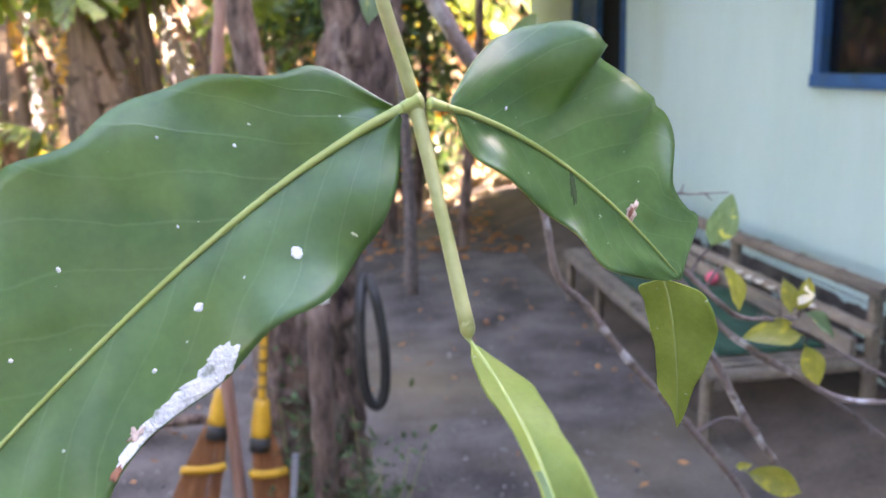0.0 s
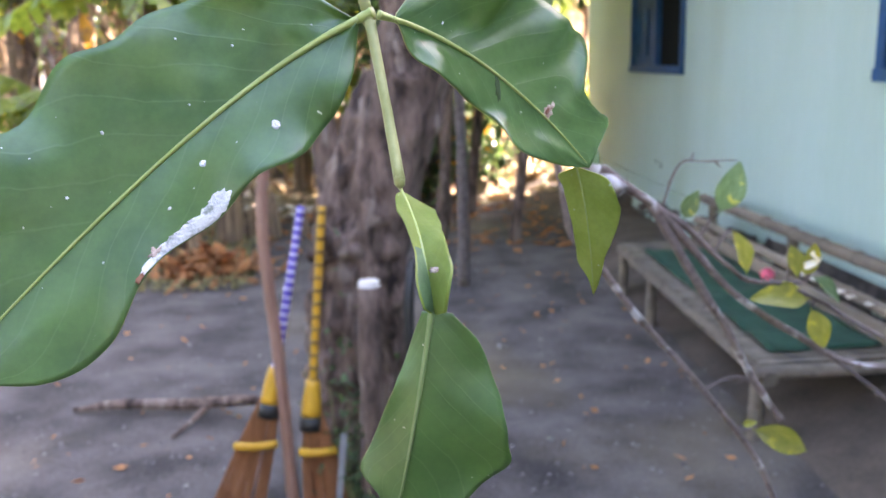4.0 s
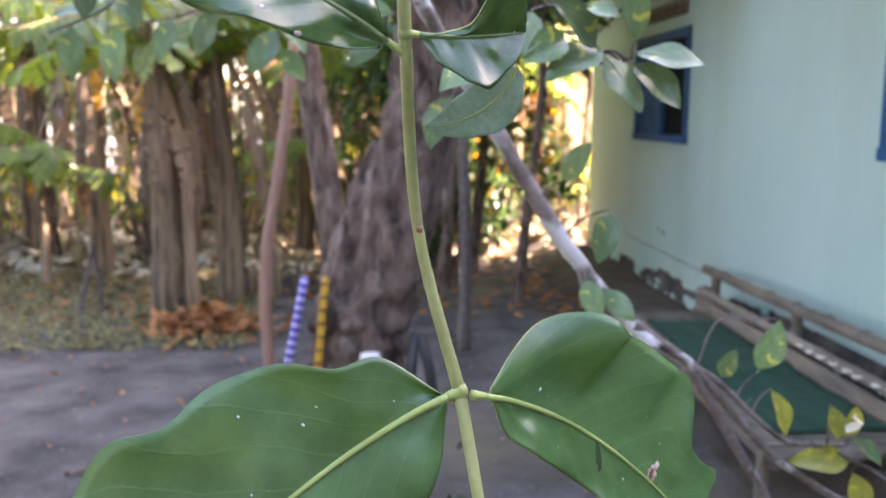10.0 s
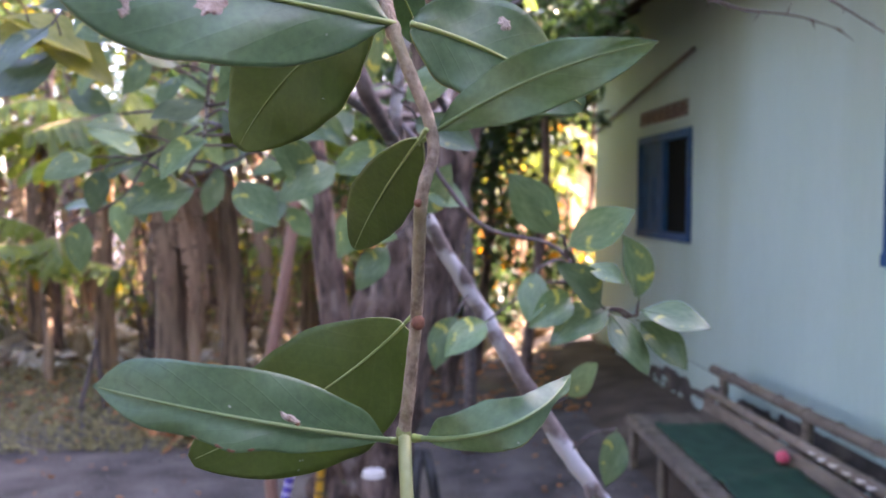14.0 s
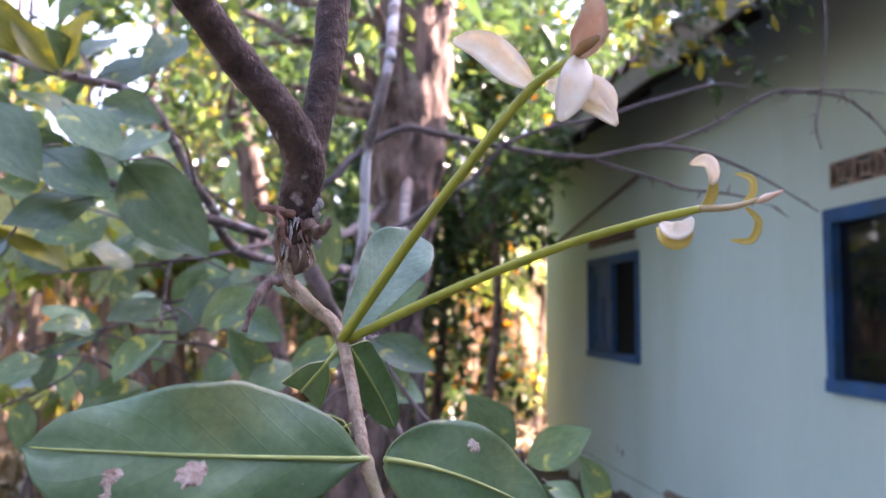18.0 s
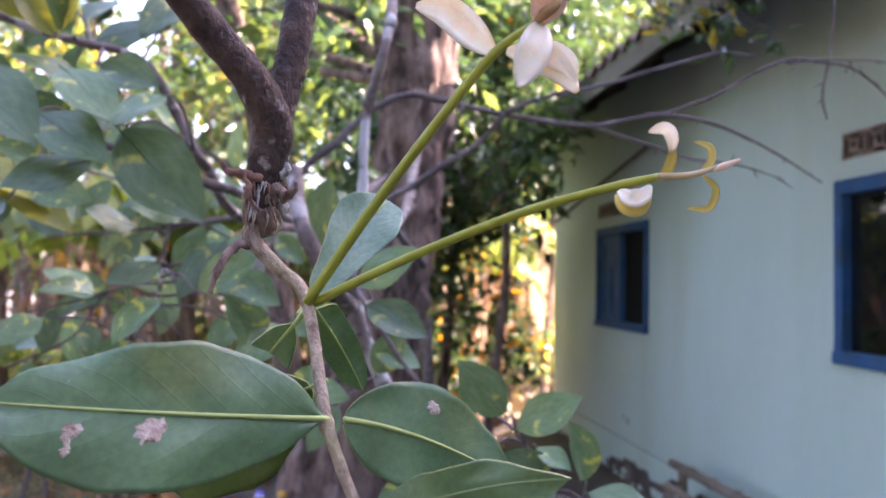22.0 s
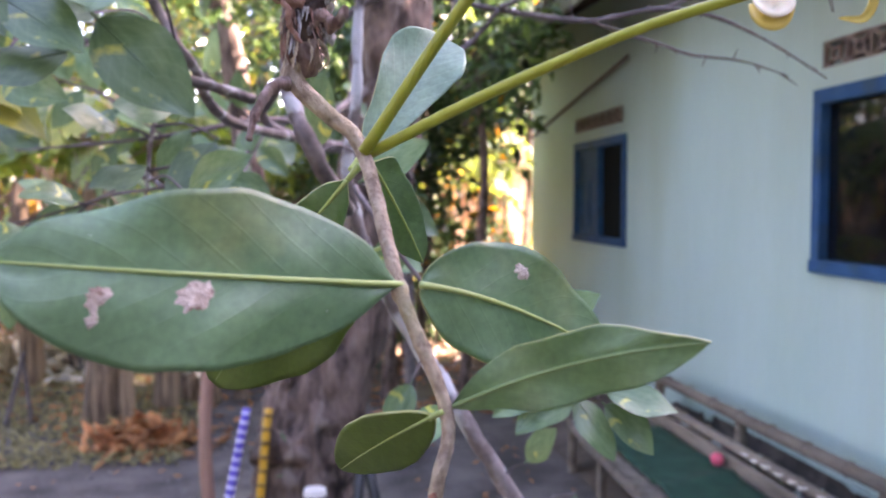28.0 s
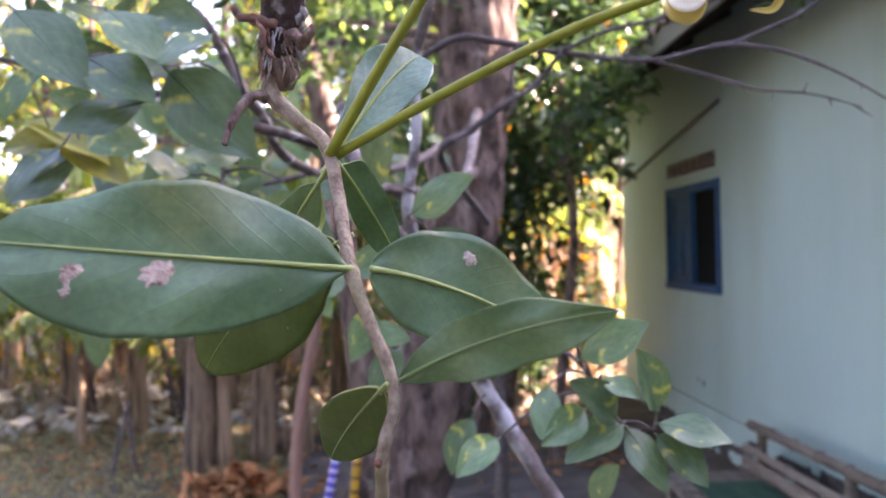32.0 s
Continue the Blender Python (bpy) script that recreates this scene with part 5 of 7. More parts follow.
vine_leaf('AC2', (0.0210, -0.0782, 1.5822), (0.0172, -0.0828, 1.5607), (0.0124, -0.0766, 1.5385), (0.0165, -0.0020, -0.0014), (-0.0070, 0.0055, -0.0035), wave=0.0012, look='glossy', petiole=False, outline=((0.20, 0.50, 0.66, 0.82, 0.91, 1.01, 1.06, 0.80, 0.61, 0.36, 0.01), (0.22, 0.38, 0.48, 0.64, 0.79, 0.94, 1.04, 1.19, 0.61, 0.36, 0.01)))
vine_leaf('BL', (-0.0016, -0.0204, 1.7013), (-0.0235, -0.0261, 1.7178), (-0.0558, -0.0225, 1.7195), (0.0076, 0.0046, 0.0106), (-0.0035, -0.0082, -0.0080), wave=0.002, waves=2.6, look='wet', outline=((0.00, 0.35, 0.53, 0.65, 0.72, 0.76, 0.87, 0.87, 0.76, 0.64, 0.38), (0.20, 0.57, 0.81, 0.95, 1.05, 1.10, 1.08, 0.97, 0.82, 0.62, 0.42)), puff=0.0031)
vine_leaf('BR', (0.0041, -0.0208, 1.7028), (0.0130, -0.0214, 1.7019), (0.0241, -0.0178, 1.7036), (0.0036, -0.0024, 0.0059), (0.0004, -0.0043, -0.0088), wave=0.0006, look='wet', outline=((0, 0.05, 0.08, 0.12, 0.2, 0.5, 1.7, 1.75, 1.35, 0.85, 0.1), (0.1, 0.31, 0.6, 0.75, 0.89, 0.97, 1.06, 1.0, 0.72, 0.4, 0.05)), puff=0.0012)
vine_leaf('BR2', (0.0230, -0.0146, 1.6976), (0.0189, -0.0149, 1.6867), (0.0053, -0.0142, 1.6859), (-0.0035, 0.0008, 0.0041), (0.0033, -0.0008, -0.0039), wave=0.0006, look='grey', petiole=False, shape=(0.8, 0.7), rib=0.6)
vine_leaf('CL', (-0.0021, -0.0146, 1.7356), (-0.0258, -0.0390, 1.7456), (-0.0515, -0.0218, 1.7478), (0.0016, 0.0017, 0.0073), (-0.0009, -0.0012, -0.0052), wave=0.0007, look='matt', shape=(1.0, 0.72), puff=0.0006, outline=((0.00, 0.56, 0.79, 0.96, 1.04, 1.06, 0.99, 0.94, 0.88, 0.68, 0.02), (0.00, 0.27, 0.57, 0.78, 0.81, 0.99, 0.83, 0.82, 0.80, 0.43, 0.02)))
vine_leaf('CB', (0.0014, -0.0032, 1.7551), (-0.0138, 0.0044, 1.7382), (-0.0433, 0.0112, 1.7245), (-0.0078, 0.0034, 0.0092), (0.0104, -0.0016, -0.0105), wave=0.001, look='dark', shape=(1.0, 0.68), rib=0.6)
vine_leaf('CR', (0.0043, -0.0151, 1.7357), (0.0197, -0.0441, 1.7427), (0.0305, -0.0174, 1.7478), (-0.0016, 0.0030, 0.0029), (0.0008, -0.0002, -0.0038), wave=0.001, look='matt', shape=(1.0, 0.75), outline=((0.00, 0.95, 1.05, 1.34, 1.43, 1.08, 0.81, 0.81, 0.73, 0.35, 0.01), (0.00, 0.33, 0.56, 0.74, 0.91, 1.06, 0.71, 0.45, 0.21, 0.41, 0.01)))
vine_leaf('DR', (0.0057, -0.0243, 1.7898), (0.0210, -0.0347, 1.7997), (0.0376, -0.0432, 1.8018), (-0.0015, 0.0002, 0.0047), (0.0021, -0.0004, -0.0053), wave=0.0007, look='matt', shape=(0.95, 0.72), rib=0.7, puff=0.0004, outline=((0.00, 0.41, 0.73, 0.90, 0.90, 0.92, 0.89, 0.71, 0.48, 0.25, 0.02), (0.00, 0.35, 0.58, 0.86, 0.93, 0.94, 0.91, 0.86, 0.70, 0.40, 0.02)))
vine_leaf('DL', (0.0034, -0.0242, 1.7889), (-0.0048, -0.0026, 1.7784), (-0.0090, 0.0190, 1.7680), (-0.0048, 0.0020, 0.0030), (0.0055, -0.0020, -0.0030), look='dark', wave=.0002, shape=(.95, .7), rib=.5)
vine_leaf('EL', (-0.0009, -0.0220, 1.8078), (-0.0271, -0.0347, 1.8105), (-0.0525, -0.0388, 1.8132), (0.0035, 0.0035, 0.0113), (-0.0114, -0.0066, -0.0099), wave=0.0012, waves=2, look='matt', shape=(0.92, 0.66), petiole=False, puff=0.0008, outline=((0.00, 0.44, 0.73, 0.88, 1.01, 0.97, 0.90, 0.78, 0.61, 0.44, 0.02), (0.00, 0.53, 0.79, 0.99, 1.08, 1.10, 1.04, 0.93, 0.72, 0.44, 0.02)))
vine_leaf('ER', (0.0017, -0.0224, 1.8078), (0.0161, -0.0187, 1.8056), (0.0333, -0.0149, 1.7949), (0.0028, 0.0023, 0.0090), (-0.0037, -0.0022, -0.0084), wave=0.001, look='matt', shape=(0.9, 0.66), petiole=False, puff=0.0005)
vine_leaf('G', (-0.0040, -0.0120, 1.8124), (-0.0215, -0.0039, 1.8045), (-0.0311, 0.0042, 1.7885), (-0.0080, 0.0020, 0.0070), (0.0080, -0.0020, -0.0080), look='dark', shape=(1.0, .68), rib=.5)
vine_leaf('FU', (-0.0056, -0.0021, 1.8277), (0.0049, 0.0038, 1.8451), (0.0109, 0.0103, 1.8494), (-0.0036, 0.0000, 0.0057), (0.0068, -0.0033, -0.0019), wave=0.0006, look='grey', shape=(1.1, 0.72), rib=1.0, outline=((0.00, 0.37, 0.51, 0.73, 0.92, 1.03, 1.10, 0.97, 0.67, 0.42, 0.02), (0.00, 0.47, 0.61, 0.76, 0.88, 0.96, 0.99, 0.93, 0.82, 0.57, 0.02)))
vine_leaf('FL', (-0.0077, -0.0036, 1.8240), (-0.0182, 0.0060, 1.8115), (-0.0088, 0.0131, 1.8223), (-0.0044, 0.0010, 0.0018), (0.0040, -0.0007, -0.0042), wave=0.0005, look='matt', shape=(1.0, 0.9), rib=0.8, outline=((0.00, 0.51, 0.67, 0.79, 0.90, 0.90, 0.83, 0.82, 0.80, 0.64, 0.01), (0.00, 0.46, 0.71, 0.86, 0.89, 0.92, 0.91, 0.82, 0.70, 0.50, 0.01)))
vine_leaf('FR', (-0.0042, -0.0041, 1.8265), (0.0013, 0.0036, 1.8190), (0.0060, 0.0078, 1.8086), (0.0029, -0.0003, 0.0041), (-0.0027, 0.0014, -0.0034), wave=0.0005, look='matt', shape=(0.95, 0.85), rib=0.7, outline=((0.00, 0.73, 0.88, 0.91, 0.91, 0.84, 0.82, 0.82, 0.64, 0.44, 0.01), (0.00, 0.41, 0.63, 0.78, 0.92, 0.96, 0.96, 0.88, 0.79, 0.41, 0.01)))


def patch(key, u, v, ru, rv, skin, label, seed=0.0, jag=0.35, lift=0.00045, lean=0.0):
    """A torn, uneven spot lying on a leaf."""
    bl = BLADES[key]
    bm = bmesh.new()
    nor = bl.along(u).cross(bl.sides[0]).normalized()
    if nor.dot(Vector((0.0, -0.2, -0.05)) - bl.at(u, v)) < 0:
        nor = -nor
    k = 30
    mid = bm.verts.new(bl.at(u, v) + nor * lift)
    rings = []
    for rr in (0.55, 1.0):
        ring = []
        for i in range(k):
            a = 2 * math.pi * i / k
            j = 1 + jag * (noise.noise((math.cos(a) * 1.9 + seed, math.sin(a) * 1.9, seed)) + 0.6 * noise.noise((math.cos(a) * 5.3 + seed, math.sin(a) * 5.3, seed * 2)))
            ring.append(bm.verts.new(bl.at(u + ru * rr * j * math.cos(a) + lean * rv * rr * j * math.sin(a), min(0.99, max(-0.99, v + rv * rr * j * math.sin(a)))) + nor * lift * (1 if rr < 1 else 0.6)))
        rings.append(ring)
    for i in range(k):
        bm.faces.new((mid, rings[0][i], rings[0][(i + 1) % k]))
        bm.faces.new((rings[0][i], rings[1][i], rings[1][(i + 1) % k], rings[0][(i + 1) % k]))
    return part("leaf_spot", bm, M[skin], vine, label)


for u, v, ru, rv, seed in ((0.512, -0.86, 0.024, 0.11, 1.0), (0.545, -0.90, 0.034, 0.12, 3.0), (0.585, -0.92, 0.036, 0.10, 4.0), (0.625, -0.94, 0.034, 0.085, 5.0), (0.665, -0.95, 0.028, 0.06, 8.0)):
    patch("AL", u, v, ru, rv, "chalk", "white papery crust on the leaf edge", seed, 0.5)
patch("AL", 0.655, -0.88, 0.012, 0.05, "scar", "pinkish brown end of the crust", 2.5, 0.8, 0.0006)
patch("AL", 0.700, -0.96, 0.010, 0.04, "brownscar", "brown crumb on the leaf edge", 3.5, 0.8, 0.0006)
for u, v, r, seed in ((0.329, -0.54, 0.010, 2.0), (0.492, -0.38, 0.007, 5.0), (0.589, -0.54, 0.0035, 6.0), (0.589, 0.42, 0.0028, 7.0), (0.297, 0.42, 0.0026, 8.0), (0.44, 0.2, 0.002, 9.0), (0.38, 0.7, 0.002, 10.0), (0.70, 0.3, 0.0025, 11.0)):
    patch("AL", u, v, r, r * 5.5, "chalk", "small white speck", seed, 0.25)
patch("AR", 0.752, 0.10, 0.019, 0.12, "scar", "small pale scar", 2.0, 0.6)
patch("AR", 0.748, 0.08, 0.007, 0.05, "brownscar", "brown middle of the scar", 6.0, 0.6, 0.0007)
patch("AR", 0.541, -0.30, 0.014, 0.24, "slit", "dark torn slit in the leaf", 4.0, 0.5, lean=-0.12)
patch("AR", 0.215, 0.18, 0.005, 0.02, "chalk", "small white speck", 4.0, 0.3)
patch("AC", 0.736, 0.30, 0.022, 0.20, "scar", "tan dry patch", 4.0, 0.6)
patch("BL", 0.801, -0.52, 0.030, 0.15, "scar", "torn pale patch", 1.0, 0.9)
patch("BL", 0.835, -0.66, 0.016, 0.07, "scar", "torn pale patch", 4.4, 0.8)
patch("BL", 0.622, -0.18, 0.012, 0.055, "scar", "small pale patch", 2.0, 0.7)
patch("BL", 0.443, 0.14, 0.006, 0.06, "scar", "small pale patch", 3.0, 0.7)
patch("BL", 0.378, 0.13, 0.023, 0.06, "scar", "tan dry patch", 3.7, 0.6)
patch("BL", 0.248, 0.56, 0.013, 0.19, "scar", "torn pale patch", 4.0, 0.5)
patch("BL", 0.394, -0.70, 0.009, 0.045, "chalk", "small pale patch", 5.0, 0.4)
patch("BL", 0.264, -0.93, 0.012, 0.055, "scar", "small pale patch", 6.0, 0.5)
patch("BL", 0.541, -0.46, 0.004, 0.014, "chalk", "small white speck", 6.5, 0.4)
patch("BL", 0.680, -0.03, 0.030, 0.10, "brownscar", "brown stain round the thread", 7.0, 0.9)
at_ = [BLADES["BL"].at(u, v) + Vector((0, -0.0012, 0)) for u, v in ((0.750, 0.74), (0.748, 0.50), (0.736, 0.22), (0.705, 0.02), (0.655, -0.10))]
part("thread", tubed(at_, [0.00008, 0.00013, 0.00017, 0.0002, 0.00008], 6, 6, 0.5, 900.0), M["crust"], vine, "dry grey thread lying on the leaf", True)
patch("CL", 0.345, 0.17, 0.030, 0.09, "scar", "narrow tan scratch", 7.0, 0.4, lean=0.25)
patch("CL", 0.315, 0.06, 0.008, 0.05, "brownscar", "dark end of the scratch", 7.5, 0.5)
for u, v in ((0.541, -0.95), (0.443, -0.93), (0.62, -0.95), (0.50, -0.96)):
    patch("CL", u, v, 0.011, 0.05, "brownscar", "small brown bite at the leaf edge", u * 9, 0.8)
patch("EL", 0.508, -0.24, 0.040, 0.17, "scar", "pink tan dead patch", 8.0, 0.45)
patch("EL", 0.720, -0.34, 0.029, 0.12, "scar", "pink tan dead patch", 3.3, 0.5)
patch("EL", 0.712, -0.50, 0.010, 0.12, "scar", "pink tan dead patch", 4.1, 0.6, lean=0.1)
patch("EL", 0.706, -0.63, 0.014, 0.07, "scar", "pink tan dead patch", 5.1, 0.6)
patch("ER", 0.492, 0.60, 0.034, 0.12, "scar", "pink tan dead patch", 9.0, 0.55)

# ---- drooping citrus branches between the vine and the yard ----
def citrus_leaf_mesh(seed, fold, skin="citrus", slim=0.27):
    """A stalked leaf lying along +x, one unit long."""
    bm = bmesh.new()
    lay = bm.loops.layers.uv.new("UVMap")
    n, m = 9, 2
    grid = []
    for i in range(n + 1):
        u = i / n
        w = slim * max(0.015, math.sin(math.pi * (0.02 + 0.97 * u) ** 0.9)) ** 0.85
        row = []
        for j in range(-m, m + 1):
            v = j / m
            z = -0.16 * u * u + fold * abs(v) * w + 0.025 * math.sin(9 * u + seed + 2 * v) * abs(v)
            row.append(bm.verts.new((0.08 + 0.92 * u, v * w, z)))
        grid.append(row)
    for i in range(n):
        for j in range(2 * m):
            f = bm.faces.new((grid[i][j], grid[i + 1][j], grid[i + 1][j + 1], grid[i][j + 1]))
            f.smooth = True
            for lp, c in zip(f.loops, ((i / n, j / m - 1), ((i + 1) / n, j / m - 1), ((i + 1) / n, (j + 1) / m - 1), (i / n, (j + 1) / m - 1))):
                lp[lay].uv = c
    tube(bm, [(0, 0, 0.004), (0.1, 0, 0.004), (0.5, 0, -0.035), (0.97, 0, -0.145)], [0.014, 0.011, 0.008, 0.003], 5, 3)
    me = bpy.data.meshes.new("leaf")
    bm.to_mesh(me)
    bm.free()
    me.materials.append(M[skin])
    return me


CITRUS = [citrus_leaf_mesh(s, f) for s, f in ((0.0, 0.35), (1.3, 0.15), (2.6, 0.5), (4.1, -0.1))]
OLIVE = [citrus_leaf_mesh(s, f, "citrus_olive", w) for s, f, w in ((0.7, 0.5, 0.22), (2.1, 0.25, 0.27))]
BLOOM = [citrus_leaf_mesh(1.1, 0.3, "petal", 0.3)]
crng = random.Random(11)


def citrus_leaf(parent, at_, to, size, roll=0.0):
    """One leaf from a twig point towards a direction; its face turned to the open yard."""
    o = new("leaf", CITRUS[crng.randrange(4)])
    o.parent = parent
    d = Vector(to).normalized()
    face = Vector((crng.uniform(-0.4, 0.4), -0.75, 0.65 + crng.uniform(-0.3, 0.3)))
    y = face.cross(d).normalized()
    z = d.cross(y)
    m = Matrix((d, y, z)).transposed().to_4x4() @ Matrix.Rotation(roll + crng.uniform(-0.35, 0.35), 4, "X")
    m.translation = Vector(at_) - parent.location
    o.matrix_local = m @ Matrix.Scale(size * crng.uniform(0.85, 1.2), 4)
    return o


def spray(parent, pts, r, count, size, skin="twig_dark", bare=0.0):
    """A twig with leaves set to both sides."""
    line = spline(pts, 6)
    part("twig", tubed([Vector(p) - parent.location for p in pts], r, 8, 6, 0.2, 120.0), M[skin], parent, "", True)
    n = len(line)
    for k in range(count):
        f = bare + (1 - bare) * (k + 0.6) / count
        i = min(n - 2, int(f * (n - 1)))
        d = (line[i + 1] - line[i]).normalized()
        side = Vector((0, -1, 0)).cross(d).normalized() * (1 if k % 2 else -1)
        to = d * crng.uniform(0.2, 0.9) + side * crng.uniform(0.5, 1.0) + Vector((crng.uniform(-0.3, 0.3), crng.uniform(-0.5, 0.3), crng.uniform(-0.6, 0.1)))
        citrus_leaf(parent, line[i], to, size)


limb = thing("citrus_branch", (0.03, 0.44, 1.95), "drooping grey citrus branch with white lichen and blotched leaves", "branch", "citrus branches")
LO = limb.location


def lo(pts):
    return [Vector(p) - LO for p in pts]


part("limb", tubed(lo([(0.3, 2.85, 3.3), (0.12, 1.4, 2.7), (0.042, 0.55, 2.10), (0.030, 0.440, 2.010), (0.016, 0.438, 1.950), (0.013, 0.439, 1.888), (0.007, 0.44, 1.835), (0.024, 0.445, 1.775), (0.060, 0.440, 1.712), (0.100, 0.436, 1.645), (0.134, 0.427, 1.590), (0.168, 0.410, 1.545), (0.19, 0.39, 1.525)]), [0.03, 0.011, 0.0045, 0.0038, 0.0036, 0.0038, 0.0042, 0.0052, 0.0060, 0.006, 0.0058, 0.0058, 0.005], 14, 8, 0.35, 70.0), M["lichen"], limb, "grey bark with white lichen", True)
part("limb", tubed(lo([(-0.030, 0.36, 1.900), (-0.026, 0.34, 1.872), (-0.016, 0.33, 1.850), (-0.006, 0.35, 1.830), (0.007, 0.43, 1.815)]), [0.0044, 0.0050, 0.0052, 0.0050, 0.0046], 14, 8, 0.35, 90.0), M["lichen_thin"], limb, "crooked grey side limb", True)
# thinner limbs that fan out over the bench
FAN = [
    [(0.176, 0.400, 1.540), (0.205, 0.40, 1.520), (0.226, 0.4, 1.502), (0.28, 0.4, 1.442), (0.336, 0.4, 1.403), (0.384, 0.4, 1.377), (0.46, 0.4, 1.37)],
    [(0.356, 0.4, 1.391), (0.385, 0.4, 1.368), (0.421, 0.4, 1.34), (0.46, 0.4, 1.31)],
    [(0.215, 0.4, 1.512), (0.241, 0.4, 1.495), (0.275, 0.4, 1.463), (0.297, 0.4, 1.449), (0.338, 0.4, 1.446)],
    [(0.31, 0.4, 1.449), (0.343, 0.4, 1.435), (0.381, 0.4, 1.412), (0.43, 0.4, 1.384)],
    [(0.215, 0.4, 1.512), (0.249, 0.4, 1.456), (0.275, 0.4, 1.416), (0.3, 0.4, 1.371), (0.326, 0.4, 1.333)],
]
FAN += [
    [(0.140, 0.422, 1.580), (0.146, 0.40, 1.535), (0.155, 0.4, 1.490), (0.176, 0.4, 1.467), (0.207, 0.4, 1.425), (0.257, 0.4, 1.367), (0.306, 0.4, 1.302), (0.33, 0.4, 1.25)],
    [(0.262, 0.4, 1.363), (0.284, 0.4, 1.372), (0.305, 0.4, 1.364), (0.318, 0.4, 1.346)],
    [(0.222, 0.4, 1.507), (0.235, 0.4, 1.541), (0.254, 0.4, 1.543), (0.279, 0.4, 1.543)],
]
FAN_R = [(0.0040, 0.0034, 0.0030, 0.0026, 0.0020), (0.0020, 0.0014), (0.0026, 0.0022, 0.0014), (0.0018, 0.0014), (0.0036, 0.0034, 0.0030, 0.0028), (0.0026, 0.0028, 0.0026, 0.0022), (0.0012, 0.0012, 0.0009), (0.0009, 0.0008, 0.0005)]
for pts, rr in zip(FAN, FAN_R):
    part("limb" if rr[0] > 0.0015 else "twig", tubed(lo(pts), list(rr), 12, 8, 0.3, 110.0), M["lichen_thin" if rr[0] > 0.0022 else "twig_dark"], limb, "", True)
    line = spline(pts, 6)
    for k in range(4, len(line) - 2, 5):
        d = Vector((crng.uniform(-1, 1), crng.uniform(-0.6, 0.2), crng.uniform(-1, 1))).normalized()
        part("thorn", tubed(lo([line[k], line[k] + d * 0.004, line[k] + d * crng.uniform(0.006, 0.011)]), [0.0009, 0.0006, 0.0002], 5, 2), M["twig_dark"], limb)


def set_leaf(parent, at_, to, rails, meshes, roll=0.0):
    """One leaf between two places, on a thin stalk from the nearest of the twigs."""
    a, b = Vector(at_), Vector(to)
    near = min((q for line in rails for q in spline(line, 6)), key=lambda q: (q - a).length)
    if (near - a).length > 0.004:
        m = near.lerp(a, 0.5) + Vector((0, 0, 0.12 * (near - a).length))
        part("twig", tubed([p - parent.location for p in (near, m, a)], [0.0011, 0.0008, 0.0006], 7, 5, 0.2, 120.0), M["twig_dark"], parent, "", True)
    o = new("leaf", meshes[crng.randrange(len(meshes))])
    o.parent = parent
    d = (b - a).normalized()
    face = Vector((crng.uniform(-0.25, 0.25), -0.85, 0.5 + crng.uniform(-0.25, 0.25)))
    y = face.cross(d).normalized()
    mat = Matrix((d, y, d.cross(y))).transposed().to_4x4() @ Matrix.Rotation(roll + crng.uniform(-0.3, 0.3), 4, "X")
    mat.translation = a - parent.location
    o.matrix_local = mat @ Matrix.Scale((b - a).length, 4)
    return o


MAIN = [[(0.032, 0.438, 1.967), (0.019, 0.439, 1.888), (0.012, 0.44, 1.835), (0.027, 0.445, 1.775), (0.060, 0.440, 1.712), (0.100, 0.436, 1.645), (0.134, 0.427, 1.590), (0.168, 0.410, 1.545)]]
SIDE = [(0.012, 0.44, 1.830), (0.015, 0.36, 1.818), (0.054, 0.34, 1.765), (0.097, 0.32, 1.751), (0.12, 0.3, 1.716), (0.132, 0.28, 1.717)]
part("twig", tubed(lo(SIDE), [0.0020, 0.0015, 0.0012, 0.0010, 0.0007], 9, 7, 0.2, 110.0), M["twig_dark"], limb, "", True)
# leaves on the side twig, before the house
for a, b in (
    ((0.09, 0.28, 1.76), (0.063, 0.26, 1.789)), ((0.093, 0.28, 1.753), (0.122, 0.26, 1.774)), ((0.133, 0.28, 1.725), (0.123, 0.26, 1.759)), ((0.105, 0.28, 1.745), (0.119, 0.26, 1.739)),
    ((0.097, 0.28, 1.729), (0.073, 0.26, 1.716)), ((0.114, 0.28, 1.721), (0.09, 0.26, 1.746)), ((0.117, 0.28, 1.721), (0.083, 0.26, 1.71)), ((0.132, 0.28, 1.72), (0.165, 0.26, 1.717)),
    ((0.116, 0.28, 1.72), (0.135, 0.26, 1.693)), ((0.132, 0.28, 1.715), (0.154, 0.26, 1.694)), ((0.007, 0.28, 1.829), (0.035, 0.26, 1.85)), ((0.012, 0.28, 1.82), (0.043, 0.26, 1.807)),
    ((0.052, 0.28, 1.715), (0.029, 0.26, 1.703)), ((0.078, 0.28, 1.742), (0.071, 0.26, 1.72)),
):
    set_leaf(limb, a, b, [SIDE] + MAIN, CITRUS)
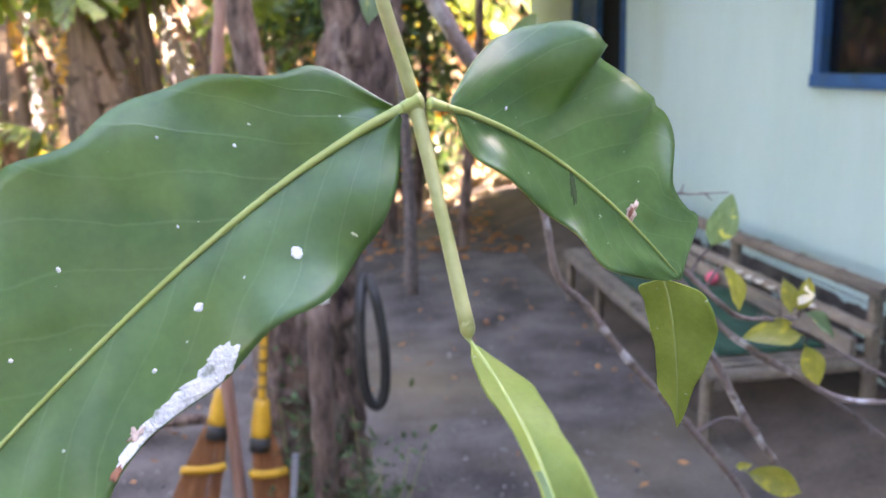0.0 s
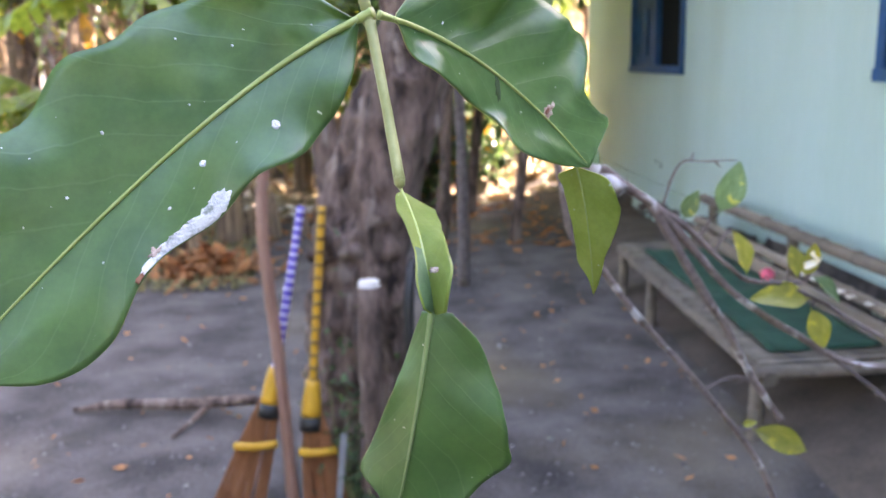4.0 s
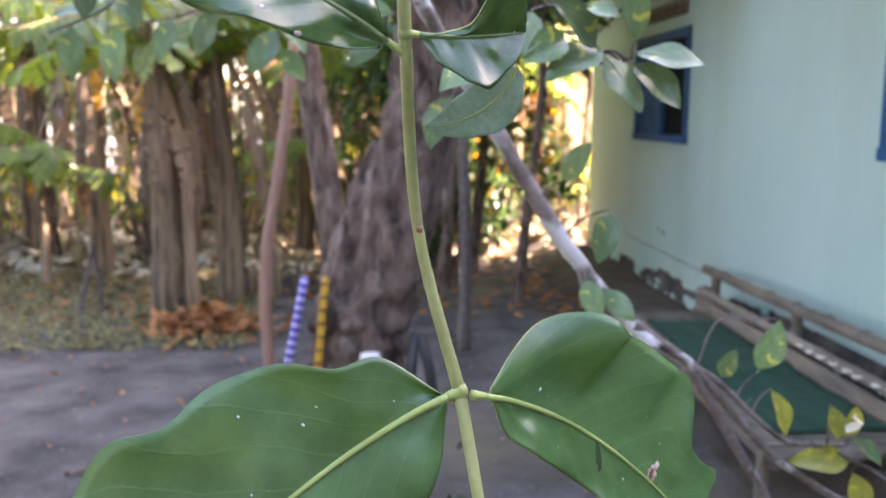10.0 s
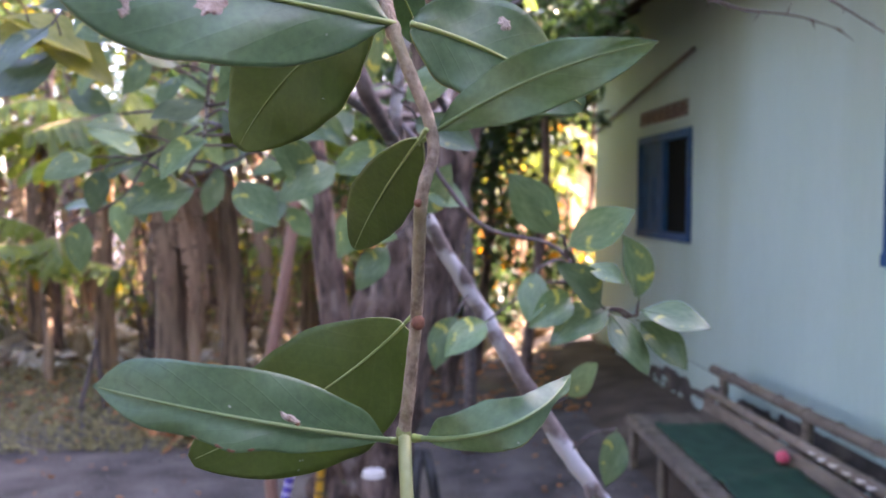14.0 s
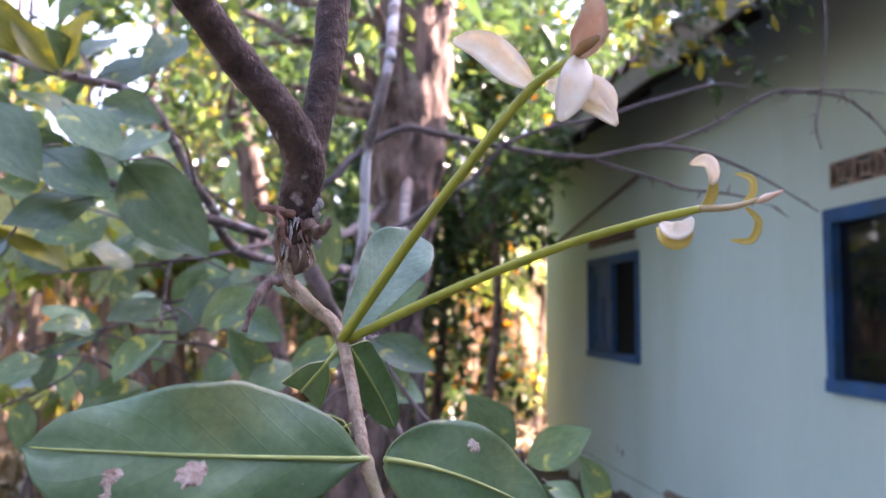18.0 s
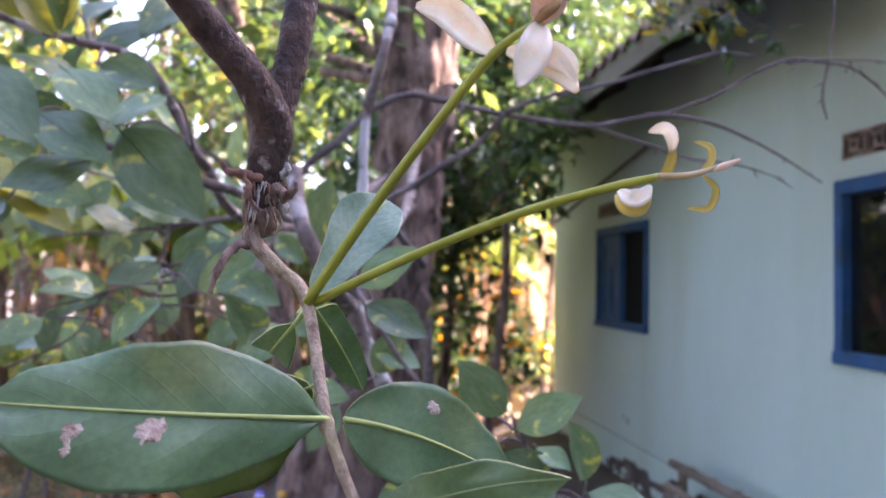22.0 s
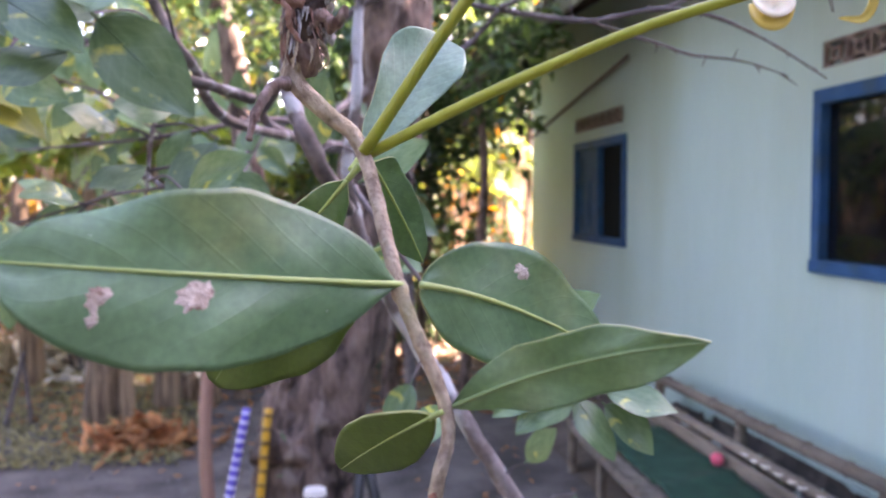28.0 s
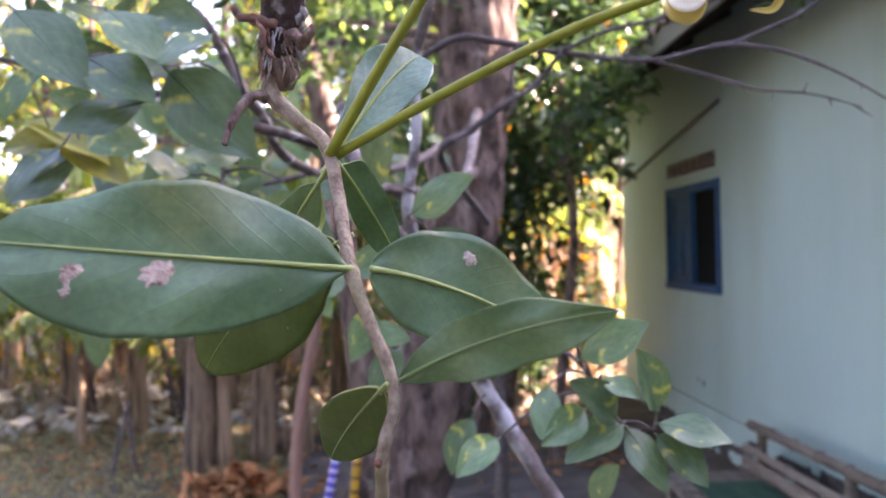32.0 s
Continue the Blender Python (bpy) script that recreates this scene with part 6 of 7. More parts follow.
# leaves along the limb itself
for a, b in (
    ((-0.014, 0.40, 1.85), (-0.012, 0.38, 1.897)), ((0.024, 0.42, 1.767), (0.040, 0.40, 1.800)), ((-0.019, 0.42, 1.776), (-0.030, 0.40, 1.742)), ((0.001, 0.42, 1.748), (-0.020, 0.40, 1.722)),
    ((-0.028, 0.42, 1.76), (0.004, 0.40, 1.757)), ((0.048, 0.42, 1.70), (0.030, 0.40, 1.668)), ((0.020, 0.42, 1.79), (0.052, 0.40, 1.778)), ((0.005, 0.42, 1.81), (-0.035, 0.40, 1.800)),
    ((0.158, 0.41, 1.621), (0.148, 0.39, 1.588)), ((0.142, 0.41, 1.573), (0.147, 0.39, 1.548)), ((0.155, 0.41, 1.565), (0.172, 0.39, 1.548)), ((0.125, 0.42, 1.640), (0.137, 0.40, 1.668)),
):
    set_leaf(limb, a, b, MAIN, CITRUS)
# the few leaves left over the bench
for a, b, kind in (
    ((0.267, 0.4, 1.503), (0.279, 0.39, 1.541), CITRUS), ((0.278, 0.4, 1.491), (0.291, 0.39, 1.458), OLIVE), ((0.324, 0.4, 1.478), (0.329, 0.39, 1.454), OLIVE), ((0.343, 0.4, 1.433), (0.295, 0.39, 1.441), OLIVE),
    ((0.342, 0.4, 1.451), (0.364, 0.39, 1.434), CITRUS), ((0.344, 0.4, 1.426), (0.354, 0.39, 1.395), OLIVE), ((0.302, 0.4, 1.327), (0.347, 0.39, 1.31), OLIVE), ((0.294, 0.4, 1.331), (0.301, 0.39, 1.337), OLIVE),
    ((0.346, 0.4, 1.470), (0.333, 0.39, 1.461), BLOOM), ((0.337, 0.4, 1.451), (0.341, 0.39, 1.477), OLIVE), ((0.350, 0.4, 1.465), (0.338, 0.39, 1.472), BLOOM), ((0.240, 0.4, 1.500), (0.246, 0.39, 1.522), CITRUS),
):
    set_leaf(limb, a, b, FAN, kind)

left = thing("citrus_branch", (-0.2, 0.55, 2.0), "leafy citrus branch with yellow blotched leaves", "branch", "citrus branches")
RAILS = [
    [(-0.35, 0.42, 2.035), (-0.243, 0.42, 2.008), (-0.189, 0.42, 1.992), (-0.136, 0.42, 1.978), (-0.108, 0.42, 1.935), (-0.092, 0.42, 1.908), (-0.06, 0.6, 1.88), (0.11, 1.5, 1.95), (0.25, 2.85, 2.3)],
    [(-0.28, 0.42, 1.95), (-0.206, 0.42, 1.931), (-0.17, 0.42, 1.923), (-0.136, 0.42, 1.914), (-0.106, 0.42, 1.901), (-0.075, 0.43, 1.893), (-0.056, 0.45, 1.889)],
    [(-0.106, 0.42, 1.901), (-0.115, 0.41, 1.86), (-0.120, 0.41, 1.82), (-0.135, 0.41, 1.79)],
]
for pts, rr in zip(RAILS, ([0.0014, 0.0024, 0.0029, 0.0032, 0.0034, 0.0036, 0.004, 0.008, 0.02], [0.0014, 0.0023, 0.0028, 0.0032, 0.0034, 0.0036, 0.0038], [0.0018, 0.0012, 0.0008])):
    part("twig", tubed([Vector(p) - left.location for p in pts], rr, 10, 8, 0.25, 120.0), M["lichen_thin"], left, "", True)
for a, b in (
    ((-0.163, 0.4, 1.945), (-0.196, 0.37, 1.972)), ((-0.171, 0.4, 1.926), (-0.197, 0.37, 1.945)), ((-0.16, 0.4, 1.969), (-0.119, 0.37, 1.956)), ((-0.137, 0.4, 1.942), (-0.159, 0.37, 1.929)),
    ((-0.139, 0.4, 1.935), (-0.101, 0.37, 1.885)), ((-0.073, 0.4, 1.859), (-0.102, 0.37, 1.826)), ((-0.115, 0.4, 1.842), (-0.142, 0.37, 1.833)), ((-0.122, 0.4, 1.787), (-0.158, 0.37, 1.775)),
    ((-0.098, 0.4, 1.791), (-0.07, 0.37, 1.767)), ((-0.115, 0.4, 1.819), (-0.139, 0.37, 1.796)), ((-0.032, 0.4, 1.802), (-0.065, 0.37, 1.783)), ((-0.185, 0.4, 1.903), (-0.208, 0.37, 1.913)),
):
    set_leaf(left, a, b, RAILS, CITRUS)
# leaves lower on the branch
for a, b in (
    ((-0.199, 0.4, 1.896), (-0.159, 0.37, 1.881)), ((-0.213, 0.4, 1.936), (-0.215, 0.37, 1.968)), ((-0.072, 0.4, 1.834), (-0.041, 0.37, 1.82)), ((-0.132, 0.4, 1.864), (-0.152, 0.37, 1.876)),
    ((-0.187, 0.4, 1.806), (-0.206, 0.37, 1.795)), ((-0.097, 0.4, 1.878), (-0.126, 0.37, 1.878)), ((-0.176, 0.4, 1.987), (-0.18, 0.37, 2.007)), ((-0.105, 0.4, 2.015), (-0.126, 0.37, 1.987)),
    ((-0.05, 0.4, 1.79), (-0.068, 0.37, 1.82)), ((-0.157, 0.4, 1.82), (-0.178, 0.37, 1.828)), ((-0.23, 0.42, 1.94), (-0.255, 0.40, 1.905)), ((-0.25, 0.42, 2.01), (-0.29, 0.40, 1.985)),
):
    set_leaf(left, a, b, RAILS, CITRUS)
# leaves of the nearer twigs
for a, b in (
    ((-0.214, 0.33, 1.954), (-0.165, 0.3, 1.909)), ((-0.173, 0.33, 1.925), (-0.129, 0.3, 1.9)), ((-0.129, 0.33, 1.919), (-0.078, 0.3, 1.868)), ((-0.1, 0.33, 1.937), (-0.125, 0.3, 1.92)),
    ((-0.161, 0.33, 1.952), (-0.123, 0.3, 1.922)), ((-0.224, 0.33, 1.932), (-0.227, 0.3, 1.904)), ((-0.138, 0.33, 1.899), (-0.18, 0.3, 1.885)), ((-0.186, 0.33, 1.875), (-0.207, 0.3, 1.85)), ((-0.087, 0.36, 1.824), (-0.053, 0.34, 1.847)),
):
    set_leaf(left, a, b, RAILS, CITRUS)
# yellowing leaves at the top of the branch
for a, b in (((-0.21, 0.42, 2.0), (-0.235, 0.40, 2.04)), ((-0.19, 0.42, 1.99), (-0.215, 0.40, 2.025)), ((-0.185, 0.40, 1.985), (-0.165, 0.37, 2.02))):
    set_leaf(left, a, b, RAILS, OLIVE)
for a, b, kind in (((-0.309, 0.55, 1.924), (-0.227, 0.52, 1.898), OLIVE), ((-0.282, 0.55, 1.915), (-0.212, 0.52, 1.875), OLIVE), ((-0.323, 0.55, 1.903), (-0.261, 0.52, 1.905), OLIVE), ((-0.256, 0.55, 1.899), (-0.308, 0.52, 1.863), CITRUS)):
    set_leaf(left, a, b, RAILS, kind)
spray(left, [(-0.115, 0.45, 1.83), (-0.15, 0.55, 1.84), (-0.2, 0.6, 1.82), (-0.27, 0.6, 1.80)], [0.0016, 0.001], 6, 0.045)
spray(left, [(-0.115, 0.45, 1.83), (-0.2, 0.6, 1.82), (-0.23, 0.6, 1.78), (-0.28, 0.59, 1.755)], [0.0014, 0.0009], 6, 0.045)
spray(left, [(-0.17, 0.42, 1.985), (-0.20, 0.50, 2.03), (-0.25, 0.52, 2.07)], [0.0014, 0.0009], 6, 0.052)

inner = thing("citrus_branch", (0.15, 2.3, 2.1), "leafy citrus branch reaching out from behind, with small dull leaves", "branch", "citrus branches")
for pts, rr, count in (
    ([(0.15, 2.85, 2.2), (0.0, 1.5, 1.98), (-0.10, 1.05, 1.93), (-0.20, 0.95, 1.90), (-0.36, 0.92, 1.88)], [0.016, 0.008, 0.004, 0.003, 0.001], 11),
    ([(-0.10, 1.05, 1.93), (-0.18, 1.00, 2.00), (-0.30, 0.95, 2.04), (-0.40, 0.92, 2.06)], [0.0028, 0.002, 0.001], 10),
    ([(-0.05, 1.22, 1.95), (-0.14, 1.00, 1.86), (-0.24, 0.95, 1.81), (-0.33, 0.92, 1.79)], [0.0028, 0.002, 0.001], 10),
    ([(-0.20, 0.95, 1.90), (-0.27, 0.93, 1.95), (-0.36, 0.92, 1.97)], [0.002, 0.0015, 0.001], 9),
    ([(-0.08, 1.10, 1.93), (-0.12, 0.98, 1.83), (-0.13, 0.95, 1.76)], [0.002, 0.0015, 0.001], 8),
):
    spray(inner, pts, rr, count, 0.062)

bare = thing("bare_branch", (0.2, 0.62, 2.0), "dark thorny branch without leaves reaching towards the house", "branch")


def twigs(pts, r):
    pts = [pts[0]] + [Vector(p) + Vector((crng.gauss(0, 0.0015), crng.gauss(0, 0.004), crng.gauss(0, 0.0018))) for p in pts[1:-1]] + [pts[-1]]
    part("twig", tubed([Vector(p) - bare.location for p in pts], r, 9, 6, 0.45, 150.0), M["twig_dark"], bare, "", True)
    line = spline(pts, 6)
    for k in range(5, len(line) - 1, 3):
        if line[k].y > 0.75:
            continue
        d = Vector((crng.uniform(-1, 1), crng.uniform(-0.5, 0.2), crng.uniform(-1, 1))).normalized()
        p = line[k] - bare.location
        q = crng.uniform(0.005, 0.011) * (2.6 if crng.random() < 0.12 else 1.0)
        part("thorn", tubed([p, p + d * q * 0.5, p + d * q], [0.0010, 0.0007, 0.0002], 5, 2), M["twig_dark"], bare)


twigs([(0.24, 2.9, 2.1), (0.05, 1.6, 1.93), (-0.055, 0.75, 1.895), (-0.049, 0.62, 1.914), (-0.029, 0.62, 1.938), (-0.008, 0.62, 1.96), (0.018, 0.62, 1.99), (0.054, 0.62, 2.006), (0.096, 0.62, 2.003), (0.15, 0.62, 1.993), (0.231, 0.62, 1.985), (0.298, 0.62, 1.994), (0.349, 0.62, 1.989), (0.411, 0.62, 1.968), (0.468, 0.62, 1.935)], [0.02, 0.008, 0.004, 0.0036, 0.0036, 0.0035, 0.0034, 0.0032, 0.003, 0.0027, 0.0024, 0.0021, 0.0018, 0.0013, 0.0007])
twigs([(0.226, 0.62, 1.985), (0.259, 0.62, 1.973), (0.309, 0.62, 1.964), (0.337, 0.62, 1.955), (0.382, 0.62, 1.949), (0.428, 0.62, 1.937)], [0.0017, 0.0017, 0.0016, 0.0014, 0.001, 0.0005])
twigs([(0.15, 0.62, 1.993), (0.193, 0.62, 2.009), (0.24, 0.62, 2.023), (0.305, 0.62, 2.042), (0.367, 0.62, 2.059), (0.399, 0.62, 2.057)], [0.0022, 0.002, 0.0019, 0.0017, 0.0013, 0.0007])
twigs([(0.298, 0.62, 1.994), (0.355, 0.62, 2.017), (0.39, 0.62, 2.034), (0.431, 0.62, 2.053), (0.472, 0.62, 2.056), (0.501, 0.62, 2.048), (0.533, 0.62, 2.026), (0.56, 0.62, 1.99)], [0.0017, 0.0017, 0.0016, 0.0016, 0.0014, 0.0012, 0.001, 0.0006])
twigs([(0.431, 0.62, 2.053), (0.478, 0.62, 2.059), (0.534, 0.62, 2.052), (0.58, 0.62, 2.045)], [0.0012, 0.0011, 0.0009, 0.0005])
twigs([(0.473, 0.62, 1.998), (0.471, 0.62, 2.022), (0.477, 0.62, 2.067), (0.482, 0.62, 2.123), (0.485, 0.63, 2.18)], [0.0008, 0.0012, 0.0013, 0.0012, 0.0008])
twigs([(0.11, 0.62, 1.998), (0.102, 0.62, 1.969), (0.104, 0.62, 1.947), (0.112, 0.62, 1.919)], [0.0013, 0.0011, 0.0009, 0.0006])
twigs([(0.14, 1.3, 1.86), (0.06, 0.75, 1.885), (0.038, 0.62, 1.904), (0.067, 0.62, 1.923), (0.096, 0.62, 1.942), (0.123, 0.62, 1.964), (0.15, 0.62, 1.992)], [0.006, 0.004, 0.0034, 0.0032, 0.003, 0.0028, 0.002])


# ---- the wood behind the yard ----
nrng = np.random.default_rng(21)
prng = random.Random(17)


def crown_mesh(name, centres, spread, count, size, skins, share=0.25):
    """Leaves in clumps round many twig ends, so that the crown has gaps and an uneven outline."""
    c = np.asarray(centres, float)
    pick = nrng.integers(0, len(c), count)
    pts = c[pick] + np.clip(nrng.normal(0, 1, (count, 3)), -1.5, 1.5) * np.asarray(spread)
    v, f, uv = blades(pts, size, nrng, 0.6)
    me = cloud_mesh(name, v, f, uv, skins)
    if len(skins) > 1:
        idx = (nrng.random(count) < share).astype(int).repeat(4)
        me.polygons.foreach_set("material_index", idx)
    return me


def wood_tree(x, y, height, r, lean, crown, size, leaves, low=0.45, skins=("leaf_far", "leaf_yellow"), share=0.25, name="tree", label="tall slim forest tree with a loose leafy crown"):
    ob = thing(name, (x, y, -0.03), label, "tree", "trees of the wood")
    lx, ly = lean
    top = Vector((lx, ly, height))
    mid = Vector((lx * 0.35 + prng.uniform(-0.2, 0.2), ly * 0.4, height * 0.5))
    part("trunk", tubed([(0, 0, -0.1), mid * 0.5 + Vector((prng.uniform(-0.06, 0.06), 0, 0)), mid, top * 0.8, top], [r * 1.3, r, r * 0.85, r * 0.55, r * 0.2], 10, 6, 0.15, 5.0), M["bark"], ob, "", True)
    ends = []
    for k in range(9):
        f = low + (0.98 - low) * (k + prng.random()) / 9
        base = mid.lerp(top, max(0, f * 2 - 1)) if f > 0.5 else Vector((0, 0, 0)).lerp(mid, f * 2)
        a = prng.uniform(0, 2 * math.pi)
        reach = crown * prng.uniform(0.5, 1.1)
        tip = base + Vector((math.cos(a) * reach, math.sin(a) * reach, prng.uniform(0.0, 0.9)))
        part("limb", tubed([base, base.lerp(tip, 0.5) + Vector((0, 0, 0.15)), tip], [r * 0.3, r * 0.18, r * 0.06], 6, 4), M["bark"], ob, "", True)
        for q in range(7):
            ends.append(base.lerp(tip, prng.uniform(0.35, 1.15)) + Vector([max(-0.35, min(0.35, prng.gauss(0, 0.25))) for c in range(3)]))
    crown_ob = new("crown", crown_mesh("crown", ends, (0.24, 0.24, 0.2), leaves, size, [M[s] for s in skins], share))
    crown_ob.parent = ob
    return ob


def banana_leaf_bm(bm, base, turn, length, width, rise, torn, rngl, dead=False):
    """A long arching blade, torn into strips along its side veins."""
    lay = bm.loops.layers.uv.verify()
    n = 16
    rib = []
    for i in range(n + 1):
        u = i / n
        out = length * (u * 0.85 if not dead else 0.25 * math.sin(u * 2))
        z = rise * length * (u - 0.85 * u * u * 1.25) if not dead else -length * u * 0.9
        rib.append(Vector(base) + Vector((math.cos(turn) * out, math.sin(turn) * out, z)))
    side = Vector((-math.sin(turn), math.cos(turn), 0))
    for s in (-1, 1):
        for i in range(n):
            u0, u1 = i / n, (i + 1) / n
            w0, w1 = (width * max(0.03, math.sin(math.pi * min(1, 0.06 + 0.94 * u))) ** 0.6 for u in (u0, u1))
            gap = rngl.uniform(0, torn)
            drop = rngl.uniform(0.1, 0.5) * width * (1 + torn * 2)
            a, b = rib[i], rib[i + 1]
            q = b.lerp(a, gap)
            vs = [bm.verts.new(p) for p in (a, a + side * s * w0 - Vector((0, 0, drop)), q + side * s * w1 - Vector((0, 0, drop * 1.1)), b)]
            f = bm.faces.new(vs if s > 0 else vs[::-1])
            uvs = ((u0, 0), (u0, s), (u1, s), (u1, 0))
            for lp, c in zip(f.loops, uvs if s > 0 else uvs[::-1]):
                lp[lay].uv = c
    return rib


def banana_plant(x, y, height, r, leaves, dry, spread=1.0):
    ob = thing("banana_plant", (x, y, -0.03), "banana plant with a brown stem and torn hanging leaves", "banana plant", "banana plants")
    rl = random.Random(int(x * 131 + y * 17))
    part("stem", tubed([(0, 0, -0.1), (rl.uniform(-0.05, 0.05), 0, height * 0.4), (rl.uniform(-0.12, 0.12), 0, height)], [r * 1.25, r, r * 0.6], 14, 7, 0.2, 9.0), M["drystem"], ob, "", True)
    for k in range(leaves):
        bm = bmesh.new()
        bm.loops.layers.uv.new("UVMap")
        t = 2 * math.pi * k / leaves + rl.uniform(-0.4, 0.4)
        rib = banana_leaf_bm(bm, (0, 0, height * rl.uniform(0.85, 1.0)), t, rl.uniform(1.2, 1.9) * spread, rl.uniform(0.20, 0.28), rl.uniform(0.35, 0.9), 0.5, rl)
        leaf_ob = part("leaf", bm, M["banana"], ob)
        part("leaf_rib", tubed(rib[::3], [0.018, 0.012, 0.005], 6, 3), M["straw"], leaf_ob)
    for k in range(dry):
        bm = bmesh.new()
        bm.loops.layers.uv.new("UVMap")
        t = rl.uniform(0, 2 * math.pi)
        banana_leaf_bm(bm, (math.cos(t) * r, math.sin(t) * r, height * rl.uniform(0.75, 1.0)), t, height * rl.uniform(0.45, 0.8) * (0.35 if k == 0 else 1.0), rl.uniform(0.04, 0.10), 0.3, 0.6, rl, True)
        part("dry_leaf", bm, M["leaf_orange" if k == 0 else "frond_dark"], ob, "withered orange leaf" if k == 0 else "dry brown hanging leaf")
    return ob


# banana clump left of the old tree
for x, y, h, r, lv, dr in ((-1.85, 7.25, 2.5, 0.11, 5, 8), (-1.68, 7.35, 2.3, 0.08, 4, 7), (-1.37, 7.7, 2.6, 0.10, 4, 8), (-2.9, 9.0, 2.7, 0.10, 5, 8), (-3.9, 9.9, 2.6, 0.12, 6, 7), (-4.9, 10.6, 2.6, 0.13, 6, 5), (-2.2, 10.2, 2.8, 0.09, 4, 8), (-0.85, 9.7, 2.6, 0.09, 4, 8), (-3.6, 12.6, 2.8, 0.14, 6, 5), (1.35, 11.6, 2.3, 0.11, 5, 6), (2.3, 12.6, 2.6, 0.12, 5, 5), (-0.2, 11.0, 2.4, 0.11, 5, 6), (0.6, 12.8, 2.5, 0.12, 5, 5), (0.55, 10.0, 2.6, 0.075, 3, 8), (1.0, 10.9, 2.5, 0.08, 3, 8), (0.2, 9.2, 2.4, 0.07, 3, 7), (1.6, 11.2, 2.7, 0.08, 3, 8)):
    banana_plant(x, y, h, r, lv, dr)
# young ones at its edge
for x, y, h in ((-3.3, 8.5, 1.3), (-4.4, 9.0, 1.5), (-0.55, 9.0, 1.4)):
    banana_plant(x, y, h, 0.045, 5, 2, 0.6)


def stump(x, y, h, r):
    """A rotten banana stump, torn to points at the top."""
    ob = thing("banana_stump", (x, y, -0.03), "short rotten banana stump with a torn dark top", "stump", "banana stumps")
    rl = random.Random(int(x * 911))
    part("core", tubed([(0, 0, -0.05), (0, 0, h * 0.4), (0.01, 0, h * 0.75)], [r * 1.2, r, r * 0.8], 14, 5, 0.3, 14.0), M["drystem"], ob, "", True)
    for k in range(6):
        t = k * 1.05 + rl.uniform(-0.2, 0.2)
        d = Vector((math.cos(t) * r * 0.75, math.sin(t) * r * 0.75, 0))
        part("sheath", tubed([d * 1.25, d + Vector((0, 0, h * 0.5)), d * rl.uniform(0.8, 1.3) + Vector((0, 0, h * rl.uniform(0.75, 1.1)))], [r * 0.42, r * 0.34, r * 0.06], 7, 4, 0.3, 18.0), M["drystem"], ob, "", True)


for x, y, h, r in ((-1.22, 7.95, 0.34, 0.07), (-1.02, 7.85, 0.46, 0.08), (-0.74, 8.0, 0.30, 0.06), (-1.12, 8.1, 0.25, 0.06)):
    stump(x, y, h, r)

# slim trees of the wood
for k in range(20):
    x = -7.5 + 13.5 * (k + 0.5) / 34 + prng.uniform(-0.4, 0.4)
    y = 9.6 + 8.5 * ((k * 7) % 34) / 34 + prng.uniform(-0.5, 0.5)
    if x > 1.6 and y < 11.5:
        y += 3.0
    if k == 15:
        y += 2.5
    h = prng.uniform(4.5, 8.0)
    wood_tree(x, y, h, prng.uniform(0.05, 0.11), (prng.uniform(-0.5, 0.5), prng.uniform(-0.3, 0.3)), prng.uniform(0.9, 1.5), 0.15, 600 if x < -1 else 420, 0.3, share=0.5)
# broad trees that shade the yard
for x, y, h, cr in ((-2.5, 13.5, 9.0, 2.6), (1.0, 14.0, 9.5, 2.6), (3.4, 18.5, 10.0, 2.8), (-0.8, 16.5, 10.0, 2.8), (-6.5, 13.5, 9.5, 2.6)):
    wood_tree(x, y, h, 0.16, (prng.uniform(-0.6, 0.6), prng.uniform(-0.4, 0.4)), cr, 0.16, 2600, 0.4, ("leaf_dark", "leaf_far") if -1 < x < 4 else ("leaf_far", "leaf_yellow"), 0.2, label="broad forest tree whose crown shades the yard")

# a slim tree beside the old one, and dark leafy ones by the corner of the house
wood_tree(-0.12, 4.5, 6.5, 0.075, (-1.70, 0.3), 1.2, 0.13, 700, 0.6)
wood_tree(0.55, 7.5, 5.3, 0.045, (0.05, 0.2), 0.55, 0.16, 2400, 0.26, ("leaf_dark", "leaf_orange"), 0.03, label="slim tree with dark leaves by the house corner")
wood_tree(0.95, 8.7, 5.8, 0.05, (0.05, 0.1), 0.6, 0.17, 2600, 0.24, ("leaf_dark", "leaf_orange"), 0.04, label="slim tree with dark leaves by the house corner")
wood_tree(0.40, 8.5, 4.6, 0.05, (-0.1, 0.2), 0.55, 0.17, 1700, 0.30, ("leaf_dark", "leaf_far"), 0.06, label="slim tree with dark leaves by the house corner")

wood_tree(0.70, 8.1, 5.4, 0.04, (0.0, 0.1), 0.55, 0.17, 2000, 0.2, ("leaf_dark", "leaf_far"), 0.3, label="slim tree with dark leaves by the house corner")
wood_tree(3.5, 15.0, 11.0, 0.09, (0.0, 0.2), 1.7, 0.24, 4500, 0.35, ("leaf_dark", "leaf_far"), 0.5, label="tall slim tree behind the house")
wood_tree(1.9, 15.2, 11.0, 0.08, (0.0, 0.2), 1.6, 0.24, 4500, 0.2, ("leaf_dark", "leaf_far"), 0.3, label="slim tree with dark leaves by the house corner")
corner_tree = wood_tree(1.18, 7.2, 4.3, 0.045, (0.12, 0.0), 0.36, 0.15, 2000, 0.64, ("leaf_dark", "leaf_orange"), 0.02, label="slim tree with dark leaves against the eaves")
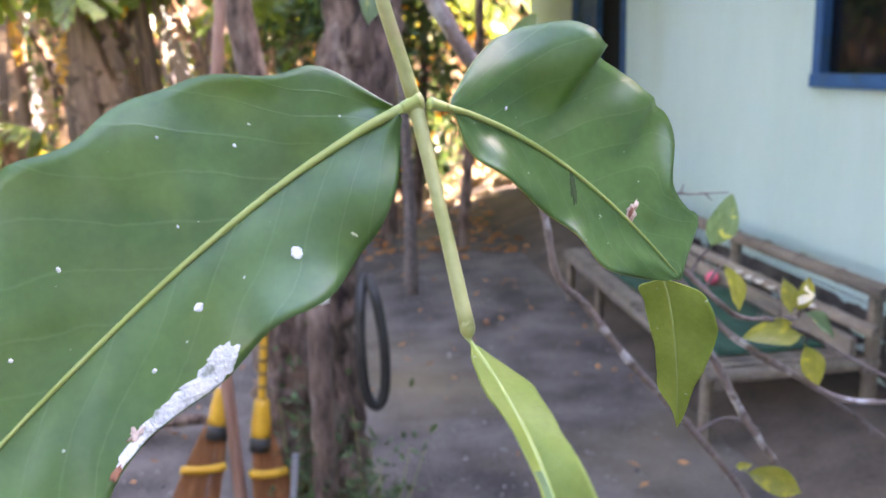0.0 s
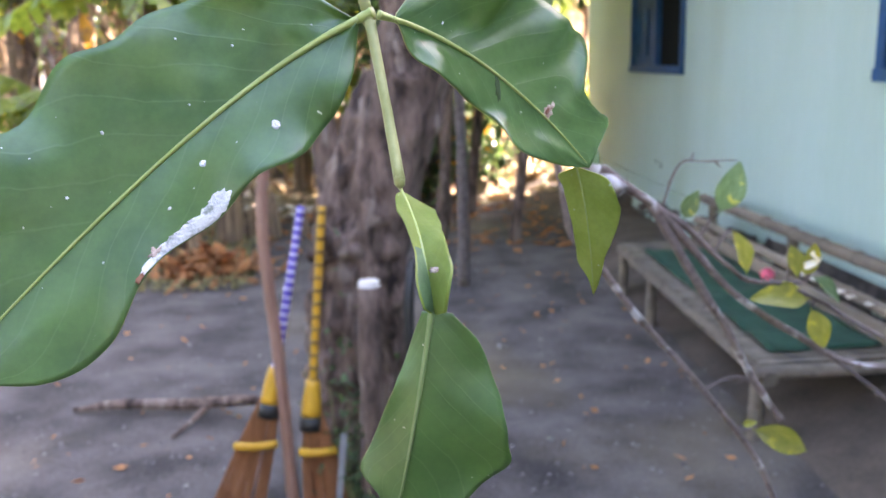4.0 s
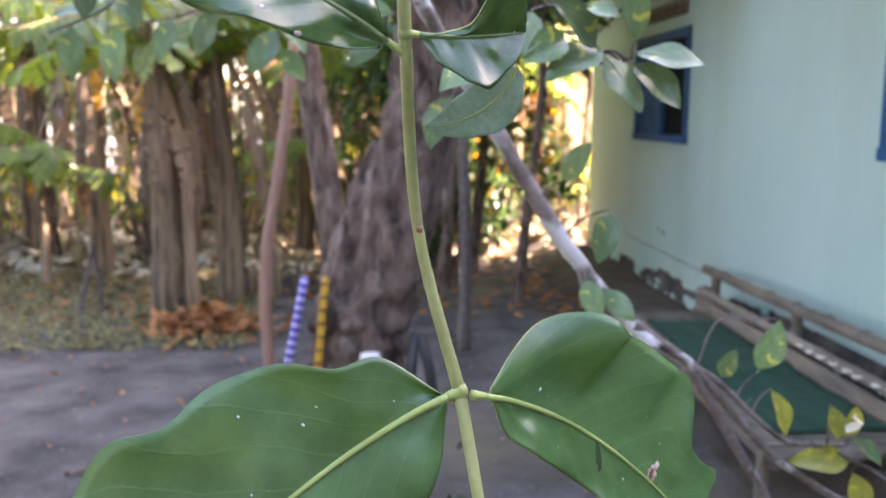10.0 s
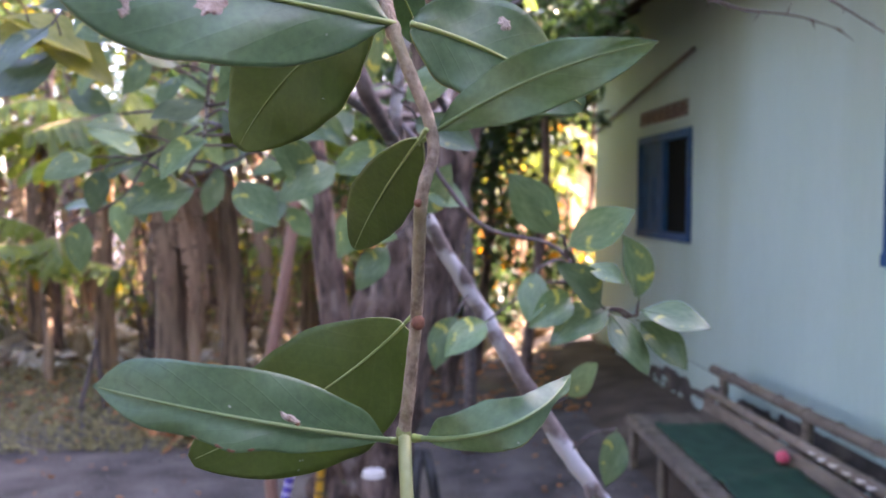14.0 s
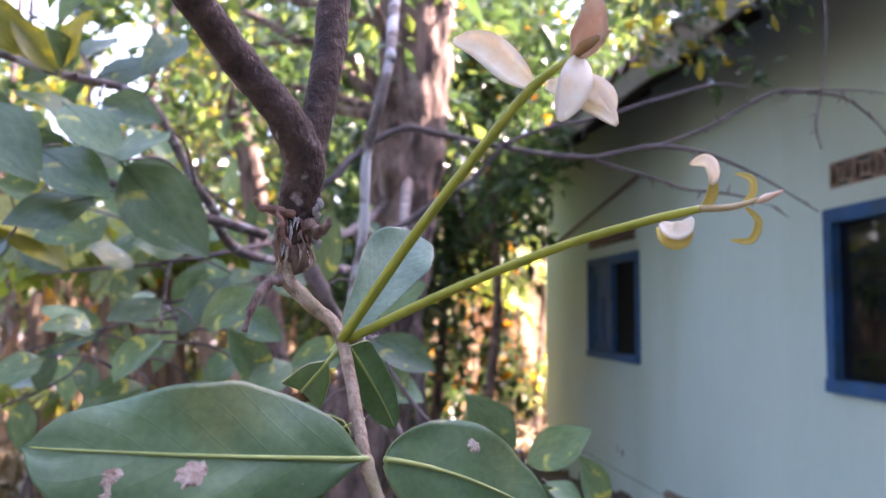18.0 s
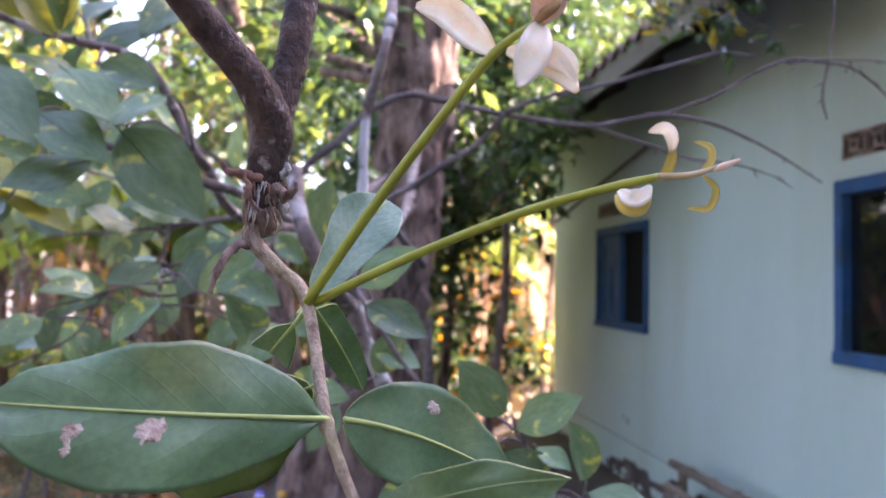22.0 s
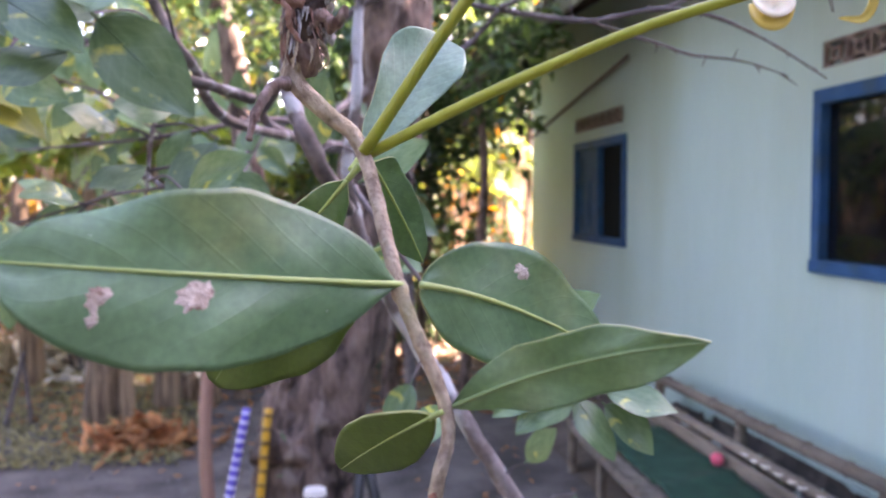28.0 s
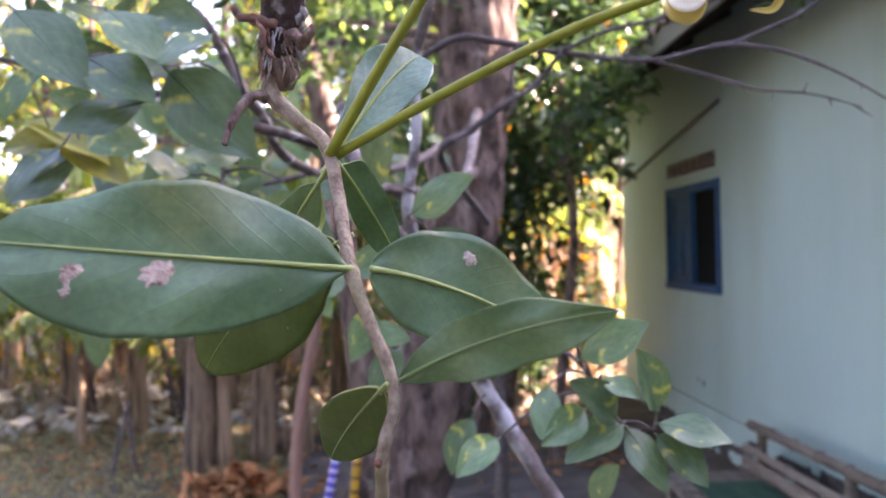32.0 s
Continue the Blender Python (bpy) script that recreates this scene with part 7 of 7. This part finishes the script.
# trees behind the old tree and the eaves; dark leaves stand for deep shade
for x, y, h, cr, count in ((-0.35, 9.7, 5.6, 0.6, 1500), (0.20, 10.8, 5.8, 0.7, 1700), (3.1, 13.0, 7.2, 1.1, 3000)):
    wood_tree(x, y, h, 0.06, (0.1, 0.1), cr, 0.18, count, 0.3, ("leaf_dark", "leaf_far"), 0.25, label="slim dark leaved tree of the wood")
# leafy undergrowth behind the corner of the house
for x, y, h in ((3.35, 14.6, 2.9), (4.0, 16.2, 3.4), (4.7, 18.0, 3.8)):
    wood_tree(x, y, h, 0.05, (0.1, 0.1), 0.75, 0.17, 1300, 0.08, ("leaf_far", "leaf_orange"), 0.15, label="low leafy young tree behind the house corner")
# dense edge of the wood far behind
for k in range(13):
    wood_tree(-13 + 22 * (k + 0.5) / 13, 19.5 + prng.uniform(-1.0, 1.0), prng.uniform(8.0, 11.0), 0.16, (prng.uniform(-0.4, 0.4), 0.0), 2.4, 0.34, 3600 if k > 4 else 2400, 0.06, ("leaf_dark", "leaf_far") if 5 < k < 11 else ("leaf_far", "leaf_yellow"), 0.25 if 5 < k < 11 else 0.12, label="tall leafy tree at the back of the wood")

# unseen trees added on the far side and behind, to block low sky light
for k in range(15):
    a = radians(158 + 142 * k / 14)
    x, y = -1.0 + 8.5 * math.cos(a) + prng.uniform(-0.5, 0.5), 2.5 + 10.0 * math.sin(a) + prng.uniform(-0.6, 0.6)
    wood_tree(x, y, prng.uniform(7.9, 9.0), 0.18, (prng.uniform(-0.4, 0.4), prng.uniform(-0.4, 0.4)), 2.4, 0.38, 6500, 0.04, ("leaf_dark", "leaf_far"), 0.25, label="unseen leafy tree added round the yard to block low light")

wood_tree(6.6, 17.5, 11.0, 0.12, (0.0, 0.2), 2.3, 0.28, 4200, 0.3, ("leaf_dark", "leaf_far"), 0.4, label="tall tree behind the house roof")

# crown of the old tree over the yard
ends = [Vector((min(0.45, -0.2 + prng.gauss(0, 0.9)), 1.4 + prng.gauss(0, 1.1), prng.uniform(2.9, 6.0) - 0.2)) for k in range(110)]
for e in ends[::3]:
    b = Vector((0.3, 0.12, max(2.6, e.z - 1.2)))
    part("limb", tubed([b, b.lerp(e, 0.5) + Vector((0, 0, 0.15)), e], [0.03, 0.016, 0.005], 6, 4), M["bark"], tree, "", True)
oc = new("crown", crown_mesh("crown", ends, (0.24, 0.24, 0.22), 6200, 0.12, [M["leaf_dark"], M["leaf_far"]], 0.35))
oc.parent = tree

# undergrowth: shrubs, dry blades and straw along the edge of the wood
def shrub(x, y, h, w, count, size, share, skins=("leaf_far", "leaf_yellow")):
    ob = thing("shrub", (x, y, -0.02), "tangled shrub at the edge of the wood", "shrub", "shrubs")
    ends = []
    bm = bmesh.new()
    for k in range(10):
        tip = Vector((prng.gauss(0, w * 0.5), prng.gauss(0, w * 0.4), h * prng.uniform(0.4, 1.0)))
        tube(bm, [(prng.gauss(0, 0.06), prng.gauss(0, 0.06), 0), tip * 0.5 + Vector((0, 0, 0.1)), tip], [0.016, 0.01, 0.004], 5, 3)
        ends += [tip * prng.uniform(0.4, 1.05) for q in range(5)]
    tagged(part("twig_work", bm, M["twig_dark"], ob), kind="stuff")
    c = new("leaves", crown_mesh("leaves", ends, (0.16, 0.16, 0.14), count, size, [M[k] for k in skins], share))
    c.parent = ob


for k in range(26):
    x = -7 + 13 * (k + prng.random()) / 26
    y = 9.8 + 5 * prng.random() + (2.5 if x > 1.8 else 0)
    if -2.7 < x < -1.4 and 10.4 < y < 12.5:
        y += 2.2
    shrub(x, y, prng.uniform(0.8, 2.2), prng.uniform(0.6, 1.0), 420, 0.13, prng.uniform(0.1, 0.6))


for x, y, h in ((-5.7, 9.4, 2.4), (-2.6, 9.6, 2.6), (-1.6, 9.8, 2.6), (-0.6, 9.7, 2.4)):
    shrub(x, y, h, 0.6, 200, 0.15, 0.3)
for x, y, h in ((0.55, 9.4, 1.2), (1.1, 9.9, 1.2), (1.5, 10.8, 1.4), (0.35, 9.0, 1.6), (0.95, 9.6, 1.9), (0.7, 9.3, 1.5), (1.25, 10.4, 1.9)):
    shrub(x, y, h, 0.5, 300, 0.16, 0.05, ("leaf_dark", "leaf_orange"))


def strewn(name, area, count, size, skin, label, category, seed, flat=0.25, heap=None):
    """Many loose blades lying on the soil."""
    r = np.random.default_rng(seed)
    x = r.uniform(area[0], area[1], count)
    y = r.uniform(area[2], area[3], count)
    z = np.abs(r.normal(0.008, 0.012, count))
    if heap:
        x = area[0] + r.normal(0, heap[0], count)
        y = area[2] + r.normal(0, heap[1], count)
        d = ((x - area[0]) / heap[0]) ** 2 + ((y - area[2]) / heap[1]) ** 2
        z = r.uniform(0, 1, count) * heap[2] * np.exp(-d * 0.5)
    v, f, uv = blades(np.stack([x, y, z], 1), size, r, flat, (0, 0, 1), 0.5, 0.0)
    tagged(new(name, cloud_mesh(name, v, f, uv, [M[skin]])), label, category, kind="stuff")


strewn("leaf_heap", (-1.40, -1.40, 6.52, 6.52), 420, 0.13, "dryleaf", "raked heap of orange brown fallen leaves on the soil", "leaf heap", 3, 0.5, (0.23, 0.15, 0.20))
strewn("fallen_leaves", (-6.0, 2.2, 6.8, 14.0), 2600, 0.12, "dryleaf", "brown fallen leaves scattered at the edge of the wood", "fallen leaves", 5, 0.25)
strewn("yard_litter", (-3.5, 1.6, 2.0, 7.0), 260, 0.05, "dryleaf", "a few small dry leaves scattered over the yard", "fallen leaves", 6, 0.2)
strewn("dry_straw", (-8.0, 5.0, 9.3, 17.0), 5200, 0.34, "straw", "pale dry straw and broken blades on the floor of the wood", "straw", 7, 0.5)
# heap and scraps take the pale colour that stands for a sun patch
strewn("frond_heap", (-4.3, -4.3, 10.3, 10.3), 420, 0.40, "heap_sunlit", "heap of dry broken fronds, pale colour standing for sunlight", "frond heap", 12, 0.35, (0.55, 0.42, 0.30))
strewn("pale_litter", (-6.0, -0.8, 8.9, 11.5), 900, 0.22, "heap_sunlit", "twigs and frond scraps on the floor of the wood, coloured pale as if sunlit", "litter", 14, 0.3)
strewn("grass", (-6.5, -1.0, 6.0, 9.5), 22000, 0.05, "grass", "short thin grass at the edge of the yard", "grass", 9, 0.5)


def weeds(x, y, count, w, h, seed):
    r = np.random.default_rng(seed)
    ob = thing("weed", (x, y, -0.02), "leafy green weeds growing at the foot of the tree", "weed", "weeds")
    c = np.stack([r.normal(0, w, count), r.normal(0, w * 0.6, count), np.abs(r.normal(0, h, count))], 1)
    v, f, uv = blades(c, 0.045, r, 0.5)
    o = new("leaves", cloud_mesh("leaves", v, f, uv, [M["weed"]]))
    o.parent = ob
    for k in range(0, count, 14):
        part("stalk", tubed([(c[k][0] * 0.5, c[k][1] * 0.5, 0), tuple(c[k])], [0.003, 0.0015], 4, 2), M["stem_green"], ob)


weeds(-0.13, 2.72, 240, 0.06, 0.30, 1)
weeds(0.12, 2.72, 200, 0.09, 0.2, 2)
weeds(0.02, 2.64, 160, 0.10, 0.14, 3)


def pebbles():
    """Small stones and crumbs of soil pressed into the yard."""
    r = np.random.default_rng(31)
    verts, faces = [], []
    for k in range(2600):
        x, y = r.uniform(-3.2, 2.3), 2.2 + 6.0 * r.random() ** 1.3
        s = r.uniform(0.004, 0.014) * (1.8 if r.random() < 0.06 else 1.0)
        a = r.uniform(0, np.pi)
        b = len(verts)
        z = -0.02 + 0.035 * noise.noise((x * 0.5, y * 0.5, 0)) + 0.012 * noise.noise((x * 2.3, y * 2.3, 3)) if x < 1.2 else -0.02
        for q in range(5):
            t = a + 2 * np.pi * q / 5
            verts.append((x + s * np.cos(t) * r.uniform(0.8, 1.3), y + s * np.sin(t) * r.uniform(0.7, 1.1), z - 0.004))
        verts.append((x, y, z + s * 0.7))
        faces += [(b + q, b + (q + 1) % 5, b + 5) for q in range(5)]
    me = bpy.data.meshes.new("pebbles")
    me.from_pydata(verts, [], faces)
    me.materials.append(M["pebble"])
    tagged(new("pebbles", me), "small grey stones and crumbs of soil in the yard", "pebbles", kind="stuff")


M["pebble"] = plain("grey pebble", (0.07, 0.065, 0.062), (0.24, 0.22, 0.21), 9.0, 0.9, 0.3, vary=0.4, island=True)
pebbles()


# two short poles leaning together at the edge of the wood
trestle = thing("leaning_poles", (-2.47, 7.2, -0.02), "two short grey poles leaning together on the soil", "poles")
part("pole", tubed([(-0.10, 0, -0.03), (-0.02, 0.02, 0.3), (0.06, 0.03, 0.62)], [0.022, 0.02, 0.018], 8, 4, 0.15, 12.0), M["twig_dark"], trestle, "", True)
part("pole", tubed([(0.10, 0.06, -0.03), (0.07, 0.06, 0.3), (0.03, 0.07, 0.6)], [0.022, 0.02, 0.018], 8, 4, 0.15, 12.0), M["twig_dark"], trestle, "", True)


def dead_frond(x, y, z, length, turn):
    """A dry frond hanging among the stems, with ragged strips."""
    ob = thing("dry_frond", (x, y, 0), "dry pale brown frond hanging among the trees", "frond", "dry fronds")
    rl = random.Random(int(x * 77 + y * 31 + z * 7))
    bm = bmesh.new()
    bm.loops.layers.uv.new("UVMap")
    rib = banana_leaf_bm(bm, (0, 0, z), turn, length, rl.uniform(0.08, 0.16), 0.3, 0.7, rl, True)
    leaf_ob = part("blade", bm, M["frond"], ob)
    part("rib", tubed(rib[::4], [0.012, 0.008, 0.004], 6, 3), M["drystem"], leaf_ob)
    part("stalk", tubed([(0, 0, -0.05), (rl.uniform(-0.1, 0.1), 0.0, z * 0.5), (0, 0, z)], [0.03, 0.022, 0.012], 7, 4, 0.2, 8.0), M["drystem"], ob, "", True)


frng = random.Random(91)
for k in range(34):
    x = -6.5 + 10.2 * (k + frng.random()) / 34
    y = 9.8 + 3.5 * frng.random() + (1.6 if x > 1.2 else 0.0)
    if -4.3 < x < -2.8 and y < 11.4:
        y += 1.7
    dead_frond(x, y, frng.uniform(1.6, 3.2), frng.uniform(1.0, 2.2), frng.uniform(0, 6.28))


# a leafy branch of the old tree that hangs down before the eaves
eaves_branch = thing("hanging_branch", (0.20, 3.3, 3.3), "thin leafy branch hanging from the old tree before the eaves", "branch")
eb = [Vector((0, 0, 0)), Vector((0.45, -0.35, -0.22)), Vector((0.85, -0.7, -0.42)), Vector((1.15, -0.8, -0.62))]
part("limb", tubed(eb, [0.012, 0.008, 0.005, 0.002], 8, 6, 0.3, 20.0), M["twig_dark"], eaves_branch, "", True)
tips = [eb[2].lerp(eb[3], prng.random()) + Vector((prng.gauss(0, 0.17), prng.gauss(0, 0.1), prng.gauss(0.03, 0.07))) for k in range(18)]
for e in tips:
    part("twig", tubed([eb[2], eb[2].lerp(e, 0.5) + Vector((0, 0, 0.02)), e], [0.003, 0.002, 0.001], 6, 4, 0.3, 30.0), M["twig_dark"], eaves_branch, "", True)
hb = new("leaves", crown_mesh("leaves", tips, (0.05, 0.05, 0.05), 230, 0.065, [M["leaf_dark"], M["leaf_yellow"]], 0.25))
hb.parent = eaves_branch

# boughs of the corner tree that reach out under the eaves
crng = random.Random(23)
reach = []
for base, tip in (((0.05, 0, 2.5), (0.30, -0.95, 2.72)), ((0.06, 0, 2.8), (0.50, -0.95, 3.12)), ((0.08, 0, 3.1), (0.36, -0.95, 3.42)), ((0.06, 0, 2.6), (0.16, -0.8, 3.02))):
    a, b = Vector(base), Vector(tip)
    part("limb", tubed([a, a.lerp(b, 0.5) + Vector((0, 0, 0.1)), b], [0.014, 0.010, 0.004], 8, 5, 0.2, 12.0), M["twig_dark"], corner_tree, "", True)
    reach += [a.lerp(b, crng.uniform(0.6, 1.05)) + Vector((crng.gauss(-0.03, 0.08), crng.gauss(0, 0.12), crng.gauss(-0.02, 0.09))) for k in range(7)]
bough = new("bough_leaves", crown_mesh("bough_leaves", reach, (0.07, 0.10, 0.08), 330, 0.15, [M["leaf_dark"], M["leaf_far"]], 0.2))
bough.parent = corner_tree

# dark shrubs behind the corner of the house
for x, y, h in ((2.0, 12.2, 1.9), (2.5, 12.7, 2.4), (2.95, 13.3, 2.6), (2.2, 13.6, 2.2)):
    shrub(x, y, h, 0.5, 260, 0.16, 0.12, ("leaf_dark", "leaf_orange"))
